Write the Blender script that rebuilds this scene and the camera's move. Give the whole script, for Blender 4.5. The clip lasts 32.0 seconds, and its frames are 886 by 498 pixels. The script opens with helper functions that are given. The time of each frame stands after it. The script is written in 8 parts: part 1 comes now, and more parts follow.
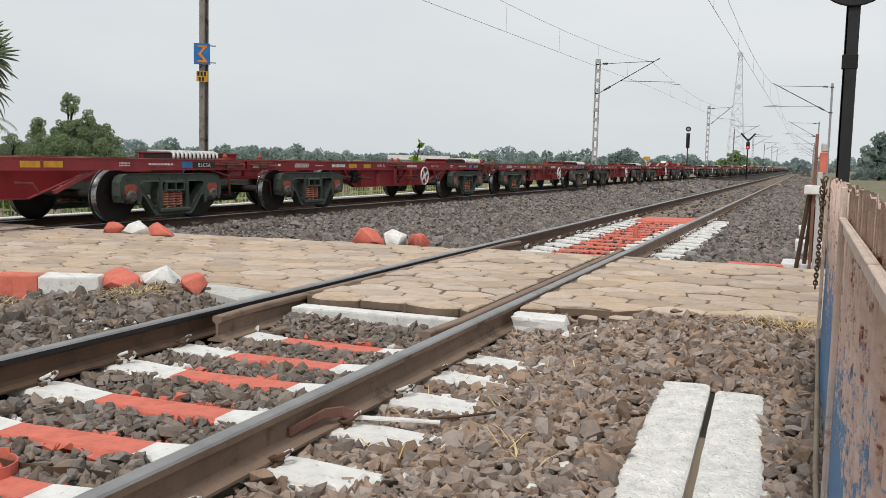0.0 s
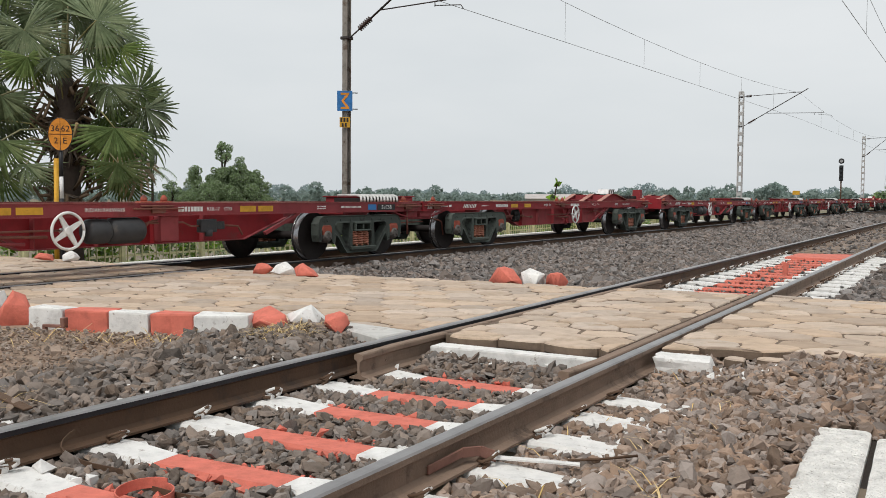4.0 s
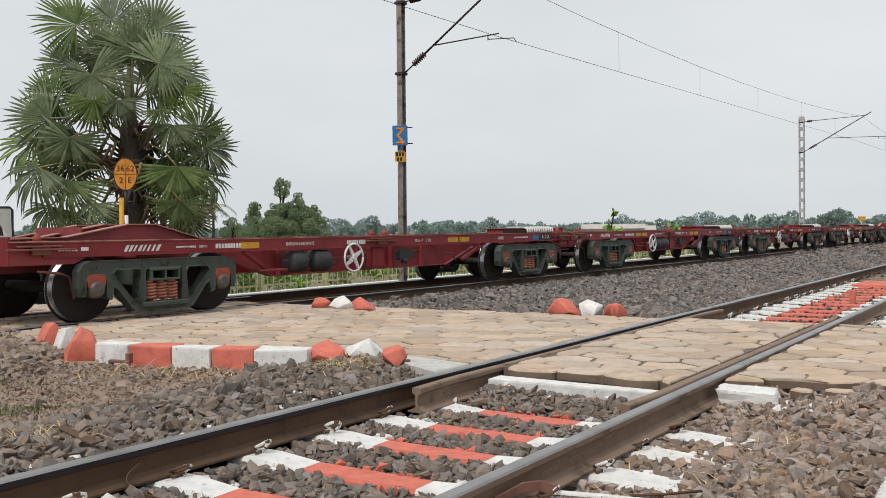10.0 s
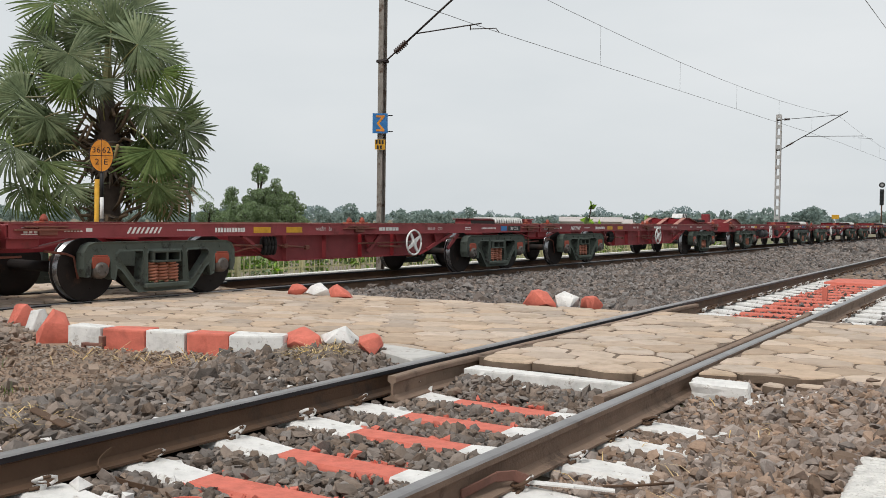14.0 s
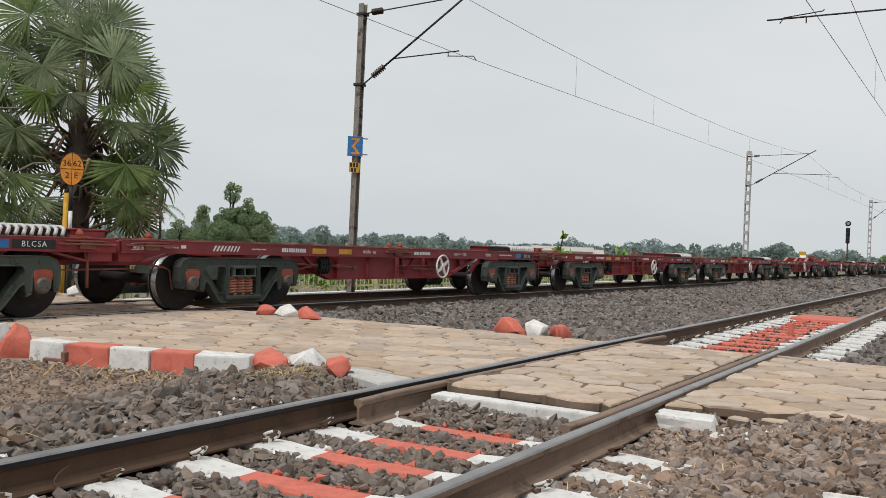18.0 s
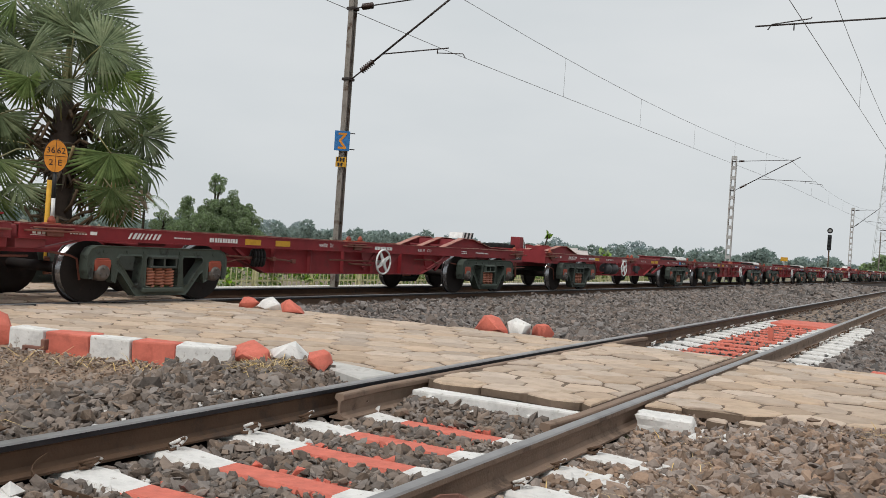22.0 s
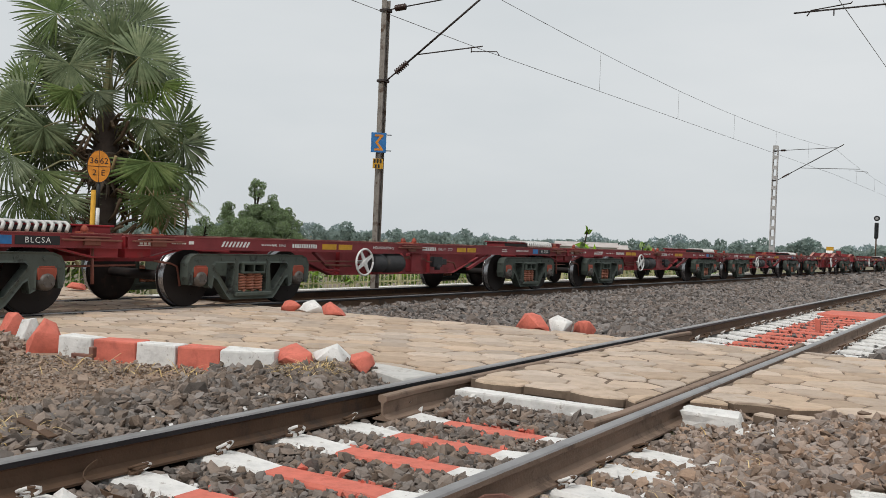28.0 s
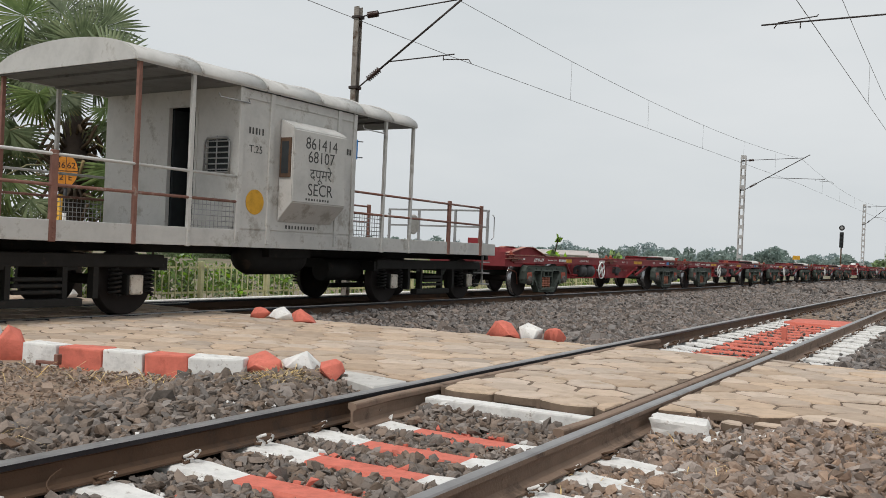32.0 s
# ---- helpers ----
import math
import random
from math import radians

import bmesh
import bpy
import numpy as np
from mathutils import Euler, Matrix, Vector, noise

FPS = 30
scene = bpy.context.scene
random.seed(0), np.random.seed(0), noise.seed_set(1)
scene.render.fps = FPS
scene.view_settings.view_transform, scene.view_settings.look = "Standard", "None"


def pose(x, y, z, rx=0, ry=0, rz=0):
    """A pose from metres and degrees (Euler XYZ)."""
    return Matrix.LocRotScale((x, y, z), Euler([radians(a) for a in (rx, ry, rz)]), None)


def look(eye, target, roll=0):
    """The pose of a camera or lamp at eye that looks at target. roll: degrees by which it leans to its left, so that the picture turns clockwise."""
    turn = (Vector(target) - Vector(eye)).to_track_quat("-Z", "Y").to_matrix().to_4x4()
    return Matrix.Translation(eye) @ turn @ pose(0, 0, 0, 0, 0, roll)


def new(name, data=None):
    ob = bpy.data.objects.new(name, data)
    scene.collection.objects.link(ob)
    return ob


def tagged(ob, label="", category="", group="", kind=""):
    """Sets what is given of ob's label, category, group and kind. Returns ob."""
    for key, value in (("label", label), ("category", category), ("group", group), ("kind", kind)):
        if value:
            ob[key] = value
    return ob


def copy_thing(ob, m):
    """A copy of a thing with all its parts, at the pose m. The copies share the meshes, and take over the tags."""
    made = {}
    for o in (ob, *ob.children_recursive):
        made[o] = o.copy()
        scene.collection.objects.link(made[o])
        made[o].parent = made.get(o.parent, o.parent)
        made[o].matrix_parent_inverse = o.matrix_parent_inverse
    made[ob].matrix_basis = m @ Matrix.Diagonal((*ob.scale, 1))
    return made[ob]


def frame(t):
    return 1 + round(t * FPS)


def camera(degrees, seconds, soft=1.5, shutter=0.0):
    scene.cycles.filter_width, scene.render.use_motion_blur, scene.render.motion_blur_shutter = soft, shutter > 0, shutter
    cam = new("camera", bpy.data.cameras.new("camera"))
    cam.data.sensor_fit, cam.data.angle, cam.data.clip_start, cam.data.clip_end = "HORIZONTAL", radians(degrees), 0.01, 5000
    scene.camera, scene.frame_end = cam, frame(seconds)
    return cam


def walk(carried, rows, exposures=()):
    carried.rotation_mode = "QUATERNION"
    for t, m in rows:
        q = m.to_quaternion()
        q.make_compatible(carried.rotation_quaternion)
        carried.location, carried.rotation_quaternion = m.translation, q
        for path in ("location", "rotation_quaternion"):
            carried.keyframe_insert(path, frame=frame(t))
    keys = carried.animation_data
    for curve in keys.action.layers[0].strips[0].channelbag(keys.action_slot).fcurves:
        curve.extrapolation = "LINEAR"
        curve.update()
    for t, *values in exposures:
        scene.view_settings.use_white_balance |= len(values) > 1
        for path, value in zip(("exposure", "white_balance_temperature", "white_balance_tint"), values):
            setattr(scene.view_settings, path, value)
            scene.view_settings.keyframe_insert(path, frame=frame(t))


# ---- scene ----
cam = camera(52.8, 32.0, 0.65)

PATH = [
    (0, (2.8488, 0.1459, 1.0395), (2.0999, 1.9897, 0.841), 1.30),
    (0.5, (2.8476, 0.1514, 1.0405), (2.0841, 1.9888, 0.8377), 1.13),
    (1, (2.851, 0.1485, 1.0414), (2.0731, 1.9811, 0.8505), 1.10),
    (1.5, (2.8589, 0.1371, 1.0426), (1.9557, 1.9169, 0.9137), 0.62),
    (2, (2.8545, 0.134, 1.0404), (1.8508, 1.8604, 0.9303), 0.10),
    (2.5, (2.8582, 0.1369, 1.0398), (1.8273, 1.8478, 0.939), 0.15),
    (4.5, (2.8544, 0.1391, 1.0387), (1.8316, 1.8537, 0.9195), 0.36),
    (5, (2.8531, 0.1362, 1.0384), (1.8308, 1.8504, 0.911), 0.69),
    (5.5, (2.8514, 0.1391, 1.0355), (1.8047, 1.8351, 0.8687), 1.08),
    (6, (2.8535, 0.1372, 1.0387), (1.7832, 1.8184, 0.8712), 1.09),
    (6.5, (2.8633, 0.1272, 1.041), (1.7493, 1.7816, 0.893), 0.73),
    (7, (2.8561, 0.1299, 1.0446), (1.702, 1.7604, 0.9473), -0.45),
    (7.5, (2.8535, 0.1322, 1.0432), (1.7032, 1.767, 0.9787), -0.47),
    (8, (2.8585, 0.1327, 1.0439), (1.7071, 1.7672, 0.9907), -0.42),
    (8.5, (2.8549, 0.1318, 1.0442), (1.7055, 1.768, 1.0009), -0.53),
    (9, (2.8547, 0.1331, 1.0419), (1.7106, 1.7731, 1.0052), -0.46),
    (9.5, (2.8567, 0.1361, 1.0419), (1.7164, 1.7788, 1.0036), -0.61),
    (10, (2.8597, 0.1338, 1.0435), (1.7245, 1.7799, 1.0013), -0.72),
    (10.5, (2.8516, 0.1368, 1.0373), (1.7233, 1.7876, 0.9939), -0.30),
    (11, (2.8518, 0.1339, 1.0372), (1.7288, 1.7882, 0.9919), 0.44),
    (11.5, (2.8556, 0.1309, 1.0401), (1.7376, 1.7883, 0.9854), 0.64),
    (12, (2.8513, 0.1345, 1.0412), (1.7383, 1.7951, 0.9811), 0.74),
    (12.5, (2.8542, 0.1343, 1.0395), (1.7459, 1.798, 0.98), 0.78),
    (13, (2.8506, 0.1344, 1.0402), (1.7473, 1.8013, 0.9761), 0.56),
    (13.5, (2.8547, 0.1365, 1.0394), (1.7557, 1.8061, 0.9714), 0.43),
    (14, (2.8505, 0.1343, 1.0403), (1.7576, 1.808, 0.9745), 0.54),
    (14.5, (2.8492, 0.1356, 1.038), (1.7612, 1.8129, 0.9827), 0.69),
    (16.5, (2.849, 0.1393, 1.0339), (1.7927, 1.8375, 1.0096), 2.09),
    (17, (2.8466, 0.1377, 1.0349), (1.7963, 1.8396, 1.0181), 2.24),
    (17.5, (2.8511, 0.1398, 1.0367), (1.8052, 1.8445, 1.0222), 2.34),
    (18, (2.8496, 0.1424, 1.0365), (1.8085, 1.85, 1.0289), 2.29),
    (18.5, (2.8514, 0.1378, 1.0359), (1.8157, 1.8487, 1.0386), 2.43),
    (19, (2.8522, 0.1362, 1.0362), (1.8216, 1.8502, 1.0489), 2.56),
    (19.5, (2.8508, 0.138, 1.0362), (1.8256, 1.8551, 1.057), 2.86),
    (20, (2.8504, 0.1415, 1.0367), (1.8291, 1.8609, 1.0618), 3.01),
    (20.5, (2.8479, 0.1365, 1.0319), (1.8224, 1.8535, 1.0521), 3.14),
    (21, (2.8475, 0.1375, 1.0325), (1.8257, 1.8567, 1.038), 3.29),
    (21.5, (2.8468, 0.1375, 1.0332), (1.8317, 1.8607, 1.0226), 3.56),
    (22, (2.8509, 0.1341, 1.0301), (1.84, 1.8598, 1.0182), 3.70),
    (22.5, (2.8546, 0.1345, 1.0354), (1.8276, 1.8506, 1.0124), 3.27),
    (23, (2.8507, 0.1359, 1.0351), (1.8158, 1.8472, 1.0093), 3.09),
    (23.5, (2.8505, 0.1409, 1.0321), (1.8203, 1.8551, 1.0164), 3.16),
    (24, (2.8522, 0.1368, 1.0358), (1.8257, 1.8533, 1.0224), 3.12),
    (24.5, (2.8532, 0.1396, 1.0351), (1.8135, 1.848, 1.0152), 2.24),
    (26.5, (2.8551, 0.1396, 1.0353), (1.8106, 1.845, 1.0108), 2.35),
    (27, (2.8515, 0.1379, 1.037), (1.7826, 1.8281, 1.0117), 2.13),
    (27.5, (2.8522, 0.1338, 1.0346), (1.7629, 1.8109, 1.0069), 1.68),
    (28, (2.8522, 0.1378, 1.037), (1.7669, 1.8176, 1.0181), 2.19),
    (28.5, (2.8523, 0.1367, 1.0373), (1.7749, 1.8217, 1.0282), 2.66),
    (29, (2.8521, 0.137, 1.0353), (1.7881, 1.8305, 1.0366), 3.07),
    (29.5, (2.8507, 0.1362, 1.0368), (1.7928, 1.8335, 1.0356), 3.26),
    (30, (2.8551, 0.1377, 1.0382), (1.8019, 1.838, 1.0373), 3.39),
    (30.5, (2.852, 0.1388, 1.0369), (1.8043, 1.8424, 1.0377), 3.10),
    (31, (2.8541, 0.1361, 1.036), (1.8119, 1.8431, 1.0345), 3.01),
    (31.5, (2.8537, 0.1379, 1.0357), (1.8169, 1.8482, 1.0363), 3.02),
    (32, (2.853, 0.1421, 1.0402), (1.8216, 1.8557, 1.0398), 2.47),
]
EXPOSURE = [(0, 0.0), (14, 0.0), (18, -0.10), (25, -0.11), (32, -0.09)]
walk(cam, [(t, look(eye, target, roll)) for t, eye, target, roll in PATH], EXPOSURE)

# ---- world, sun ----
world = bpy.data.worlds.new("overcast_sky")
scene.world = world
world.use_nodes = True
wn, wl = world.node_tree.nodes, world.node_tree.links
wn.clear()
SUN_UP, SUN_ROT = radians(56), radians(174)
sky = wn.new("ShaderNodeTexSky")
sky.sky_type, sky.sun_disc, sky.sun_elevation, sky.sun_rotation = "NISHITA", False, SUN_UP, SUN_ROT
sky.air_density, sky.dust_density = 1.0, 4.0
grey = wn.new("ShaderNodeHueSaturation")
grey.inputs["Saturation"].default_value = 0.25
grey.inputs["Value"].default_value = 0.10
wl.new(sky.outputs[0], grey.inputs["Color"])
wtc = wn.new("ShaderNodeTexCoord")
wmap = wn.new("ShaderNodeMapping")
wmap.inputs["Scale"].default_value = (1.0, 1.0, 3.5)
wl.new(wtc.outputs["Generated"], wmap.inputs[0])
wnoise = wn.new("ShaderNodeTexNoise")
wnoise.inputs["Scale"].default_value, wnoise.inputs["Detail"].default_value = 1.6, 5.0
wl.new(wmap.outputs[0], wnoise.inputs["Vector"])
wramp = wn.new("ShaderNodeValToRGB")
wramp.color_ramp.elements[0].position, wramp.color_ramp.elements[0].color = 0.30, (0.665, 0.715, 0.745, 1)
wramp.color_ramp.elements[1].position, wramp.color_ramp.elements[1].color = 0.72, (0.815, 0.845, 0.862, 1)
wl.new(wnoise.outputs["Fac"], wramp.inputs[0])
wmix = wn.new("ShaderNodeMix")
wmix.data_type = "RGBA"
wmix.inputs["Factor"].default_value = 0.9
wl.new(grey.outputs[0], wmix.inputs["A"])
wl.new(wramp.outputs[0], wmix.inputs["B"])
wbg = wn.new("ShaderNodeBackground")
wbg.inputs["Strength"].default_value = 1.0
wout = wn.new("ShaderNodeOutputWorld")
wl.new(wmix.outputs["Result"], wbg.inputs["Color"])
wl.new(wbg.outputs[0], wout.inputs["Surface"])

sun_data = bpy.data.lights.new("sun", "SUN")
sun_data.energy, sun_data.angle, sun_data.color = 2.05, radians(18), (1.0, 0.965, 0.92)
sun = new("sun", sun_data)
sun.matrix_world = look((3, -30, 46), (0, 0, 0))
scene.view_settings.exposure = 0.0

# ---- mesh helpers ----
X3, Y3, Z3 = Vector((1, 0, 0)), Vector((0, 1, 0)), Vector((0, 0, 1))


def mesh_of(bm, name, material, smooth=False):
    me = bpy.data.meshes.new(name)
    bmesh.ops.recalc_face_normals(bm, faces=bm.faces)
    bm.to_mesh(me)
    bm.free()
    for m in material if isinstance(material, (list, tuple)) else [material]:
        me.materials.append(m)
    if smooth:
        me.polygons.foreach_set("use_smooth", [True] * len(me.polygons))
    return me


def part(name, bm, material, parent=None, label="", at=None, smooth=False):
    """One mesh object from a bmesh (or a ready mesh), under its thing."""
    me = bm if isinstance(bm, bpy.types.Mesh) else mesh_of(bm, name, material, smooth)
    ob = new(name, me)
    if parent is not None:
        ob.parent = parent
    if at is not None:
        ob.matrix_basis = at
    if label:
        ob["label"] = label
    return ob


def thing(name, label, category, at=None, group="", kind=""):
    ob = new(name)
    ob.empty_display_size = 0.2
    if at is not None:
        ob.matrix_basis = at
    return tagged(ob, label, category, group, kind)


def box(bm, x0, x1, y0, y1, z0, z1, bevel=0.0, m=None, jitter=0.0, mat=0):
    pts = [(x, y, z) for z in (z0, z1) for x, y in ((x0, y0), (x1, y0), (x1, y1), (x0, y1))]
    vs = []
    for p in pts:
        v = Vector(p)
        if jitter:
            v += Vector([random.uniform(-jitter, jitter) for _ in range(3)])
        vs.append(bm.verts.new(m @ v if m else v))
    fs = [bm.faces.new([vs[i] for i in f]) for f in
          ((0, 3, 2, 1), (4, 5, 6, 7), (0, 1, 5, 4), (1, 2, 6, 5), (2, 3, 7, 6), (3, 0, 4, 7))]
    for f in fs:
        f.material_index = mat
    if bevel:
        es = list({e for f in fs for e in f.edges})
        bmesh.ops.bevel(bm, geom=es, offset=bevel, segments=2 if bevel > 0.012 else 1, affect="EDGES", profile=0.6)
    return fs


def frame_of(a, b):
    """A matrix whose z runs from a to b, placed at a."""
    a, b = Vector(a), Vector(b)
    return Matrix.Translation(a) @ (b - a).to_track_quat("Z", "X").to_matrix().to_4x4()


def rod(bm, a, b, r, seg=8, r2=None, mat=0, caps=True):
    """A round bar from a to b."""
    m, length = frame_of(a, b), (Vector(b) - Vector(a)).length
    r2 = r if r2 is None else r2
    lo = [bm.verts.new(m @ Vector((r * math.cos(2 * math.pi * i / seg), r * math.sin(2 * math.pi * i / seg), 0))) for i in range(seg)]
    hi = [bm.verts.new(m @ Vector((r2 * math.cos(2 * math.pi * i / seg), r2 * math.sin(2 * math.pi * i / seg), length))) for i in range(seg)]
    fs = [bm.faces.new((lo[i], lo[(i + 1) % seg], hi[(i + 1) % seg], hi[i])) for i in range(seg)]
    for f in fs:
        f.smooth = True
    if caps:
        fs += [bm.faces.new(lo[::-1]), bm.faces.new(hi)]
    for f in fs:
        f.material_index = mat


def lathe(bm, a, b, profile, seg=24, mat=0):
    """Turned shape about the axis from a to b; profile: (share along the axis, radius)."""
    m, length = frame_of(a, b), (Vector(b) - Vector(a)).length
    rings = []
    for h, r in profile:
        rings.append([bm.verts.new(m @ Vector((r * math.cos(2 * math.pi * i / seg), r * math.sin(2 * math.pi * i / seg), h * length)))
                      for i in range(seg)])
    for p, q in zip(rings, rings[1:]):
        for i in range(seg):
            f = bm.faces.new((p[i], p[(i + 1) % seg], q[(i + 1) % seg], q[i]))
            f.smooth, f.material_index = True, mat
    for ring in (rings[0][::-1], rings[-1]):
        f = bm.faces.new(ring)
        f.material_index = mat


def tube(bm, pts, r, seg=6, mat=0):
    """A bent round bar through the points."""
    pts = [Vector(p) for p in pts]
    rings, up = [], None
    for i, p in enumerate(pts):
        d = (pts[min(i + 1, len(pts) - 1)] - pts[max(i - 1, 0)]).normalized()
        if up is None:
            up = d.orthogonal().normalized()
        up = (up - d * up.dot(d)).normalized()
        side = d.cross(up)
        rings.append([bm.verts.new(p + r * (math.cos(2 * math.pi * k / seg) * up + math.sin(2 * math.pi * k / seg) * side)) for k in range(seg)])
    for a, b in zip(rings, rings[1:]):
        for k in range(seg):
            f = bm.faces.new((a[k], a[(k + 1) % seg], b[(k + 1) % seg], b[k]))
            f.smooth, f.material_index = True, mat
    for ring in (rings[0][::-1], rings[-1]):
        bm.faces.new(ring).material_index = mat


def prism(bm, poly, x0, x1, bevel=0.0, m=None, mat=0):
    """A plate: the outline poly of (y, z) from x0 to x1."""
    lo = [bm.verts.new(m @ Vector((x0, y, z)) if m else (x0, y, z)) for y, z in poly]
    hi = [bm.verts.new(m @ Vector((x1, y, z)) if m else (x1, y, z)) for y, z in poly]
    n = len(poly)
    fs = [bm.faces.new(lo), bm.faces.new(hi[::-1])]
    fs += [bm.faces.new((lo[i], lo[(i + 1) % n], hi[(i + 1) % n], hi[i])) for i in range(n)]
    for f in fs:
        f.material_index = mat
    if bevel:
        bmesh.ops.bevel(bm, geom=list({e for f in fs[:2] for e in f.edges}), offset=bevel, segments=1, affect="EDGES")
    return fs


def beam(bm, a, b, wide, high, mat=0, up=Z3):
    """A square bar from a to b."""
    a, b = Vector(a), Vector(b)
    d = (b - a).normalized()
    s = d.cross(up)
    if s.length < 1e-4:
        s = d.cross(Y3)
    s.normalize()
    u = s.cross(d)
    vs = [bm.verts.new(p + s * i * wide / 2 + u * j * high / 2) for p in (a, b) for i, j in ((-1, -1), (1, -1), (1, 1), (-1, 1))]
    for f in ((0, 1, 2, 3), (7, 6, 5, 4), (0, 4, 5, 1), (1, 5, 6, 2), (2, 6, 7, 3), (3, 7, 4, 0)):
        bm.faces.new([vs[i] for i in f]).material_index = mat


# ---- materials ----
def material(name, base, rough=0.7, metal=0.0, dark=None, light=None, scale=6.0, amount=0.5, bump=0.2, bump_scale=40.0,
             stain=None, stain_scale=1.5, stain_at=0.58, vary=0.0, island=False, space="Object", spec=0.3, stretch=None, thin=0.0):
    """Paint, stone or metal: a base colour broken by grain, with stains of their own shape and a fine relief."""
    ma = bpy.data.materials.new(name)
    ma.use_nodes = True
    ns, ls = ma.node_tree.nodes, ma.node_tree.links
    bsdf = ns["Principled BSDF"]
    bsdf.inputs["Roughness"].default_value, bsdf.inputs["Metallic"].default_value = rough, metal
    bsdf.inputs["Specular IOR Level"].default_value = spec
    tc = ns.new("ShaderNodeTexCoord")
    if stretch:
        tc = ns.new("ShaderNodeMapping")
        tc.inputs["Scale"].default_value = stretch
        ls.new(ns.new("ShaderNodeTexCoord").outputs[space], tc.inputs[0])
        space = "Vector"
    dark = dark or tuple(c * 0.72 for c in base)
    light = light or tuple(min(1, c * 1.18) for c in base)
    n1 = ns.new("ShaderNodeTexNoise")
    n1.inputs["Scale"].default_value, n1.inputs["Detail"].default_value, n1.inputs["Roughness"].default_value = scale, 8, 0.65
    ls.new(tc.outputs[space], n1.inputs["Vector"])
    ramp = ns.new("ShaderNodeValToRGB")
    els = ramp.color_ramp.elements
    els[0].position, els[0].color = 0.5 - 0.25 * amount - 0.1, (*dark, 1)
    els[1].position, els[1].color = 0.5 + 0.25 * amount + 0.1, (*light, 1)
    mid = els.new(0.5)
    mid.color = (*base, 1)
    ls.new(n1.outputs["Fac"], ramp.inputs[0])
    col = ramp.outputs[0]
    if vary or island:
        src = ns.new("ShaderNodeNewGeometry").outputs["Random Per Island"] if island else ns.new("ShaderNodeObjectInfo").outputs["Random"]
        hsv = ns.new("ShaderNodeHueSaturation")
        rng = ns.new("ShaderNodeMapRange")
        rng.inputs["To Min"].default_value, rng.inputs["To Max"].default_value = 1 - vary, 1 + vary
        ls.new(src, rng.inputs[0])
        ls.new(rng.outputs[0], hsv.inputs["Value"])
        wob = ns.new("ShaderNodeMath")
        wob.operation = "MULTIPLY"
        wob.inputs[1].default_value = 7.31
        frac = ns.new("ShaderNodeMath")
        frac.operation = "FRACT"
        ls.new(src, wob.inputs[0])
        ls.new(wob.outputs[0], frac.inputs[0])
        r2 = ns.new("ShaderNodeMapRange")
        r2.inputs["To Min"].default_value, r2.inputs["To Max"].default_value = 1 - 1.2 * vary, 1 + 0.6 * vary
        ls.new(frac.outputs[0], r2.inputs[0])
        ls.new(r2.outputs[0], hsv.inputs["Saturation"])
        ls.new(col, hsv.inputs["Color"])
        col = hsv.outputs[0]
    if stain:
        n2 = ns.new("ShaderNodeTexNoise")
        n2.inputs["Scale"].default_value, n2.inputs["Detail"].default_value, n2.inputs["Roughness"].default_value = stain_scale, 9, 0.72
        ls.new(tc.outputs[space], n2.inputs["Vector"])
        r = ns.new("ShaderNodeMapRange")
        r.inputs["From Min"].default_value, r.inputs["From Max"].default_value = stain_at, stain_at + 0.09
        ls.new(n2.outputs["Fac"], r.inputs[0])
        mx = ns.new("ShaderNodeMix")
        mx.data_type = "RGBA"
        mx.inputs["B"].default_value = (*stain, 1)
        ls.new(r.outputs[0], mx.inputs["Factor"])
        ls.new(col, mx.inputs["A"])
        col = mx.outputs["Result"]
    ls.new(col, bsdf.inputs["Base Color"])
    if bump:
        n3 = ns.new("ShaderNodeTexNoise")
        n3.inputs["Scale"].default_value, n3.inputs["Detail"].default_value = bump_scale, 6
        ls.new(tc.outputs[space], n3.inputs["Vector"])
        bp = ns.new("ShaderNodeBump")
        bp.inputs["Strength"].default_value, bp.inputs["Distance"].default_value = bump, 0.01
        ls.new(n3.outputs["Fac"], bp.inputs["Height"])
        ls.new(bp.outputs[0], bsdf.inputs["Normal"])
    if thin:                                          # leaves let light through
        tl, mix, out = ns.new("ShaderNodeBsdfTranslucent"), ns.new("ShaderNodeMixShader"), ns["Material Output"]
        ls.new(col, tl.inputs["Color"])
        mix.inputs[0].default_value = thin
        ls.new(bsdf.outputs[0], mix.inputs[1])
        ls.new(tl.outputs[0], mix.inputs[2])
        ls.new(mix.outputs[0], out.inputs["Surface"])
    return ma


def glow(name, colour, power):
    ma = bpy.data.materials.new(name)
    ma.use_nodes = True
    b = ma.node_tree.nodes["Principled BSDF"]
    b.inputs["Base Color"].default_value = (*colour, 1)
    b.inputs["Emission Color"].default_value = (*colour, 1)
    b.inputs["Emission Strength"].default_value = power
    return ma


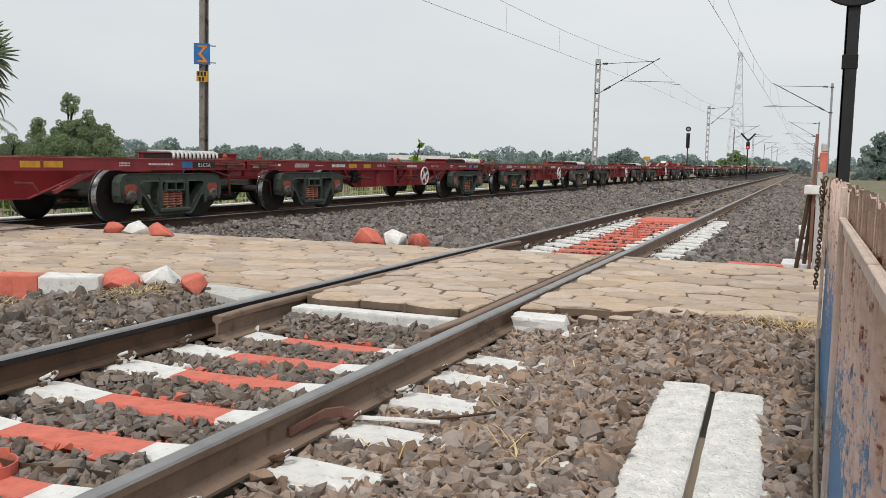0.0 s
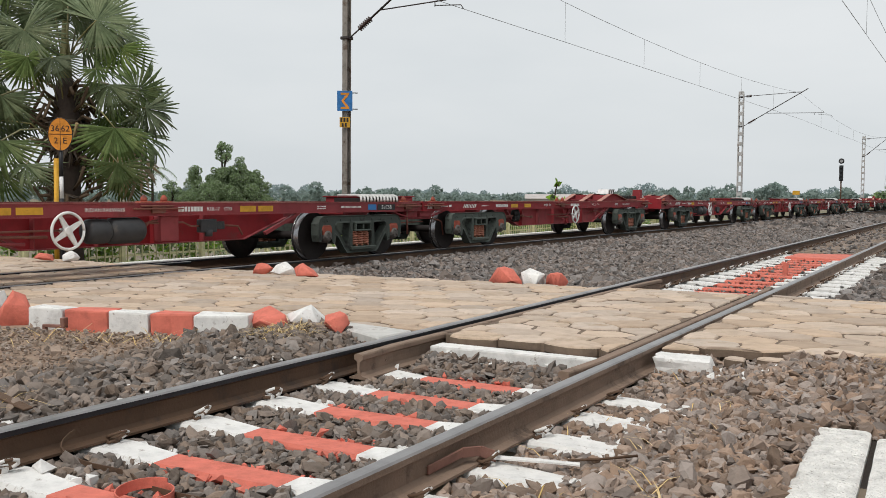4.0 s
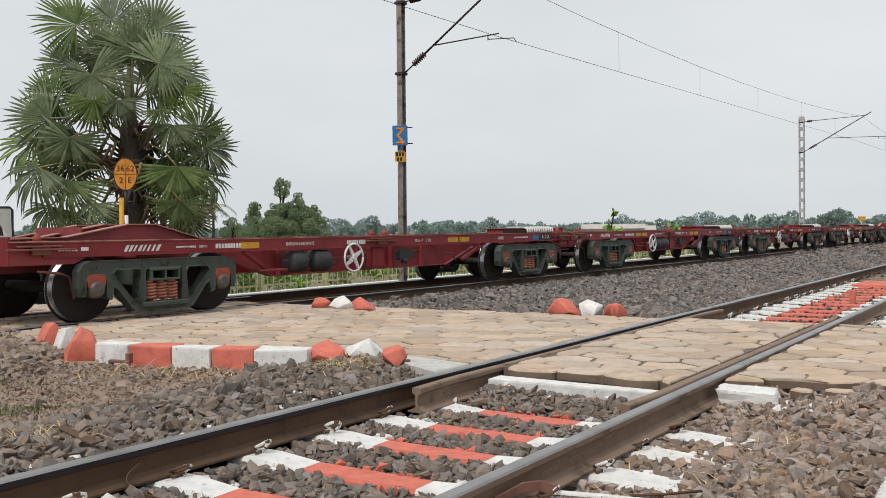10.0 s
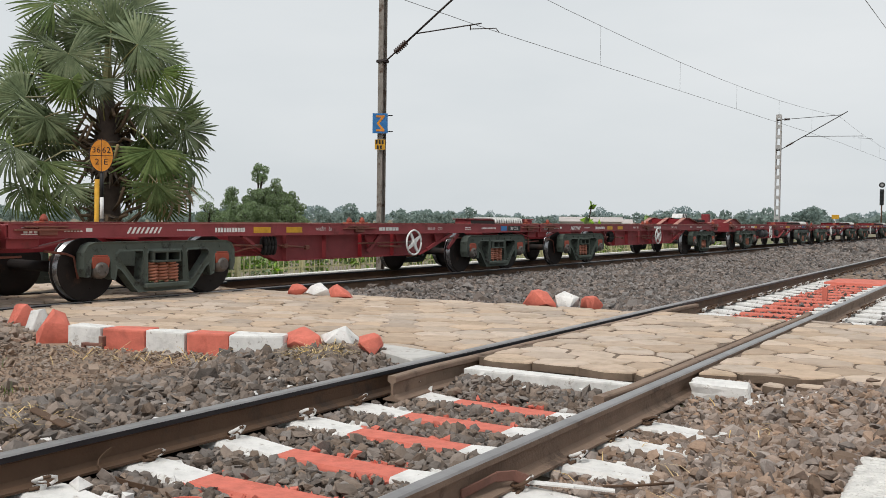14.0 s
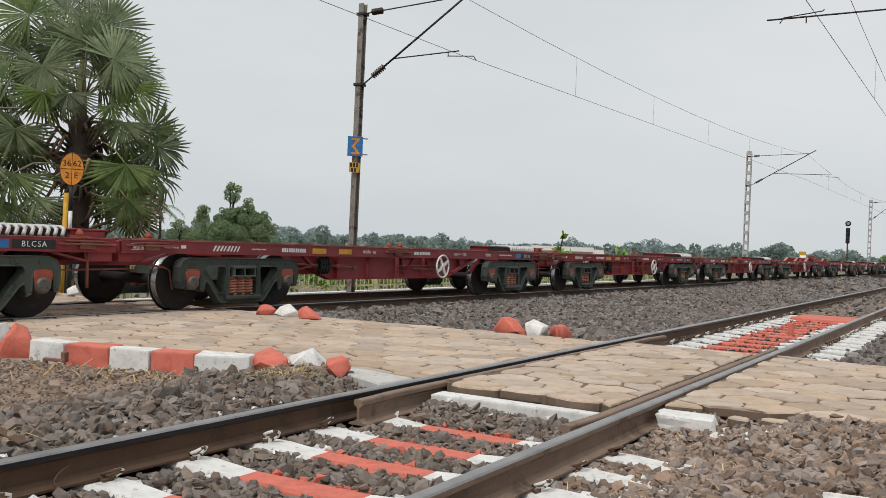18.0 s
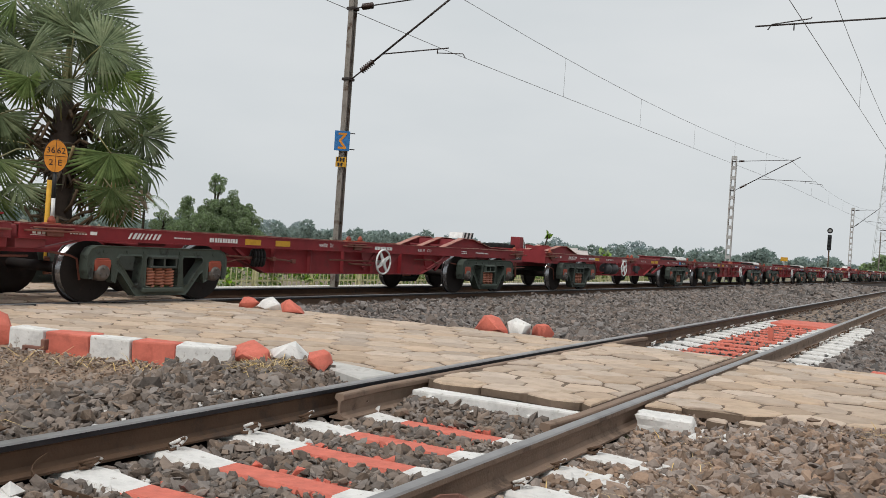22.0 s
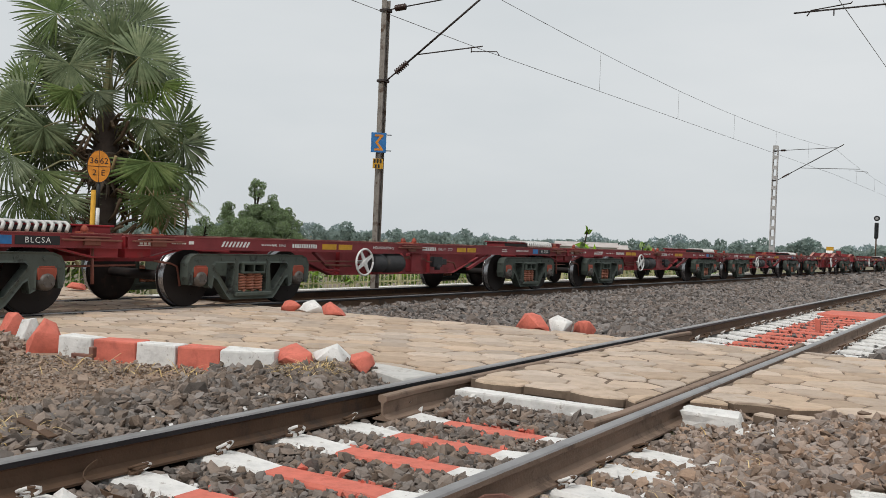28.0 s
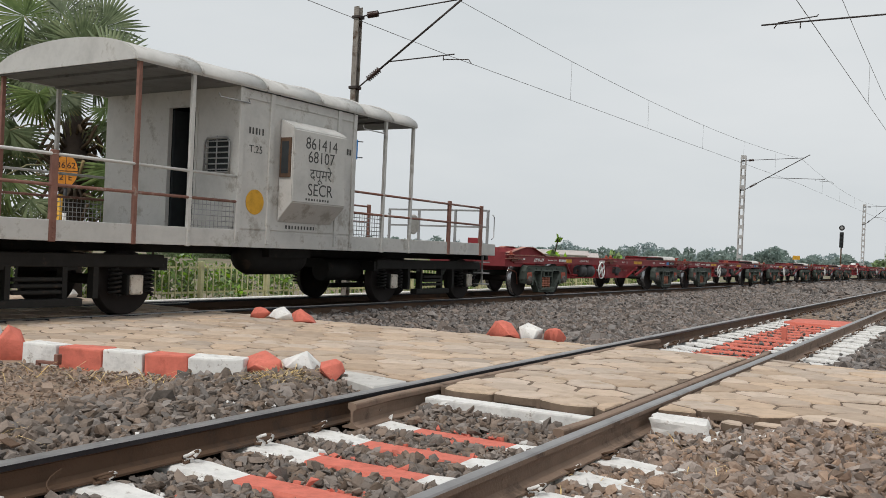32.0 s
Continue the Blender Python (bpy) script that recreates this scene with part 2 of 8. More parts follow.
def coat_on_rust(ma, colour, level, soft):
    """A flaking coat of paint left on the lower part of a rusty sheet, with a ragged edge."""
    ns, ls = ma.node_tree.nodes, ma.node_tree.links
    bsdf = ns["Principled BSDF"]
    old = bsdf.inputs["Base Color"].links[0].from_socket
    tc = ns.new("ShaderNodeTexCoord")
    sep = ns.new("ShaderNodeSeparateXYZ")
    ls.new(tc.outputs["Object"], sep.inputs[0])
    flake = ns.new("ShaderNodeTexNoise")
    flake.inputs["Scale"].default_value, flake.inputs["Detail"].default_value, flake.inputs["Roughness"].default_value = 22, 9, 0.8
    ls.new(tc.outputs["Object"], flake.inputs["Vector"])
    big = ns.new("ShaderNodeTexNoise")
    big.inputs["Scale"].default_value = 1.3
    ls.new(tc.outputs["Object"], big.inputs["Vector"])
    nodes = []
    for op, a, b in (("MULTIPLY", big.outputs["Fac"], 0.9), ("MULTIPLY", flake.outputs["Fac"], 1.5)):
        m = ns.new("ShaderNodeMath")
        m.operation = op
        m.inputs[1].default_value = b
        ls.new(a, m.inputs[0])
        nodes.append(m)
    add = ns.new("ShaderNodeMath")
    add.operation = "ADD"
    ls.new(nodes[0].outputs[0], add.inputs[0])
    ls.new(nodes[1].outputs[0], add.inputs[1])
    sub = ns.new("ShaderNodeMath")
    sub.operation = "SUBTRACT"
    ls.new(add.outputs[0], sub.inputs[0])
    ls.new(sep.outputs["Z"], sub.inputs[1])
    rg = ns.new("ShaderNodeMapRange")
    rg.inputs["From Min"].default_value, rg.inputs["From Max"].default_value = level, level + soft
    ls.new(sub.outputs[0], rg.inputs[0])
    mx = ns.new("ShaderNodeMix")
    mx.data_type = "RGBA"
    mx.inputs["B"].default_value = (*colour, 1)
    ls.new(rg.outputs[0], mx.inputs["Factor"])
    ls.new(old, mx.inputs["A"])
    # pale crest stripes: rubbed paint, and light on the ribs put into the colour
    wave = ns.new("ShaderNodeMath")
    wave.operation = "MULTIPLY"
    wave.inputs[1].default_value = 2 * math.pi / 0.115
    ls.new(sep.outputs["Y"], wave.inputs[0])
    sine = ns.new("ShaderNodeMath")
    sine.operation = "SINE"
    ls.new(wave.outputs[0], sine.inputs[0])
    both = ns.new("ShaderNodeMath")
    both.operation = "ADD"
    ls.new(sine.outputs[0], both.inputs[0])
    ls.new(flake.outputs["Fac"], both.inputs[1])
    crest = ns.new("ShaderNodeMapRange")
    crest.inputs["From Min"].default_value, crest.inputs["From Max"].default_value, crest.inputs["To Max"].default_value = 1.18, 1.42, 0.8
    ls.new(both.outputs[0], crest.inputs[0])
    bare = ns.new("ShaderNodeMix")
    bare.data_type = "RGBA"
    bare.inputs["B"].default_value = (0.66, 0.63, 0.61, 1)
    ls.new(crest.outputs[0], bare.inputs["Factor"])
    ls.new(mx.outputs["Result"], bare.inputs["A"])
    ls.new(bare.outputs["Result"], bsdf.inputs["Base Color"])
    return ma


M = dict(
    ballast=material("ballast_stone", (0.195, 0.155, 0.128), 0.92, scale=30, bump=0.5, bump_scale=90, vary=0.40, island=True, amount=0.8, spec=0.15),
    ballast_dusty=material("dusty_ballast_stone", (0.282, 0.210, 0.164), 0.92, scale=30, bump=0.5, bump_scale=90, vary=0.38, island=True, amount=0.8, spec=0.15),
    ballast_far=material("ballast_grey", (0.182, 0.152, 0.134), 0.9, scale=30, bump=0.5, bump_scale=90, vary=0.46, island=True, amount=0.8),
    gravel=material("dirt_gravel", (0.27, 0.205, 0.16), 0.95, scale=30, bump=0.5, bump_scale=90, vary=0.30, island=True, amount=0.8, spec=0.1),
    # near black: the shade between ballast stones is put into this colour
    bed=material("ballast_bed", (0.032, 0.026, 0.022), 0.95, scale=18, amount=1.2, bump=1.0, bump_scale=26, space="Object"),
    soil=material("field_soil", (0.19, 0.155, 0.115), 0.95, scale=1.2, bump=0.6, bump_scale=20, stain=(0.12, 0.15, 0.05), stain_scale=0.25, stain_at=0.5),
    paving=material("paving_stone", (0.462, 0.355, 0.268), 0.9, scale=7, amount=0.9, bump=0.6, bump_scale=30, vary=0.18, stain=(0.38, 0.29, 0.205), stain_scale=2.2, stain_at=0.56),
    joint=material("joint_dirt", (0.165, 0.12, 0.088), 0.95, scale=8, bump=0.6, bump_scale=30),
    white=material("white_limewash", (0.69, 0.675, 0.65), 0.85, scale=9, amount=0.7, bump=0.35, bump_scale=50, stain=(0.36, 0.32, 0.285), stain_scale=16, stain_at=0.585),
    red=material("red_oxide_paint", (0.60, 0.165, 0.118), 0.8, scale=8, bump=0.3, bump_scale=50, stain=(0.50, 0.13, 0.09), stain_scale=5, stain_at=0.56),
    axlewash=material("rust_stained_whitewash", (0.60, 0.55, 0.48), 0.8, scale=9, bump=0.2, stain=(0.22, 0.11, 0.06), stain_scale=11, stain_at=0.56),
    stencil=material("faded_stencil_paint", (0.07, 0.07, 0.068), 0.7, scale=14, amount=1.0, bump=0.0, stain=(0.24, 0.235, 0.225), stain_scale=24, stain_at=0.60),
    palewash=material("worn_grey_whitewash", (0.50, 0.485, 0.46), 0.9, scale=7, amount=0.9, bump=0.3, bump_scale=50, stain=(0.33, 0.30, 0.27), stain_scale=6, stain_at=0.56),
    concrete=material("concrete", (0.35, 0.335, 0.31), 0.9, scale=6, bump=0.4, bump_scale=60, stain=(0.22, 0.2, 0.175), stain_scale=3),
    whiteslab=material("whitewashed_concrete", (0.70, 0.685, 0.65), 0.9, scale=14, bump=0.4, bump_scale=80, stain=(0.25, 0.23, 0.20), stain_scale=95, stain_at=0.555),
    sleeper_old=material("oily_sleeper_concrete", (0.25, 0.19, 0.145), 0.9, scale=6, bump=0.4, bump_scale=60, vary=0.15),
    railside=material("rusty_rail", (0.115, 0.070, 0.045), 0.75, 0.25, scale=5, amount=0.9, bump=0.25, bump_scale=60, stain=(0.075, 0.052, 0.04), stain_scale=2.0, stain_at=0.54),
    railtop=material("worn_rail_top", (0.34, 0.325, 0.32), 0.42, 0.75, scale=3, amount=0.5, bump=0.05, bump_scale=30, stain=(0.12, 0.11, 0.11), stain_scale=0.8, stain_at=0.6),
    railbrown=material("dusty_brown_rail", (0.235, 0.165, 0.122), 0.8, 0.1, scale=6, amount=1.0, bump=0.3, bump_scale=60, stain=(0.115, 0.080, 0.060), stain_scale=2.5, stain_at=0.55),
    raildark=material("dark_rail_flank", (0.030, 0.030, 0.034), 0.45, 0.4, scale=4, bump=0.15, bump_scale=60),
    wagonred=material("wagon_red_paint", (0.240, 0.026, 0.031), 0.6, scale=3.0, amount=0.7, bump=0.1, bump_scale=30, vary=0.10, stain=(0.16, 0.035, 0.033), stain_scale=1.7, stain_at=0.57),
    # dust and wear, plus light on the top edges, in one pale colour
    wagonedge=material("dusty_worn_lit_red_edge", (0.40, 0.20, 0.16), 0.75, scale=4, amount=1.0, stain=(0.26, 0.06, 0.055), stain_scale=2.5, stain_at=0.54),
    slat=material("pale_walkway_slat", (0.55, 0.54, 0.52), 0.6, 0.2, scale=8, bump=0.1, stain=(0.3, 0.28, 0.26), stain_scale=5),
    wagonbrown=material("rubbed_wagon_edge", (0.20, 0.075, 0.055), 0.7, scale=6, stain=(0.12, 0.10, 0.09), stain_scale=3),
    bogie=material("bogie_green_grey", (0.054, 0.067, 0.055), 0.68, scale=5, amount=0.8, bump=0.25, bump_scale=40, vary=0.25, stain=(0.024, 0.024, 0.022), stain_scale=4, stain_at=0.54),
    wheel=material("dark_wheel", (0.016, 0.012, 0.011), 0.75, 0.0, scale=5, bump=0.2, bump_scale=30, stain=(0.045, 0.024, 0.017), stain_scale=3, stain_at=0.58),
    tread=material("bright_tread", (0.30, 0.30, 0.31), 0.24, 0.9, scale=6, bump=0.05),
    spring=material("orange_spring", (0.42, 0.175, 0.115), 0.65, scale=9, bump=0.2, stain=(0.20, 0.085, 0.06), stain_scale=8, stain_at=0.6),
    adapter=material("orange_adapter", (0.29, 0.066, 0.040), 0.65, scale=9, bump=0.2, stain=(0.13, 0.05, 0.04), stain_scale=6, stain_at=0.55),
    cap=material("axle_cap", (0.13, 0.115, 0.105), 0.5, 0.6, scale=9, bump=0.2, stain=(0.05, 0.04, 0.035), stain_scale=6),
    black=material("black_iron", (0.020, 0.019, 0.018), 0.7, 0.2, scale=6, bump=0.2, stain=(0.05, 0.036, 0.028), stain_scale=4, stain_at=0.58),
    tank=material("grey_tank", (0.045, 0.045, 0.047), 0.6, 0.1, scale=5, bump=0.15, stain=(0.08, 0.07, 0.06), stain_scale=3),
    wpaint=material("white_paint", (0.72, 0.71, 0.69), 0.6, scale=8, bump=0.1, stain=(0.42, 0.35, 0.32), stain_scale=9, stain_at=0.62),
    yellow=material("yellow_paint", (0.58, 0.31, 0.03), 0.6, scale=8, bump=0.1, stain=(0.35, 0.2, 0.03), stain_scale=8, stain_at=0.62),
    bluepaint=material("blue_paint", (0.035, 0.17, 0.42), 0.5, scale=8, bump=0.05, stain=(0.05, 0.12, 0.25), stain_scale=5),
    orange=material("orange_paint", (0.66, 0.25, 0.03), 0.5, scale=8, bump=0.05),
    blackpaint=material("black_paint", (0.022, 0.022, 0.024), 0.5, scale=8, bump=0.1),
    vanwhite=material("van_silver_paint", (0.50, 0.49, 0.47), 0.55, scale=2.2, amount=0.8, bump=0.08, bump_scale=20, stain=(0.34, 0.32, 0.29), stain_scale=2.2, stain_at=0.55),
    # darker grey for the ceilings under the veranda roofs
    vandark=material("dark_grey_paint", (0.13, 0.13, 0.128), 0.7, scale=3, bump=0.1, stain=(0.07, 0.065, 0.06), stain_scale=2),
    vanrust=material("rusty_handrail", (0.215, 0.105, 0.08), 0.7, scale=6, bump=0.2, stain=(0.36, 0.31, 0.28), stain_scale=3, stain_at=0.58),
    # near black stands for the van's unlit inside; signal lenses use it too
    dark=material("interior_shade_and_dark_lens", (0.03, 0.035, 0.038), 0.8, scale=5, bump=0.0),
    mast=material("weathered_steel_mast", (0.26, 0.235, 0.21), 0.65, 0.3, scale=4, bump=0.15, stain=(0.10, 0.065, 0.045), stain_scale=2.5, stain_at=0.52),
    lattice=material("rusting_lattice_steel", (0.43, 0.42, 0.41), 0.7, 0.1, scale=3, bump=0.1, stain=(0.25, 0.17, 0.13), stain_scale=0.9, stain_at=0.55),
    galv=material("galvanised_steel", (0.36, 0.36, 0.36), 0.5, 0.6, scale=5, bump=0.1, stain=(0.22, 0.17, 0.14), stain_scale=3, stain_at=0.6),
    # tower steel paled in colour for the haze before it
    tower=material("haze_paled_tower_steel", (0.55, 0.57, 0.58), 0.7, 0.0, scale=2, bump=0.0),
    arm=material("dark_cantilever", (0.055, 0.045, 0.042), 0.6, 0.3, scale=6, bump=0.1),
    porcelain=material("brown_porcelain", (0.05, 0.028, 0.022), 0.25, scale=6, bump=0.0),
    wire=material("copper_wire", (0.16, 0.155, 0.15), 0.6, 0.4, scale=6, bump=0.0),
    rust=coat_on_rust(material("rusted_sheet", (0.76, 0.60, 0.53), 0.9, 0.0, scale=30, amount=1.0, bump=0.5, bump_scale=40, dark=(0.60, 0.37, 0.30), light=(0.90, 0.82, 0.77), stain=(0.27, 0.095, 0.058), stain_scale=26, stain_at=0.55, stretch=(1, 0.14, 0.8)), (0.24, 0.36, 0.52), 0.72, 0.10),
    rustedge=material("flaking_rusty_iron", (0.62, 0.50, 0.43), 0.85, 0.1, scale=10, amount=1.0, bump=0.6, bump_scale=40, stain=(0.34, 0.17, 0.115), stain_scale=9, stain_at=0.57),
    straw=material("dry_straw", (0.56, 0.40, 0.17), 0.85, scale=8, bump=0.0, vary=0.2, island=True),
    grass=material("green_grass", (0.115, 0.15, 0.04), 0.8, scale=8, bump=0.0, vary=0.35, island=True),
    hedge=material("hedge_leaves", (0.20, 0.32, 0.065), 0.7, scale=5, bump=0.0, vary=0.40, island=True),
    leaf=material("tree_leaves", (0.235, 0.315, 0.160), 0.85, scale=5, bump=0.0, vary=0.32, island=True, spec=0.08, thin=0.35),
    # haze over far trees is mixed into these two leaf colours
    leaf_far=material("haze_tinted_leaves", (0.285, 0.355, 0.325), 0.95, scale=0.2, bump=0.0, vary=0.08, island=True, spec=0.0, thin=0.5),
    leaf_haze=material("haze_paled_leaves", (0.34, 0.415, 0.42), 0.95, scale=0.1, bump=0.0, vary=0.04, island=True, spec=0.0, thin=0.5),
    palm=material("palm_leaf", (0.102, 0.145, 0.050), 0.55, scale=2.2, amount=0.3, bump=0.0, vary=0.30, light=(0.185, 0.22, 0.09), dark=(0.044, 0.072, 0.022), spec=0.28),
    palmstalk=material("palm_stalk", (0.20, 0.19, 0.09), 0.6, scale=6, bump=0.1, vary=0.3),
    palmdead=material("dead_palm_leaf", (0.085, 0.058, 0.036), 0.85, scale=4, bump=0.1, vary=0.35, island=True),
    palmdry=material("dry_palm_leaf", (0.27, 0.20, 0.10), 0.7, scale=4, bump=0.0, vary=0.3, island=True),
    bark=material("dark_palm_bark", (0.045, 0.033, 0.026), 0.9, scale=9, bump=0.6),
    paling=material("pale_fence_paint", (0.66, 0.62, 0.36), 0.7, scale=5, bump=0.1, stain=(0.35, 0.36, 0.25), stain_scale=4),
    dirt=material("dirt_verge", (0.30, 0.215, 0.158), 0.95, scale=3, amount=1.0, bump=0.8, bump_scale=30, stain=(0.20, 0.16, 0.12), stain_scale=4, stain_at=0.52),
    wood=material("weathered_wood", (0.29, 0.23, 0.17), 0.85, scale=5, bump=0.3),
    masonry=material("distant_masonry", (0.44, 0.40, 0.38), 0.9, scale=0.3, bump=0.0, stain=(0.45, 0.36, 0.33), stain_scale=0.15),
)
# ---- plan ----
GAUGE = 1.676
RAIL_X = GAUGE / 2 + 0.036
FAR_Z = -0.055            # rail top of the far track
BEND = 140.0


def far_x(y):
    """Centre line of the far track: it draws nearer to the near track, then runs beside it."""
    if y < BEND:
        return -8.30 + 0.018 * y
    return -8.30 + 0.018 * BEND + 0.5 * (1 - math.exp(-(y - BEND) * 0.036))


def far_slope(y):
    return 0.018 if y < BEND else 0.018 * math.exp(-(y - BEND) * 0.036)


def smooth(a, b, v):
    t = np.clip((v - a) / (b - a), 0, 1)
    return t * t * (3 - 2 * t)


def bed_z(x, y):
    """Height of the ballast and the ground round the tracks."""
    x, y = np.asarray(x, float), np.asarray(y, float)
    fx = -8.30 + 0.018 * np.minimum(y, BEND)
    z = -0.212 + 0.0 * x
    # before the crossing: ballast banked against the road, dirt level with it on the far side of the rails
    near = y < 8.0
    rise = smooth(5.55, 6.35, y)
    z = np.where(near & (x > 1.3), -0.212 + 0.10 * smooth(1.4, 2.0, x) + 0.06 * rise, z)
    z = np.where(near & (x > 0.9) & (x <= 1.3), z + 0.10 * smooth(5.9, 6.5, y), z)
    z = np.where(near & (np.abs(x) < 0.9), z + 0.075 * smooth(5.45, 5.8, y), z)
    z = np.where(near & (x < -0.95), -0.175 + 0.095 * smooth(1.0, 1.7, -x) + 0.045 * smooth(3.0, 5.2, y) - 0.085 * smooth(1.85, 2.5, -x) + 0.032 * smooth(2.2, 2.8, -x) * smooth(3.8, 4.6, y), z)
    z = np.where(near & (x > -0.9), z - 0.006 * (1 - smooth(1.25, 1.5, np.abs(x))) * (1 - smooth(5.4, 5.75, y)), z)
    # between and beside the tracks past the crossing
    past = y >= 8.0
    mid = -0.225 - 0.10 * smooth(1.5, 2.6, -x) + 0.11 * smooth(-4.2, -5.8, x)
    z = np.where(past & (x < -1.4), mid, z)
    z = np.where(past & (x > 1.5), -0.215 - 0.08 * smooth(1.6, 2.4, x), z)
    z = np.where((np.abs(x - fx) < 1.7) & past, -0.225, z)
    z = z - 0.42 * smooth(-1.7, -3.2, x - fx) - 0.25 * smooth(3.2, 5.0, x)
    return z + 0.010 * np.sin(3.1 * x + 1.7 * y) * np.sin(2.3 * y - x)


def sheet(name, xs, ys, height, mat, label, category, kind="structure"):
    xs, ys = np.array(xs, float), np.array(ys, float)
    gx, gy = np.meshgrid(xs, ys)
    gz = height(gx, gy)
    co = np.stack([gx, gy, gz], -1).reshape(-1, 3)
    w = len(xs)
    i = np.arange(len(ys) - 1)[:, None] * w + np.arange(w - 1)[None]
    quads = np.stack([i, i + 1, i + w + 1, i + w], -1).reshape(-1, 4)
    me = bpy.data.meshes.new(name)
    me.from_pydata(co.tolist(), [], quads.tolist())
    me.materials.append(mat)
    return tagged(new(name, me), label, category, kind=kind)


def ground_height(x, y):
    z = bed_z(x, y) - 0.03
    z = z - 0.35 * smooth(-13.0, -16, x) + 0.02 * np.sin(x * 0.9) * np.sin(y * 0.7)
    return z


spread = [-3000, -1500, -700, -350, -180, -100, -70, -50, -35, -26]
gxs = spread + list(np.arange(-20, 8.01, 0.4)) + [10, 13, 17, 22, 30, 45, 70, 110, 180, 350, 700, 1500, 3000]
gys = [-600, -300, -150, -80, -40, -20, -10] + list(np.arange(-6, 30, 0.4)) + list(np.arange(31, 90, 2)) + [95, 105, 120, 150, 200, 300, 500, 800, 1300, 2200, 4500]
sheet("ground", gxs, gys, ground_height, M["soil"], "dry brown soil with thin grass round the railway", "ground")
# bed sheets below the stones, their colour giving the gaps their shade
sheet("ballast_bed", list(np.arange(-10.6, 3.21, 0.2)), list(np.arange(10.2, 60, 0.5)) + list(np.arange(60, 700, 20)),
      lambda x, y: bed_z(x, y) - 0.012, M["bed"], "ballast bed under and between the tracks, coloured near black as shade", "ballast")
sheet("dirt_verge", list(np.arange(-7.2, -2.0, 0.2)), list(np.arange(0.5, 6.2, 0.2)), lambda x, y: bed_z(x, y) - 0.020, M["dirt"],
      "brown trodden dirt beside the kerb", "dirt")
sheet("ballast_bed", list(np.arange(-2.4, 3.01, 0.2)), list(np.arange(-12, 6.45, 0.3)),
      lambda x, y: bed_z(x, y) - 0.026, M["bed"], "ballast bed round the near track, coloured near black as shade", "ballast")


# ---- rails ----
def rail_mesh(name, ys, xf, mats3=("railtop", "raildark", "railside")):
    """A rail of true section along a line: worn head, dark flank, rusty web and foot."""
    prof = [(-0.036, -0.012), (-0.030, -0.002), (-0.015, 0.0), (0.015, 0.0), (0.030, -0.002), (0.036, -0.012), (0.036, -0.038), (0.012, -0.052),
            (0.009, -0.085), (0.010, -0.130), (0.030, -0.150), (0.075, -0.160), (0.075, -0.172), (-0.075, -0.172), (-0.075, -0.160),
            (-0.030, -0.150), (-0.010, -0.130), (-0.009, -0.085), (-0.012, -0.052), (-0.036, -0.038)]
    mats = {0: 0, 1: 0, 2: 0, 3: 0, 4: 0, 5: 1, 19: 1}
    n = len(prof)
    bm = bmesh.new()
    rings = [[bm.verts.new((xf(y) + x, y, z)) for x, z in prof] for y in ys]
    for a, b in zip(rings, rings[1:]):
        for k in range(n):
            bm.faces.new((a[k], a[(k + 1) % n], b[(k + 1) % n], b[k])).material_index = mats.get(k, 2)
    bm.faces.new(rings[0][::-1]).material_index = 2
    bm.faces.new(rings[-1]).material_index = 2
    return mesh_of(bm, name, [M[k] for k in mats3])


near_ys = [-14, 0, 6, 12, 40, 120, 400, 900]
far_ys = [-60, 0, 20, 60, 110] + list(range(140, 300, 20)) + [400, 900]
near_track = thing("near_railway_track", "straight broad gauge track with brown steel rails on sleepers", "track", kind="structure")
for sx in (-RAIL_X, RAIL_X):
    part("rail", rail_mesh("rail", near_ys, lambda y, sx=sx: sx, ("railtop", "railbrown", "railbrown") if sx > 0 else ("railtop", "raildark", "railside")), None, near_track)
far_track = thing("far_railway_track", "second track with rusty rails under the passing train", "track", pose(0, 0, FAR_Z), kind="structure")
for sx in (-RAIL_X, RAIL_X):
    part("rail", rail_mesh("rail", far_ys, lambda y, sx=sx: far_x(y) + sx), None, far_track)
# check rails through the crossing, flared at their ends
for side, y0, y1 in ((-1, 4.97, 11.6), (1, 5.15, 11.4)):
    cx = side * (GAUGE / 2 - 0.058 - 0.036)
    part("check_rail", rail_mesh("check_rail", [y0, y0 + 0.45, y1 - 0.45, y1],
                                 lambda y, cx=cx, side=side, y0=y0, y1=y1: cx - side * (0.035 if y in (y0, y1) else 0), ("railbrown",) * 3), None, near_track,
         "brown check rail beside the running rail", pose(0, 0, -0.018))
for side in (-1, 1):
    part("check_rail", rail_mesh("check_rail", [4.9, 5.4, 10.6, 11.1], lambda y, side=side: far_x(y) + side * (GAUGE / 2 - 0.1)), None, far_track,
         "brown check rail in the paving", pose(0, 0, -0.018))


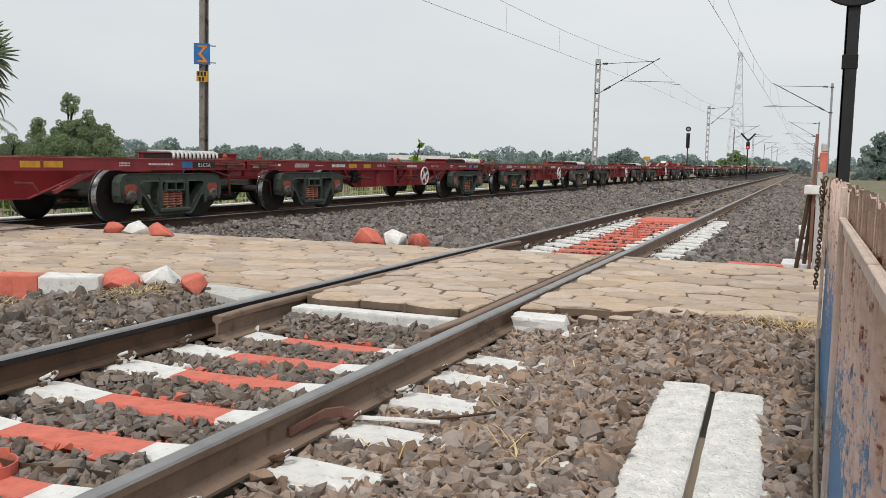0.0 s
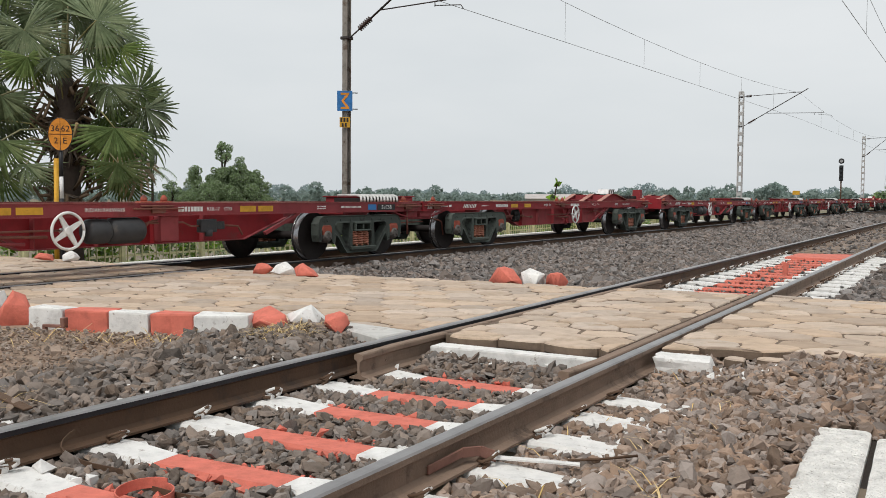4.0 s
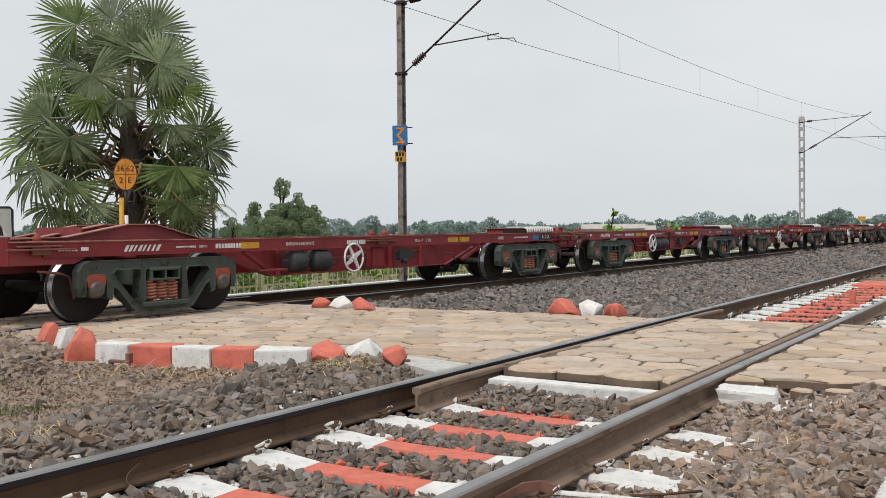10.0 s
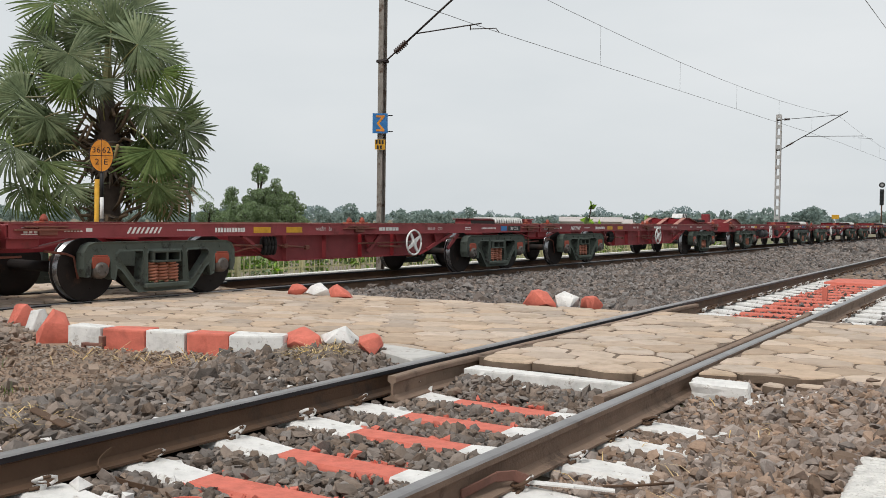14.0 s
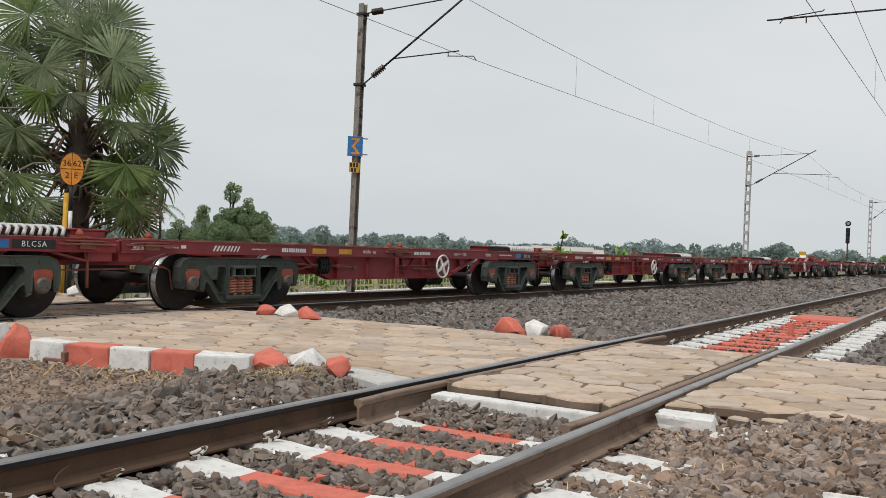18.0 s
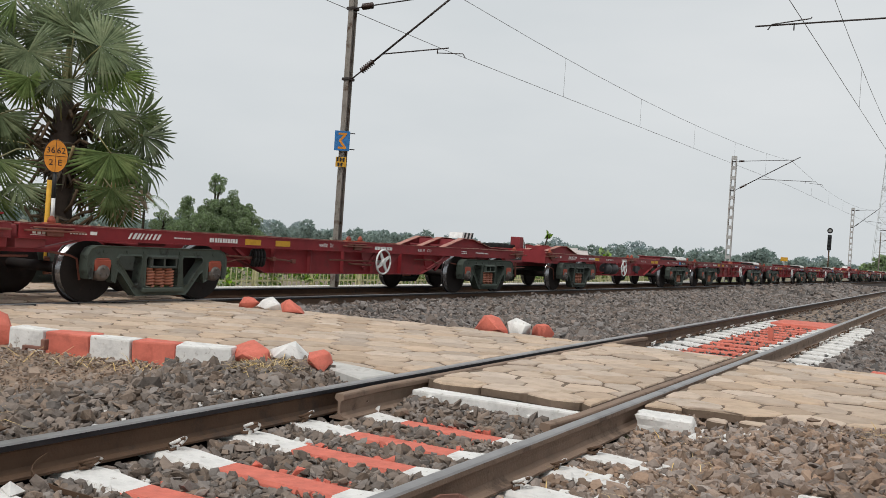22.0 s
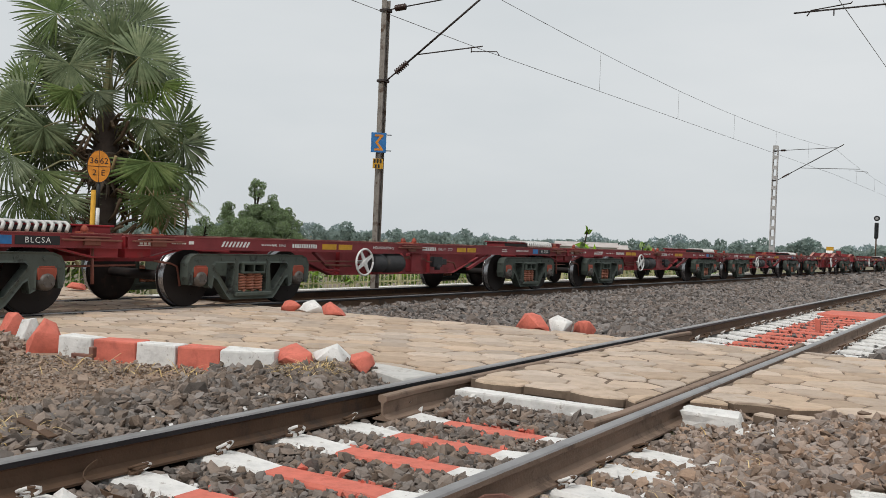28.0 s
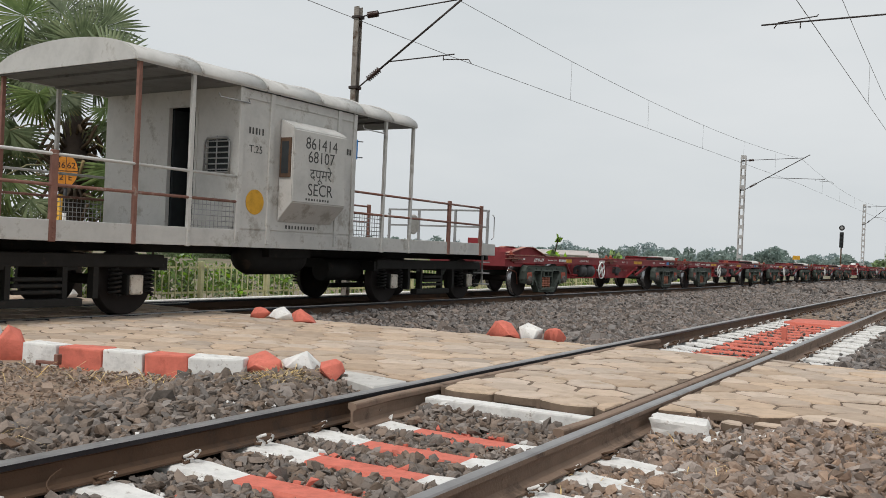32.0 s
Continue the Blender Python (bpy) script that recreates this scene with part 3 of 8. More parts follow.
# ---- sleepers ----
def sleeper_bm(mats):
    """Prestressed sleeper: sloping sides, lower at mid-length. mats: three material slots by stretch."""
    bm = bmesh.new()
    st = [(-1.375, -0.195, 0.085), (-1.05, -0.180, 0.098), (-0.70, -0.180, 0.098), (-0.41, -0.198, 0.080), (0.32, -0.198, 0.080),
          (0.70, -0.180, 0.098), (1.05, -0.180, 0.098), (1.375, -0.195, 0.085)]
    rings = []
    for x, top, half in st:
        rings.append([bm.verts.new((x, y, z)) for y, z in ((-0.135, -0.37), (0.135, -0.37), (half + 0.012, top - 0.018), (half, top), (-half, top), (-half - 0.012, top - 0.018))])
    for j, (a, b) in enumerate(zip(rings, rings[1:])):
        for k in range(6):
            f = bm.faces.new((a[k], a[(k + 1) % 6], b[(k + 1) % 6], b[k]))
            f.material_index = mats[j]
    bm.faces.new(rings[0][::-1]).material_index = mats[0]
    bm.faces.new(rings[-1]).material_index = mats[-1]
    return bm


painted = mesh_of(sleeper_bm([0, 0, 0, 1, 0, 0, 0]), "painted_sleeper", [M["white"], M["red"]])
plain = mesh_of(sleeper_bm([0] * 7), "plain_sleeper", [M["sleeper_old"]])


def clip_bm(mixed):
    """An elastic rail clip: a rod bent into an open loop that stands up from its cast shoulder."""
    bm = bmesh.new()
    tube(bm, [(0.098, -0.080, 0.010), (0.102, -0.010, 0.016), (0.108, 0.050, 0.028), (0.126, 0.078, 0.056), (0.146, 0.060, 0.084), (0.150, 0.020, 0.094), (0.140, -0.022, 0.090),
              (0.116, -0.046, 0.074), (0.086, -0.046, 0.056), (0.064, -0.018, 0.042), (0.060, 0.022, 0.030), (0.066, 0.052, 0.030)], 0.0115, 7)
    box(bm, 0.078, 0.116, -0.030, 0.030, -0.006, 0.036, 0.008, jitter=0.004)
    box(bm, 0.026, 0.085, -0.050, 0.050, -0.002, 0.026, 0.005)
    for f in bm.faces:
        c = f.calc_center_median()
        n = noise.noise(c * 26)
        if mixed:
            f.material_index = 0 if (c.z > 0.030 or c.x > 0.112) and n > -0.16 or n > 0.22 else 1
        else:
            f.material_index = 2 if c.x > 0.125 and c.y > -0.02 and n > -0.05 else (0 if c.z > 0.030 else 1)
    return bm


clip_mesh = {k: mesh_of(clip_bm(k == "white"), "rail_clip", m) for k, m in (("white", [M["white"], M["railside"]]), ("dark", [M["railside"], M["railside"], M["white"]]))}
LAID = [(-0.40, 0.0), (0.18, 1.0), (0.76, 0.5), (1.34, 1.5), (1.92, 1.5), (2.50, 2.0), (3.06, 3.0), (3.62, 2.0), (4.215, 2.6), (4.745, 2.4), (5.285, 0.3)]   # near sleepers: place and skew
near_rows = [y for y, _ in LAID] + [12.1 + 0.62 * i for i in range(15)] + [21.9 + 0.62 * i for i in range(62)]
for i, y in enumerate(near_rows):
    colour = y < 21.2
    ob = part("sleeper", painted if colour else plain, None, near_track, "", pose(random.uniform(-0.02, 0.02), y, random.uniform(-0.006, 0.004), 0, 0, LAID[i][1] if i < len(LAID) else random.uniform(-0.8, 0.8)))
    if y < 40:
        for sx in (-RAIL_X, RAIL_X):
            for side in (-1, 1):
                if y < 6 or y > 11.5:
                    c = part("rail_clip", clip_mesh["white" if colour and random.random() < (0.85 if sx < 0 else 0.45) else "dark"], None, ob, "",
                             pose(sx, random.uniform(-0.01, 0.01), -0.180, random.uniform(-12, 12), 0, (0 if side > 0 else 180) + random.uniform(-14, 14)) @ Matrix.Diagonal((0.92, random.uniform(0.55, 0.8), random.uniform(0.6, 0.85), 1)))
stuff = bmesh.new()
for k in range(220):
    y = 60.5 + 0.62 * k
    box(stuff, -1.375, 1.375, y - 0.1, y + 0.1, -0.34, -0.185)
for k in range(420):
    y = 11.3 + 0.62 * k
    x = far_x(y)
    box(stuff, x - 1.375, x + 1.375, y - 0.1, y + 0.1, -0.36 + FAR_Z, -0.185 + FAR_Z)
far_sl = part("distant_sleepers", stuff, M["sleeper_old"])
tagged(far_sl, "rows of grey concrete sleepers far along both tracks", "sleeper", kind="stuff")


# ---- loose stone ----
def stones(name, areas, mat, label, seed, faces20=True):
    """Broken stone strewn over stretches of the plan: (x0, x1, y0, y1, per square metre, mean radius, skip)."""
    rng = np.random.default_rng(seed)
    if faces20:
        g = (1 + 5 ** 0.5) / 2
        base = np.array([(-1, g, 0), (1, g, 0), (-1, -g, 0), (1, -g, 0), (0, -1, g), (0, 1, g), (0, -1, -g), (0, 1, -g), (g, 0, -1), (g, 0, 1), (-g, 0, -1), (-g, 0, 1)]) / 1.9
        tri = np.array([(0, 11, 5), (0, 5, 1), (0, 1, 7), (0, 7, 10), (0, 10, 11), (1, 5, 9), (5, 11, 4), (11, 10, 2), (10, 7, 6), (7, 1, 8),
                        (3, 9, 4), (3, 4, 2), (3, 2, 6), (3, 6, 8), (3, 8, 9), (4, 9, 5), (2, 4, 11), (6, 2, 10), (8, 6, 7), (9, 8, 1)])
    else:
        base = np.array([(-0.78, -0.78, -0.7), (0.78, -0.78, -0.7), (0.78, 0.78, -0.7), (-0.78, 0.78, -0.7), (0, -0.95, 0.7), (0.95, 0, 0.7), (0, 0.95, 0.7), (-0.95, 0, 0.7)])
        tri = np.array([(0, 2, 1), (0, 3, 2), (4, 5, 6), (4, 6, 7), (0, 1, 4), (1, 5, 4), (1, 2, 5), (2, 6, 5), (2, 3, 6), (3, 7, 6), (3, 0, 7), (0, 4, 7)])
    pos, rad = [], []
    for x0, x1, y0, y1, per, r, skip in areas:
        n = int((x1 - x0) * (y1 - y0) * per)
        x, y = rng.uniform(x0, x1, n), rng.uniform(y0, y1, n)
        rr = r * rng.lognormal(0, 0.26, n)
        z = bed_z(x, y) + rr * rng.uniform(-0.8, 0.75, n)
        if skip is not None:
            keep = ~skip(x, y)
            x, y, z, rr = x[keep], y[keep], z[keep], rr[keep]
        pos.append(np.stack([x, y, z], -1))
        rad.append(rr)
    pos, rad = np.concatenate(pos), np.concatenate(rad)
    n, k = len(pos), len(base)
    shape = base[None] * rng.uniform(0.74, 1.12, (n, k, 1)) + rng.normal(0, 0.10, (n, k, 3))
    for _ in range(5 if faces20 else 2):               # flat faces where the stone broke
        nrm = rng.normal(size=(n, 1, 3))
        nrm /= np.linalg.norm(nrm, axis=2, keepdims=True)
        over = (shape * nrm).sum(2, keepdims=True) - rng.uniform(0.38, 0.72, (n, 1, 1))
        shape = shape - nrm * np.maximum(over, 0)
    shape *= rng.uniform(0.66, 1.40, (n, 1, 3)) * np.array([1.36, 1.10, 0.72])
    q = rng.normal(size=(n, 4))
    q[:, 1:3] *= 0.36
    q /= np.linalg.norm(q, axis=1, keepdims=True)
    w, a, b, c = q.T
    rot = np.stack([1 - 2 * (b * b + c * c), 2 * (a * b - c * w), 2 * (a * c + b * w), 2 * (a * b + c * w), 1 - 2 * (a * a + c * c), 2 * (b * c - a * w),
                    2 * (a * c - b * w), 2 * (b * c + a * w), 1 - 2 * (a * a + b * b)], -1).reshape(n, 3, 3)
    co = np.einsum("nij,nkj->nki", rot, shape) * rad[:, None, None] + pos[:, None]
    fs = (tri[None] + (np.arange(n) * k)[:, None, None]).reshape(-1, 3)
    me = bpy.data.meshes.new(name)
    me.vertices.add(n * k)
    me.vertices.foreach_set("co", co.reshape(-1).astype(np.float32))
    me.loops.add(len(fs) * 3)
    me.loops.foreach_set("vertex_index", fs.reshape(-1).astype(np.int32))
    me.polygons.add(len(fs))
    me.polygons.foreach_set("loop_start", np.arange(0, len(fs) * 3, 3, dtype=np.int32))
    me.polygons.foreach_set("loop_total", np.full(len(fs), 3, dtype=np.int32))
    me.polygons.foreach_set("use_smooth", np.zeros(len(fs), dtype=bool))
    me.update(calc_edges=True)
    me.materials.append(mat)
    return tagged(new(name, me), label, "ballast", kind="stuff")


rows_np = np.array(near_rows)
skew_np = np.tan(np.radians([a for _, a in LAID] + [0.0] * (len(near_rows) - len(LAID))))


def off_row(x, y):
    """Distance to the middle line of the nearest sleeper."""
    return np.min(np.abs(y[:, None] - rows_np[None] - x[:, None] * skew_np[None]), axis=1)


def on_sleeper(x, y):
    return (off_row(x, y) < np.where(np.abs(x) > 0.95, 0.126, 0.116) + 0.016 * np.sin(x * 31 + y * 17)) & (np.abs(x) < 1.29 + 0.05 * np.sin(y * 40))


def near_skip(x, y):
    rail = np.abs(np.abs(x) - RAIL_X) < 0.085
    slab = (x > 2.185 + 0.04 * (5 - y)) & (x < 2.715 + 0.04 * (5 - y)) & (y < 4.93)
    check = (y > 4.9) & (np.abs(np.abs(x) - 0.745) < 0.09)
    bar = (y > 5.77) & (np.abs(x) < 0.72)
    return on_sleeper(x, y) | rail | slab | check | bar


def heap_edge(y):
    """Far side of the ballast heap, where the trodden dirt begins."""
    return -2.28 - 0.55 * np.maximum(y - 4.6, 0)


def left_skip(x, y):
    kerb = (y > 5.45 + 0.34 * (x + 2.3)) & (x < -2.25)
    wedge = (x > -1.85) & (y > 5.9 - 0.55 * (x + 1.4))
    return kerb | wedge | on_sleeper(x, y) | (x > heap_edge(y) - 0.05)


def far_skip(x, y):
    """Stone lies thick toward the far track and thins out over the trodden dirt."""
    patch = 0.5 + 0.5 * np.sin(3.1 * x + 1.3) * np.sin(4.7 * y + x)
    grain = np.abs(np.sin(x * 913.7 + y * 571.3))
    lie = x + 0.45 * (y - 4.2)
    kerb = (x > -4.7) & (y > 5.40 + 0.34 * (x + 2.3)) | (x <= -4.7) & (y > 4.98 - 0.33 * (x + 4.56))
    return kerb | (x > heap_edge(y) - 0.05) | (smooth(-4.9, -3.9, lie) + 0.25 * patch > grain + 0.02)


def heap_skip(x, y):
    """Keeps the trodden dirt beside the kerb clear of large stone."""
    bare = x < heap_edge(y) + 0.09 * np.sin(y * 9 + x * 5) + 0.05 * np.sin(y * 23)
    return bare | (y > 5.45 + 0.34 * (x + 2.3)) & (x < -2.25) | (x > -1.85) & (y > 5.9 - 0.55 * (x + 1.4)) | on_sleeper(x, y)


def mid_skip(x, y):
    zone = (np.abs(x) < 1.42 + 0.08 * np.sin(y * 23)) & (y > 11.6) & (y < 21.3) & (np.abs(x) > 0.75)
    return zone | on_sleeper(x, y) | (np.abs(np.abs(x) - RAIL_X) < 0.085) | (np.abs(x + 8.30 - 0.018 * y) < 1.0)


stones("ballast_stones", [(0.96, 3.05, 0.6, 6.75, 1900, 0.027, near_skip)],
       M["ballast_dusty"], "dusty pale brown ballast stones on the shoulder of the near track", 13)
stones("ballast_stones", [(-0.79, 0.79, 0.6, 5.95, 1800, 0.026, near_skip),
                          (-3.1, -0.96, 0.4, 6.1, 1700, 0.0315, heap_skip)],
       M["ballast"], "loose brown and grey ballast stones round the near track", 11)
stones("verge_stones", [(-8.2, -2.9, 2.9, 5.9, 560, 0.030, far_skip), (-6.5, -2.2, 1.4, 5.6, 600, 0.0095, left_skip), (-6.5, -2.2, 1.4, 5.6, 30, 0.020, left_skip)],
       M["gravel"], "loose stones and gravel on the dirt verge", 16, False)


def off_paint(lo, hi):
    """True away from the strips beside the painted sleepers."""
    def skip(x, y):
        d = off_row(x, y)
        return (d < lo) | (d > hi) | (np.abs(np.abs(x) - RAIL_X) < 0.085)
    return skip


stones("red_splashed_stones", [(-0.42, 0.34, 0.6, 5.6, 420, 0.022, off_paint(0.100, 0.15)), (-0.44, 0.36, 11.9, 20.9, 90, 0.018, off_paint(0.10, 0.32))], M["red"], "ballast stones splashed with red paint beside the sleepers", 14, False)
stones("white_splashed_stones", [(0.95, 1.36, 0.6, 5.7, 520, 0.025, off_paint(0.095, 0.145)), (1.30, 1.48, 0.6, 5.7, 170, 0.022, off_paint(0.0, 0.14)), (-0.80, -0.42, 0.6, 5.7, 520, 0.024, off_paint(0.095, 0.15)), (0.34, 0.80, 0.6, 5.7, 380, 0.022, off_paint(0.095, 0.14)),
                                 (-1.45, -0.95, 0.6, 5.7, 130, 0.022, off_paint(0.09, 0.18)), (-0.62, 0.62, 5.70, 5.82, 150, 0.024, None), (1.0, 1.5, 6.02, 6.14, 120, 0.024, None), (0.96, 1.45, 11.9, 20.9, 45, 0.020, off_paint(0.10, 0.32)), (-0.80, -0.44, 11.9, 20.9, 45, 0.018, off_paint(0.10, 0.32)), (-1.40, -0.96, 11.9, 20.9, 40, 0.020, off_paint(0.10, 0.32))], M["white"], "ballast stones splashed with whitewash beside the sleepers", 15, False)
stones("ballast_stones", [(-7.0, -0.96, 10.25, 22, 480, 0.036, mid_skip), (-0.8, 0.8, 11.3, 21.5, 45, 0.016, mid_skip),
                          (0.96, 3.0, 10.4, 26, 520, 0.034, mid_skip), (-7.0, -0.96, 22, 40, 270, 0.041, mid_skip),
                          (0.96, 3.4, 26, 60, 300, 0.045, mid_skip), (0.96, 3.6, 60, 130, 70, 0.085, mid_skip), (-0.8, 0.8, 22, 60, 40, 0.04, mid_skip), (-6.8, -0.96, 40, 80, 50, 0.085, mid_skip)],
       M["ballast_far"], "grey ballast stones between the two tracks beyond the crossing", 12, False)
# ---- train ----
# way of the train along its track, second by second, in metres
RUN = [-73.83, -66.08, -58.445, -50.9, -43.485, -36.175, -28.895, -21.58, -14.37, -7.075, 0.11, 7.3, 14.48, 21.675, 28.785, 35.905, 43.025, 50.135, 57.17, 64.185, 71.165, 78.1, 85.04, 92.12, 98.88, 105.69, 112.365, 118.9, 125.475, 131.965, 138.35, 144.58, 150.82]
WHEEL_R = 0.42


def train_pose(y):
    return pose(far_x(y), y, FAR_Z, 0, 0, -math.degrees(math.atan(far_slope(y))))


def wheelset_bm(r=WHEEL_R):
    bm = bmesh.new()
    for s in (-1, 1):
        xi, xo = s * 0.800, s * 0.930
        prof = [(0.0, r * 0.80), (0.0, r + 0.026), (0.16, r + 0.028), (0.26, r + 0.004), (0.98, r - 0.004), (1.0, r - 0.012)]
        lathe(bm, (xi, 0, 0), (xo, 0, 0), prof, 34, 1)
        lathe(bm, (xo - s * 0.002, 0, 0), (xo + s * 0.003, 0, 0), [(0, r - 0.012), (1, r - 0.016)], 34, 0)
        lathe(bm, (xo - s * 0.06, 0, 0), (xo + s * 0.006, 0, 0), [(0, r - 0.02), (1.0, r - 0.05), (0.3, r - 0.075), (0.25, 0.17), (0.9, 0.13), (1.0, 0.12)], 24, 0)
        for k in range(3):
            a = 2 * math.pi * k / 3
            rod(bm, (xo - s * 0.005, 0.26 * math.cos(a), 0.26 * math.sin(a)), (xo + s * 0.012, 0.26 * math.cos(a), 0.26 * math.sin(a)), 0.016, 6)
    bm.normal_update()
    for f in bm.faces:
        if abs(f.normal.x) > 0.8:
            f.material_index = 0
    rod(bm, (-1.16, 0, 0), (1.16, 0, 0), 0.075, 12)
    return bm


def cap_bm():
    bm = bmesh.new()
    lathe(bm, (1.10, 0, 0), (1.275, 0, 0), [(0, 0.115), (0.75, 0.115), (0.8, 0.098), (0.95, 0.092), (1, 0.07)], 16)
    for k in range(3):
        a = math.pi / 2 + 2 * math.pi * k / 3
        rod(bm, (1.26, 0.055 * math.cos(a), 0.055 * math.sin(a)), (1.292, 0.055 * math.cos(a), 0.055 * math.sin(a)), 0.022, 6)
    return bm


def sideframe_bm():
    """Cast side frame in one piece: two windows, open spring nest, pedestals over the axles, a rim round its web."""
    half = [(0.0, 0.77), (1.08, 0.77), (1.18, 0.73), (1.235, 0.64), (1.24, 0.44), (1.205, 0.33), (1.145, 0.335), (1.135, 0.52), (1.10, 0.575), (0.90, 0.575),
            (0.865, 0.52), (0.86, 0.31), (0.785, 0.275), (0.755, 0.43), (0.70, 0.40), (0.50, 0.155), (0.44, 0.10), (0.0, 0.10)]
    outer = half + [(-y, z) for y, z in half[-2:0:-1]]
    window = [(0.375, 0.645), (0.72, 0.645), (0.755, 0.61), (0.735, 0.565), (0.475, 0.25), (0.43, 0.235), (0.395, 0.27), (0.36, 0.61)]
    nest = [(-0.285, 0.61), (-0.265, 0.645), (0.265, 0.645), (0.285, 0.61), (0.285, 0.24), (0.26, 0.215), (-0.26, 0.215), (-0.285, 0.24)]
    bm = bmesh.new()
    for loop in (outer, window, [(-y, z) for y, z in window], nest):
        vs = [bm.verts.new((1.235, y, z)) for y, z in loop]
        for a, b in zip(vs, vs[1:] + vs[:1]):
            bm.edges.new((a, b))
    bmesh.ops.triangle_fill(bm, use_beauty=True, edges=list(bm.edges), normal=(1, 0, 0))
    back = bmesh.ops.extrude_face_region(bm, geom=list(bm.faces))
    bmesh.ops.translate(bm, verts=[v for v in back["geom"] if isinstance(v, bmesh.types.BMVert)], vec=(-0.165, 0, 0))
    bmesh.ops.recalc_face_normals(bm, faces=bm.faces)
    front = [f for f in bm.faces if all(v.co.x > 1.23 for v in f.verts)]
    bmesh.ops.inset_region(bm, faces=front, thickness=0.026, depth=-0.016, use_even_offset=True)
    for s in (-1, 1):
        for y, z in ((0.97, 0.695), (0.60, 0.70), (0.32, 0.70)):
            rod(bm, (1.21, s * y, z), (1.232, s * y, z), 0.026, 8)
    box(bm, 1.06, 1.29, -0.36, 0.36, 0.150, 0.212, 0.012)
    return bm


def bolster_bm():
    bm = bmesh.new()
    box(bm, -1.02, 1.02, -0.22, 0.22, 0.42, 0.66, 0.02)
    for z0, z1 in ((0.485, 0.515), (0.615, 0.650)):
        box(bm, 1.0, 1.275, -0.235, 0.235, z0, z1, 0.008)
    for y in (-0.225, -0.01, 0.205):
        box(bm, 1.0, 1.27, y, y + 0.03, 0.50, 0.63, 0.004)
    return bm


def spring_bm(y):
    bm = bmesh.new()
    pts = []
    for k in range(6 * 7 + 1):
        a = 2 * math.pi * k / 7
        pts.append((1.15 + 0.075 * math.cos(a), y + 0.075 * math.sin(a), 0.225 + 0.255 * k / 42))
    tube(bm, pts, 0.0185, 4)
    return bm


BM = {}
BM["wheelset"] = mesh_of(wheelset_bm(), "wheelset", [M["wheel"], M["tread"]])
BM["cap"] = mesh_of(cap_bm(), "axle_cap", M["cap"])
BM["frame"] = mesh_of(sideframe_bm(), "side_frame", M["bogie"])
BM["bolster"] = mesh_of(bolster_bm(), "bolster", M["bogie"])
BM["springs"] = [mesh_of(spring_bm(y), "coil_spring", M["spring"]) for y in (-0.17, 0.0, 0.17)]
bm = bmesh.new()
prism(bm, [(-0.13, 0.115), (-0.12, 0.165), (0.12, 0.165), (0.13, 0.115), (0.115, 0.02), (0.085, 0.02), (0.075, 0.09), (-0.075, 0.09), (-0.085, 0.02), (-0.115, 0.02)], 1.09, 1.242, 0.008)
box(bm, 1.10, 1.238, -0.10, 0.10, 0.165, 0.185, 0.004)
BM["adapter"] = mesh_of(bm, "axle_adapter", M["adapter"])
WHEELS = {-1: [], 1: []}


def bogie(parent, y, detail=True):
    """A three-piece bogie under a wagon; its pieces hang from the bolster."""
    b = part("bogie", BM["bolster"], None, parent, "dark green cast steel bogie", pose(0, y, 0))
    for rz in (0, 180):
        m = pose(0, 0, 0, 0, 0, rz)
        part("side_frame", BM["frame"], None, b, "", m)
        if detail or rz == 0:
            for sp in BM["springs"]:
                part("coil_spring", sp, None, b, "rusty orange coil spring", m)
    for s in (-1, 1):
        w = part("wheelset", BM["wheelset"], None, b, "dark steel wheels with bright treads", pose(0, s, WHEEL_R))
        WHEELS[s].append(w)
        part("axle_adapter", BM["adapter"], None, b, "orange painted axle adapter", pose(0, s, WHEEL_R))
        part("axle_cap", BM["cap"], None, b, "", pose(0, s, WHEEL_R))
        if detail:
            part("axle_adapter", BM["adapter"], None, b, "orange painted axle adapter", pose(0, s, WHEEL_R, 0, 0, 180))
            part("axle_cap", BM["cap"], None, b, "", pose(0, s, WHEEL_R, 0, 0, 180))
    return b


def hand_wheel_bm():
    bm = bmesh.new()
    ring = [(0, 0.232 * math.cos(2 * math.pi * k / 28), 0.232 * math.sin(2 * math.pi * k / 28)) for k in range(29)]
    tube(bm, ring, 0.019, 7)
    for k in range(4):
        a = math.pi / 2 * k + 0.55
        c, s = math.cos(a), math.sin(a)
        n = Vector((0, -s, c))
        d = Vector((0, c, s))
        lo = [bm.verts.new(d * r + n * w + Vector((x, 0, 0))) for x in (-0.01, 0.012) for r, w in ((0.02, -0.042), (0.225, -0.022), (0.225, 0.022), (0.02, 0.042))]
        for f in ((0, 1, 2, 3), (7, 6, 5, 4), (0, 4, 5, 1), (1, 5, 6, 2), (2, 6, 7, 3), (3, 7, 4, 0)):
            bm.faces.new([lo[i] for i in f])
    lathe(bm, (-0.16, 0, 0), (0.03, 0, 0), [(0, 0.03), (0.8, 0.035), (0.85, 0.06), (1, 0.05)], 12)
    return bm


BM["hand_wheel"] = mesh_of(hand_wheel_bm(), "hand_brake_wheel", M["wpaint"])


def bars(bm, x, y0, y1, z0, z1, n, gap=0.3, lean=0.0):
    """A line of plain lettering bars on a side face, y0 to y1."""
    w = (y1 - y0) / n
    for k in range(n):
        a, b = y0 + k * w, y0 + (k + 1 - gap * random.uniform(0.6, 1.2)) * w
        vs = [bm.verts.new(p) for p in ((x, a, z0), (x, b, z0), (x, b + lean, z1), (x, a + lean, z1))]
        f = bm.faces.new(vs)


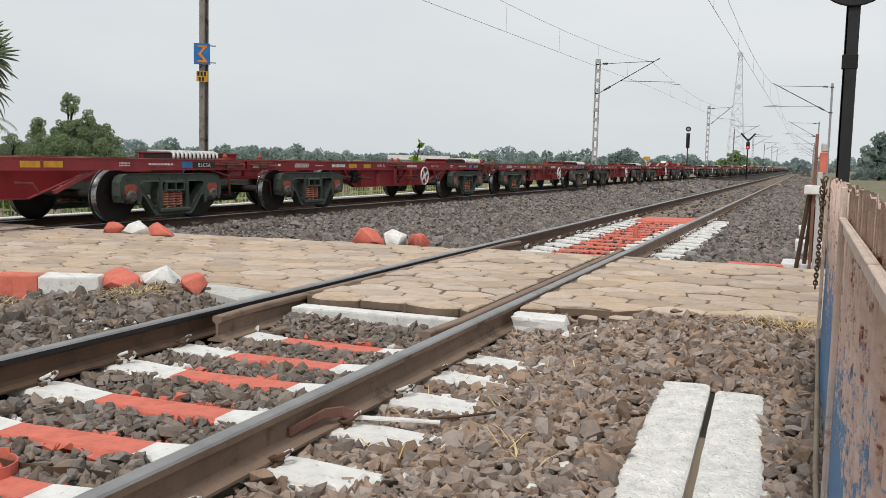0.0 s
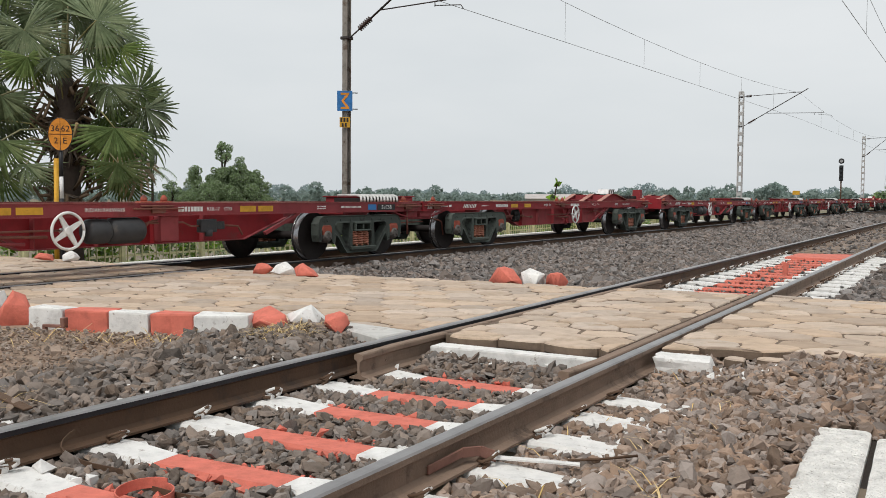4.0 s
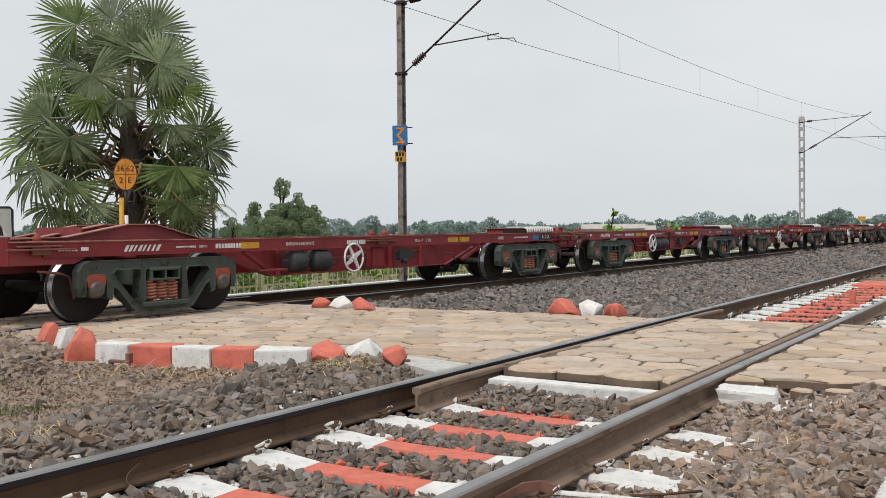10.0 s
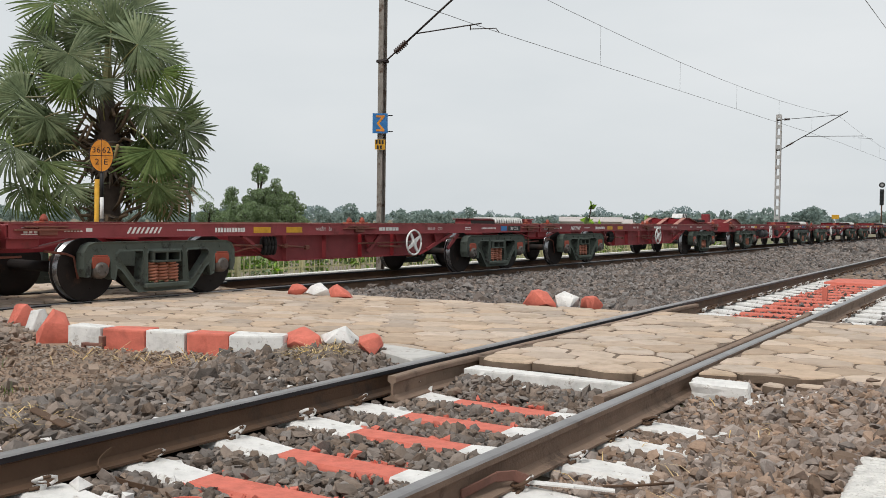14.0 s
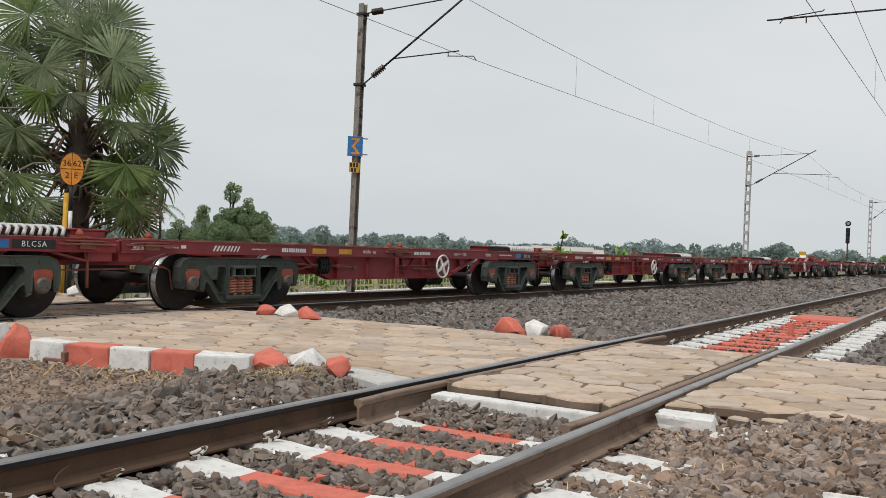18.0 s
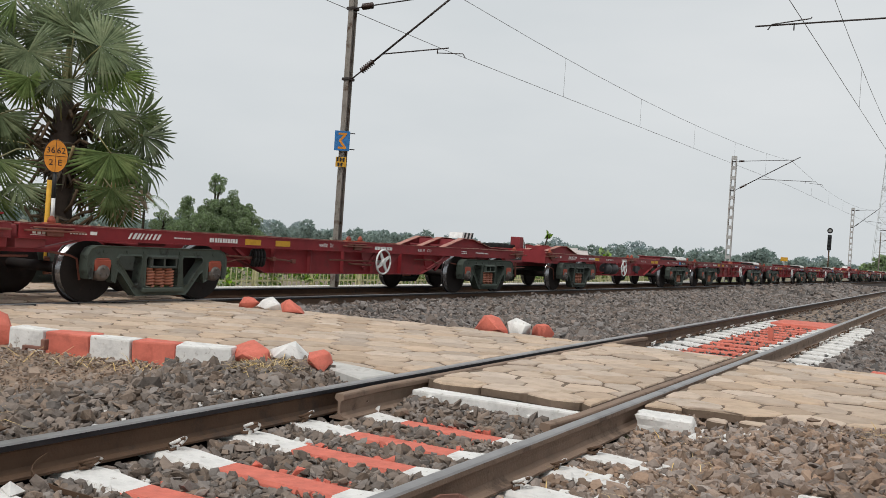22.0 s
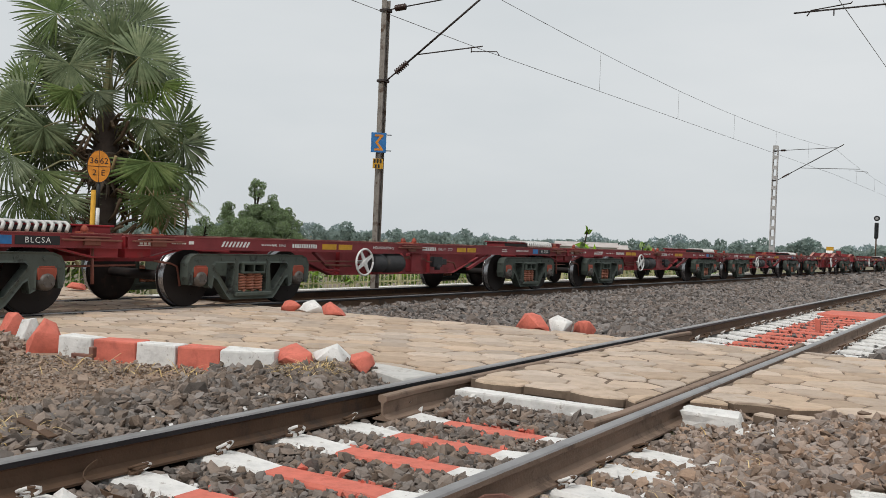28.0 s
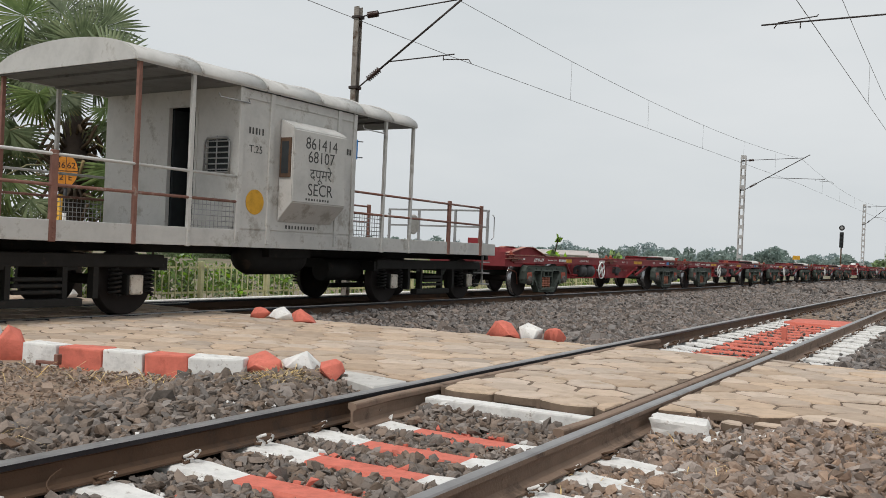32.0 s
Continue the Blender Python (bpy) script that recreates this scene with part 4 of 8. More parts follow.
def text_mesh(body, size, mat, name="lettering", space=1.0):
    cu = bpy.data.curves.new(name, "FONT")
    cu.body, cu.size, cu.align_x, cu.align_y, cu.space_character = body, size, "CENTER", "CENTER", space
    cu.resolution_u = 3
    cu.extrude = 0.0008
    ob = bpy.data.objects.new(name, cu)
    scene.collection.objects.link(ob)
    deps = bpy.context.evaluated_depsgraph_get()
    me = bpy.data.meshes.new_from_object(ob.evaluated_get(deps))
    bpy.data.objects.remove(ob)
    me.materials.clear()
    me.materials.append(mat)
    me.name = name
    return me


FACE = pose(0, 0, 0, 90, 0, 90)     # lettering on a side that faces +x


def plate_mesh(y0, y1, z0, z1, x, mat, name="plate", t=0.004):
    bm = bmesh.new()
    box(bm, x, x + t, y0, y1, z0, z1)
    return mesh_of(bm, name, mat)


def channel(bm, sx, y0, y1, z0=0.822, z1=1.006):
    """A side sill of channel section, its back to the inside."""
    prof = [(0.99, z0), (1.105, z0), (1.105, z0 + 0.013), (1.097, z0 + 0.014), (1.097, z1 - 0.015), (1.105, z1 - 0.014), (1.105, z1), (0.99, z1), (0.99, z1 - 0.014), (1.085, z1 - 0.015), (1.085, z0 + 0.014), (0.99, z0 + 0.013)]
    lo = [bm.verts.new((sx * x, y0, z)) for x, z in prof]
    hi = [bm.verts.new((sx * x, y1, z)) for x, z in prof]
    n = len(prof)
    for k in range(n):
        bm.faces.new((lo[k], lo[(k + 1) % n], hi[(k + 1) % n], hi[k]))
    bm.faces.new(lo)
    bm.faces.new(hi[::-1])


def strip(bm, pts, x0, x1, t=0.014):
    """A folded flat bar along (y, z) points, from x0 to x1."""
    rings = []
    for y, z in pts:
        rings.append([bm.verts.new((x, y, zz)) for x, zz in ((x0, z), (x1, z), (x1, z + t), (x0, z + t))])
    for a, b in zip(rings, rings[1:]):
        for k in range(4):
            bm.faces.new((a[k], a[(k + 1) % 4], b[(k + 1) % 4], b[k]))
    bm.faces.new(rings[0][::-1])
    bm.faces.new(rings[-1])


def wagon_parts(half, cbc, hb, near, side):
    """Pieces of a skeletal container wagon. half: half the bogie spacing; cbc: 0, or the end (-1, 1) with the raised coupler;
    hb: place of the hand wheel; side: tanks before (-1) or past (1) it, or none (0); near: whether it comes close enough for its small pieces."""
    out = []

    def add(name, mat, build, label="", kind=""):
        bm = bmesh.new()
        build(bm)
        out.append((name, mat, bm, label, kind))

    end = {s: half + (2.62 if cbc == s else 2.13) for s in (-1, 1)}
    y0, y1 = -end[-1] + (1.0 if cbc == -1 else 0), end[1] - (1.0 if cbc == 1 else 0)
    for sx in (-1, 1):
        add("side_sill", "wagonred", lambda bm: channel(bm, sx, y0, y1))
        add("sill_edge", "wagonedge", lambda bm: box(bm, *sorted((sx * 0.985, sx * 1.107)), y0, y1, 1.006, 1.011))
    a, b = half - 1.45, half - 2.45
    gx = 0.62 if side else 0.86
    for sx in (-1, 1):
        poly = [(-a, 0.82), (a, 0.82), (a, 0.74), (b, 0.415), (-b, 0.415), (-a, 0.74)]
        add("girder_web", "wagonred", lambda bm: prism(bm, poly, *sorted((sx * gx, sx * (gx + 0.012)))))
        add("girder_flange", "wagonred", lambda bm: strip(bm, [(-a, 0.735), (-b, 0.402), (b, 0.402), (a, 0.735)], *sorted((sx * (gx - 0.07), sx * (gx + 0.08)))))
    k = -b + 0.15
    while k < b:
        add("girder_rib", "wagonred", lambda bm: prism(bm, [(k, 0.82), (k + 0.02, 0.82), (k + 0.02, 0.42), (k, 0.42)], gx + 0.012, gx + 0.095))
        k += 0.95
    for s in (-1, 1):
        add("strut", "wagonred", lambda bm: beam(bm, (1.05, s * (a - 0.1), 0.82), (0.90, s * (b + 0.25), 0.50), 0.07, 0.05))
        add("body_bolster", "wagonred", lambda bm: box(bm, -1.0, 1.0, s * half - 0.25, s * half + 0.25, 0.78, 0.985, 0.02))
        if cbc != s:
            add("end_beam", "wagonred", lambda bm: box(bm, -1.03, 1.03, *sorted((s * (end[s] - 0.42), s * end[s])), 0.70, 0.985, 0.015))
            add("end_gusset", "wagonred", lambda bm: prism(bm, [(s * (end[s] - 1.0), 0.83), (s * (end[s] - 0.9), 0.83), (s * (end[s] - 0.3), 0.70), (s * (end[s] - 0.42), 0.70)], 0.95, 1.06))
            add("drawbar", "black", lambda bm: rod(bm, (0, s * (end[s] - 0.1), 0.80), (0, s * (half + 2.18), 0.80), 0.11, 10))

    def bearers(bm):
        for y in np.arange(-half + 0.2, half, 1.1):
            box(bm, -1.08, 1.08, y - 0.05, y + 0.05, 0.86, 0.985)
        box(bm, -0.24, 0.24, -end[-1] + 0.1, end[1] - 0.1, 0.62, 0.97)

    add("underframe", "wagonred", bearers)
    if cbc:
        s = cbc
        top = [(-1.15, 1.0), (-0.30, 1.225), (0.12, 1.225), (1.05, 1.06), (2.02, 1.045)]
        low = [(2.02, 0.74), (1.2, 0.74), (0.95, 0.86), (-1.0, 0.86)]
        for xc in (-1.068, -0.60, 0.0, 0.60, 1.068):
            cut = abs(xc) > 0.9
            up = [(s * (half + u), min(z, 1.012) if cut else z) for u, z in top]
            add("end_plate", "wagonred", lambda bm: prism(bm, up + [(s * (half + u), z) for u, z in low], xc - 0.008, xc + 0.008))
            add("end_flange", "wagonedge", lambda bm: strip(bm, up, xc - (0.05 if cut else 0.075), xc + (0.05 if cut else 0.075)))
        add("head_stock", "wagonred", lambda bm: box(bm, -1.07, 1.07, *sorted((s * (half + 2.0), s * (half + 2.03))), 0.74, 1.08))
        add("end_deck", "wagonred", lambda bm: box(bm, -0.50, 0.50, *sorted((s * (half - 0.8), s * (half + 1.9))), 1.02, 1.06))
        for u in (-0.35, 0.2, 0.75):
            add("stiffener", "wagonred", lambda bm: box(bm, -0.54, 0.535, s * (half + u) - 0.01, s * (half + u) + 0.01, 0.86, 1.20))

        def coupler(bm):
            box(bm, -0.16, 0.16, *sorted((s * (half + 2.0), s * (half + 2.55))), 0.93, 1.18, 0.03)
            box(bm, -0.20, 0.20, *sorted((s * (half + 2.45), s * (half + 2.70))), 0.90, 1.20, 0.05)

        add("coupler", "black", coupler)
    for ya, yb, r in {1: ((0.34, 0.70, 0.165), (0.66, 1.26, 0.178)), -1: ((-1.42, -1.05, 0.17), (-0.92, -0.50, 0.178)), 0: ()}[side]:
        add("air_tank", "tank", lambda bm: lathe(bm, (0.99, hb + ya, 0.63), (0.99, hb + yb, 0.63), [(0, 0.06), (0.05, r * 0.82), (0.14, r), (0.86, r), (0.95, r * 0.82), (1, 0.06)], 18))

    vy = {1: hb + 2.30, -1: hb + 1.35, 0: 2.9}[side]

    def valve(bm):
        box(bm, 0.94, 1.05, vy, vy + 0.32, 0.56, 0.76, 0.02)
        rod(bm, (1.03, vy + 0.16, 0.50), (1.03, vy + 0.16, 0.60), 0.06, 10)
        box(bm, 0.96, 1.03, vy + 0.30, vy + 0.50, 0.60, 0.72, 0.01)

    if side:
        add("brake_valve", "tank", valve)
        add("valve_bracket", "wagonred", lambda bm: box(bm, 0.90, 1.04, vy - 0.75, vy - 0.42, 0.46, 0.82, 0.015))
        add("pipe_loop", "wagonbrown", lambda bm: tube(bm, [(1.03, vy - 1.25, 0.55), (1.03, vy - 1.05, 0.62), (1.03, vy - 0.95, 0.74), (1.03, vy - 0.80, 0.76)], 0.016))
        add("long_pipe", "wagonred", lambda bm: tube(bm, [(0.98, -half + 1.9, 0.52), (0.98, hb - 0.5, 0.50)], 0.022))
    else:
        def coils(bm):
            for q in range(4):
                tube(bm, [(1.0 + 0.05 * math.cos(a), -half + 2.05 + 0.07 * q, 0.66 + 0.125 * math.sin(a)) for a in np.linspace(0, 6.283, 17)], 0.028, 6)

        add("coiled_pipe", "black", coils)
        for pts, r in (([(1.01, -half + 1.15, 0.69), (1.01, -half + 2.00, 0.665)], 0.018), ([(0.99, -half + 1.45, 0.57), (0.99, -half + 1.75, 0.63), (1.0, -half + 2.02, 0.645)], 0.014),
                       ([(1.01, -half + 2.36, 0.66), (1.01, -half + 3.05, 0.615)], 0.016)):
            add("brake_rod", "wagonbrown", lambda bm: tube(bm, pts, r))
        for y, z in ((-half + 2.52, 0.65), (-half + 3.02, 0.617)):
            add("rod_nut", "wagonbrown", lambda bm: box(bm, 0.98, 1.04, y - 0.045, y + 0.045, z - 0.035, z + 0.035, 0.008))
        for y in (0.15, 1.05, 2.35):
            add("gusset", "wagonred", lambda bm: prism(bm, [(y, 0.82), (y + 0.42, 0.82), (y + 0.10, 0.58)], 0.96, 0.985))
        for y in (0.30, 2.9):
            add("gusset_arm", "wagonred", lambda bm: beam(bm, (1.02, y + 0.25, 0.80), (0.93, y, 0.50), 0.06, 0.05))
    for pts, r in (([(1.0, hb - 1.5, 0.66), (1.0, hb + 0.0, 0.66)], 0.014), ([(0.99, hb - 0.9, 0.60), (0.99, hb - 0.2, 0.58)], 0.02),
                   ([(1.0, hb + 1.3, 0.72), (1.0, hb + 2.0, 0.72), (1.0, hb + 2.15, 0.66), (1.0, hb + 2.3, 0.66)], 0.014),
                   ([(1.0, hb + 2.8, 0.66), (1.0, hb + 3.1, 0.64), (1.0, hb + 3.2, 0.50)], 0.016),
                   ([(0.95, -half - 1.6, 0.66), (0.95, -half - 1.3, 0.62), (0.96, -half - 1.2, 0.58), (0.97, -half - 1.15, 0.30)], 0.016),
                   ([(1.02, half + 1.75, 0.82), (1.04, half + 1.75, 0.36)], 0.022), ([(0.9, half + 1.1, 0.58), (0.9, half + 2.5, 0.60)], 0.014)):
        add("brake_pipe", "wagonbrown", lambda bm: tube(bm, pts, r))
    for y in (-half - 1.65, -0.33, 0.02, half + 1.62):
        def lock(bm):
            box(bm, 0.97, 1.09, y - 0.10, y + 0.10, 1.004, 1.032, 0.006)
            lathe(bm, (1.03, y, 1.03), (1.03, y, 1.12), [(0, 0.05), (0.35, 0.05), (0.6, 0.042), (1, 0.015)], 8)

        add("container_lock", "adapter", lock)
    for y in (-half - 1.65, -0.15, half + 1.68):
        def bracket(bm):
            box(bm, 1.09, 1.16, y - 0.42, y + 0.42, 0.915, 0.938, 0.004)
            box(bm, 1.09, 1.15, y - 0.30, y + 0.26, 0.955, 0.975, 0.004)
            box(bm, 1.09, 1.135, y - 0.12, y + 0.12, 0.86, 0.96, 0.006)

        add("lock_bracket", "wagonbrown", bracket)

    def slat(bm, y, x1, z):
        tube(bm, [(x1, y - 0.07, z - 0.11), (x1 - 0.04, y - 0.02, z - 0.03), (x1 - 0.15, y + 0.01, z), (x1 - 0.62, y + 0.01, z)], 0.025, 6)

    if cbc != 1:
        add("walkway_plate", "black", lambda bm: box(bm, 0.40, 1.04, half + 0.22, half + 1.44, 1.012, 1.085))
        ys = [half + 0.26 + q * 0.105 for q in range(12)]
        add("end_box_lid", "wagonred", lambda bm: box(bm, -0.95, 0.98, half + 1.50, half + 2.10, 1.10, 1.125, 0.006))
        add("end_box", "wagonred", lambda bm: box(bm, -0.9, 0.96, half + 1.54, half + 2.06, 0.80, 1.10, 0.02))
        if near:
            for y in ys:
                add("walkway_slat", "slat", lambda bm: slat(bm, y, 1.07, 1.135), "pale grey walkway slat")
        else:
            add("walkway_slat", "slat", lambda bm: [slat(bm, y, 1.07, 1.135) for y in ys], "pale grey walkway slats", "stuff")
    else:
        for q in range(6):
            y = half + 0.02 + 0.085 * q
            add("hazard_stripe", "blackpaint" if q % 2 else "wpaint", lambda bm: prism(bm, [(y, 1.235), (y + 0.085, 1.235), (y + 0.155, 1.385), (y + 0.07, 1.385)], 0.05, 0.42))
    if cbc == -1:
        add("vent_box", "wagonred", lambda bm: box(bm, 0.02, 0.30, -half - 2.05, -half - 1.82, 1.10, 1.40, 0.01))
        for q in range(4):
            add("hazard_stripe", "wpaint" if q % 2 else "blackpaint", lambda bm: prism(bm, [(-half - 1.80 + 0.05 * q, 1.10), (-half - 1.75 + 0.05 * q, 1.10), (-half - 1.80 + 0.05 * q, 1.38 - 0.06 * q), (-half - 1.82 + 0.05 * q, 1.40 - 0.06 * q)], 0.02, 0.28))
    x = 1.0985

    sh = half - 4.406                # the longer wagons carry their marks further out

    def letters(bm):
        bars(bm, x, -half - 0.52, -half + 0.04, 0.872, 0.955, 8, 0.5, 0.05)
        bars(bm, x, -half - 1.12, -half - 0.99, 0.90, 0.945, 1)
        bars(bm, x, -half - 1.42, -half - 1.16, 0.90, 0.915, 6)
        bars(bm, x, -half + 0.30, -half + 0.62, 0.905, 0.925, 9)
        bars(bm, x, -3.42 - sh, -2.82 - sh, 0.880, 0.945, 11, 0.25)
        bars(bm, x, half - 1.10, half - 0.86, 0.925, 0.945, 8)
        bars(bm, x, half - 1.10, half - 0.86, 0.888, 0.908, 8)
        bars(bm, x, half - 0.45, half + 0.15, 0.905, 0.935, 17)
        if side:
            bars(bm, x, (0.22 if side > 0 else -1.05), (0.70 if side > 0 else -0.57), 0.880, 0.950, 8, 0.22)
        else:
            bars(bm, x, 0.42, 1.02, 0.885, 0.940, 6, 0.15)
            bars(bm, x, 0.42, 1.02, 0.938, 0.946, 3, 0.10)
        if cbc != -1:
            for z0, z1 in ((0.868, 0.875), (0.948, 0.955)):
                bars(bm, x, -half - 1.98, -half - 1.72, z0, z1, 1, 0)
            bars(bm, x, -half - 1.95, -half - 1.75, 0.885, 0.938, 3)

    add("white_lettering", "wpaint", letters, "small white painted lettering and slanting stripes", "stuff")
    for y in ((-2.70 - sh, -2.28 - sh) if cbc == 0 and side else (-2.66 - sh, -1.95 - sh) if not side else (-2.95 - sh,)):
        add("yellow_plate", "yellow", lambda bm: box(bm, x - 0.004, x + 0.002, y, y + 0.36, 0.865, 0.955))
    if side:
        for y in (half - 2.95, half - 2.55):
            add("yellow_plate", "yellow", lambda bm: box(bm, x - 0.004, x + 0.002, y, y + 0.34, 0.865, 0.955))
    if cbc == 1:
        add("code_plate", "blackpaint", lambda bm: box(bm, 1.062, 1.080, half + 1.35, half + 1.95, 0.80, 0.92))
    else:
        add("code_plate", "blackpaint", lambda bm: box(bm, x - 0.004, x + 0.002, half + 0.66, half + 1.24, 0.855, 0.965))
    return out


HALF = {"A": 9.675 / 2, "B": 8.812 / 2}
CODE = {"A": text_mesh("BLCSA", 0.10, M["wpaint"], "code_letters", 1.25), "B": text_mesh("BLCSB", 0.10, M["wpaint"], "code_letters", 1.25)}


WORDS = {k: text_mesh(k, z, M["wpaint"], "painted_word") for k, z in (("INDIAN", 0.074), ("RAILWAYS", 0.074), ("BASE", 0.050), ("DEPOT", 0.050), ("KRIL-17", 0.076), ("CTO", 0.076), ("भारतीय", 0.085), ("रेल", 0.085))}


def wagon(kind, cbc, hb, side, near=True):
    half, detail = HALF[kind], near
    w = thing("container_wagon", "dark red skeletal container flat wagon, empty" if not cbc else "dark red empty container flat wagon with a raised coupler end",
              "wagon", group="wagons of the train")
    for name, mat, bm, label, kind_ in wagon_parts(half, cbc, hb, near, side):
        ob = part(name, bm, M[mat], w, label)
        if kind_:
            ob["kind"] = kind_
    part("hand_brake_wheel", BM["hand_wheel"], None, w, "white four-spoked hand brake wheel", pose(1.135, hb, 0.655))
    sh = half - 4.406
    depot = (("BASE", -3.82), ("DEPOT", -3.64))
    words = {1: depot + (("INDIAN", -1.20), ("RAILWAYS", -0.88), ("KRIL-17", 0.90), ("CTO", 1.20)), -1: depot + (("INDIAN", -1.90), ("RAILWAYS", -1.58), ("KRIL-17", 0.95), ("CTO", 1.25)),
             0: (("भारतीय", -1.14), ("रेल", -0.90), ("KRIL-17", 2.08), ("CTO", 2.38))}[side]
    for body, y in words:
        part("painted_word", WORDS[body], None, w, "", pose(1.0985, y - (sh if y < -1.5 else 0), 0.912) @ FACE)
    if cbc == 1:
        part("code_letters", CODE[kind], None, w, "", pose(1.0815, half + 1.65, 0.86) @ FACE)
    else:
        part("code_letters", CODE[kind], None, w, "", pose(1.102, half + 0.95, 0.91) @ FACE)
        part("blue_plate", plate_mesh(half + 0.36, half + 0.62, 0.86, 0.965, 1.0975, M["bluepaint"]), None, w, "small blue maker's plate")
    for s in (-1, 1):
        bogie(w, s * half, detail)
    return w


# five-wagon sets A B B B A; offsets of the wagon centres from the rear bogie of a set
SET = [("A", -1, -0.92, -1, 4.8375), ("B", 0, -1.60, 1, 18.441), ("B", 0, -1.60, 1, 31.613), ("B", 0, -1.60, 1, 44.785), ("A", 1, 0.68, 0, 58.389)]
REAR = [7.70 + 68.63 * (k - 2) for k in range(9)]
WAGONS = []
master = {}
for q, r in enumerate(REAR):
    for kind, cbc, hb, side, c in SET:
        if kind == "B" and q % 2:            # every second set shows the other side of its middle wagons
            hb, side = 1.45, 0
        key = (kind, cbc, hb, q < 5)
        if key not in master:
            ob = master[key] = wagon(kind, cbc, hb, side, q < 5)
        else:
            ob = copy_thing(master[key], Matrix.Identity(4))
            for o in ob.children_recursive:
                if o.name.startswith("wheelset"):
                    WHEELS[1 if o.matrix_basis.translation.y > 0 else -1].append(o)
        WAGONS.append((ob, r + c))
for ob, c in WAGONS:
    ob.matrix_basis = train_pose(c + RUN[0])
# ---- level crossing ----
def near_edge(x):
    """Near edge of the paved road: it bulges along the kerb towards the far track."""
    if x > 0.9:
        return 6.50 + 0.17 * (x - 1.0)
    if x > -1.9:
        return 6.06 if x > -0.8 else 6.22
    if x > -4.2:
        return 6.10 + 0.42 * (x + 1.9)
    return 5.13 if x > -4.6 else 5.50


def far_edge(x):
    return 10.32 if x > -0.9 else 10.18


def stone_mesh(poly, top, rng, crown=0.006, deep=0.07):
    """A paving stone from its outline: open joints, chipped and worn edges, slightly crowned."""
    fine = []
    n = len(poly)
    for k in range(n):                                # worn round at its corners, with sides that are not quite straight
        o, a, b = Vector(poly[k - 1]), Vector(poly[k]), Vector(poly[(k + 1) % n])
        la, lb = (o - a).length, (b - a).length
        if min(la, lb) < 0.09:
            fine.append(a)
            continue
        r = rng.uniform(0.018, 0.045)
        p, q = a + (o - a) * min(0.4, r / la), a + (b - a) * min(0.4, r / lb)
        fine += [p, (p + q) / 2 * 0.55 + a * 0.45, q]
        if lb > 0.16:
            d = (b - a).normalized()
            fine.append((a + b) / 2 + Vector((-d.y, d.x)) * rng.uniform(-0.016, 0.010))
    poly, n = fine, len(fine)
    c = sum(poly, Vector((0, 0))) / n
    bm = bmesh.new()
    rings = []
    cut = [rng.uniform(0.004, 0.011) for _ in poly]
    for more, z in ((0.0, top - deep), (0.0, top - 0.016), (0.005, top - 0.005), (0.019, top)):
        ring = []
        for p, g in zip(poly, cut):
            d = p - c
            ring.append(bm.verts.new((*(c + d * max(0.2, 1 - (g + more) / max(d.length, 0.06))), z + (rng.uniform(-0.002, 0.002) if more else 0))))
        rings.append(ring)
    mid = bm.verts.new((*c, top + crown))
    for j, (a, b) in enumerate(zip(rings, rings[1:])):
        for k in range(n):
            bm.faces.new((a[k], a[(k + 1) % n], b[(k + 1) % n], b[k])).material_index = 1 if j == 0 else 0
    for k in range(n):
        bm.faces.new((rings[-1][k], rings[-1][(k + 1) % n], mid))
    bmesh.ops.recalc_face_normals(bm, faces=bm.faces)
    me = bpy.data.meshes.new("paving_stone")
    bm.to_mesh(me)
    bm.free()
    me.polygons.foreach_set("use_smooth", [False] * len(me.polygons))
    me.materials.append(M["paving"])
    me.materials.append(M["joint"])
    return me


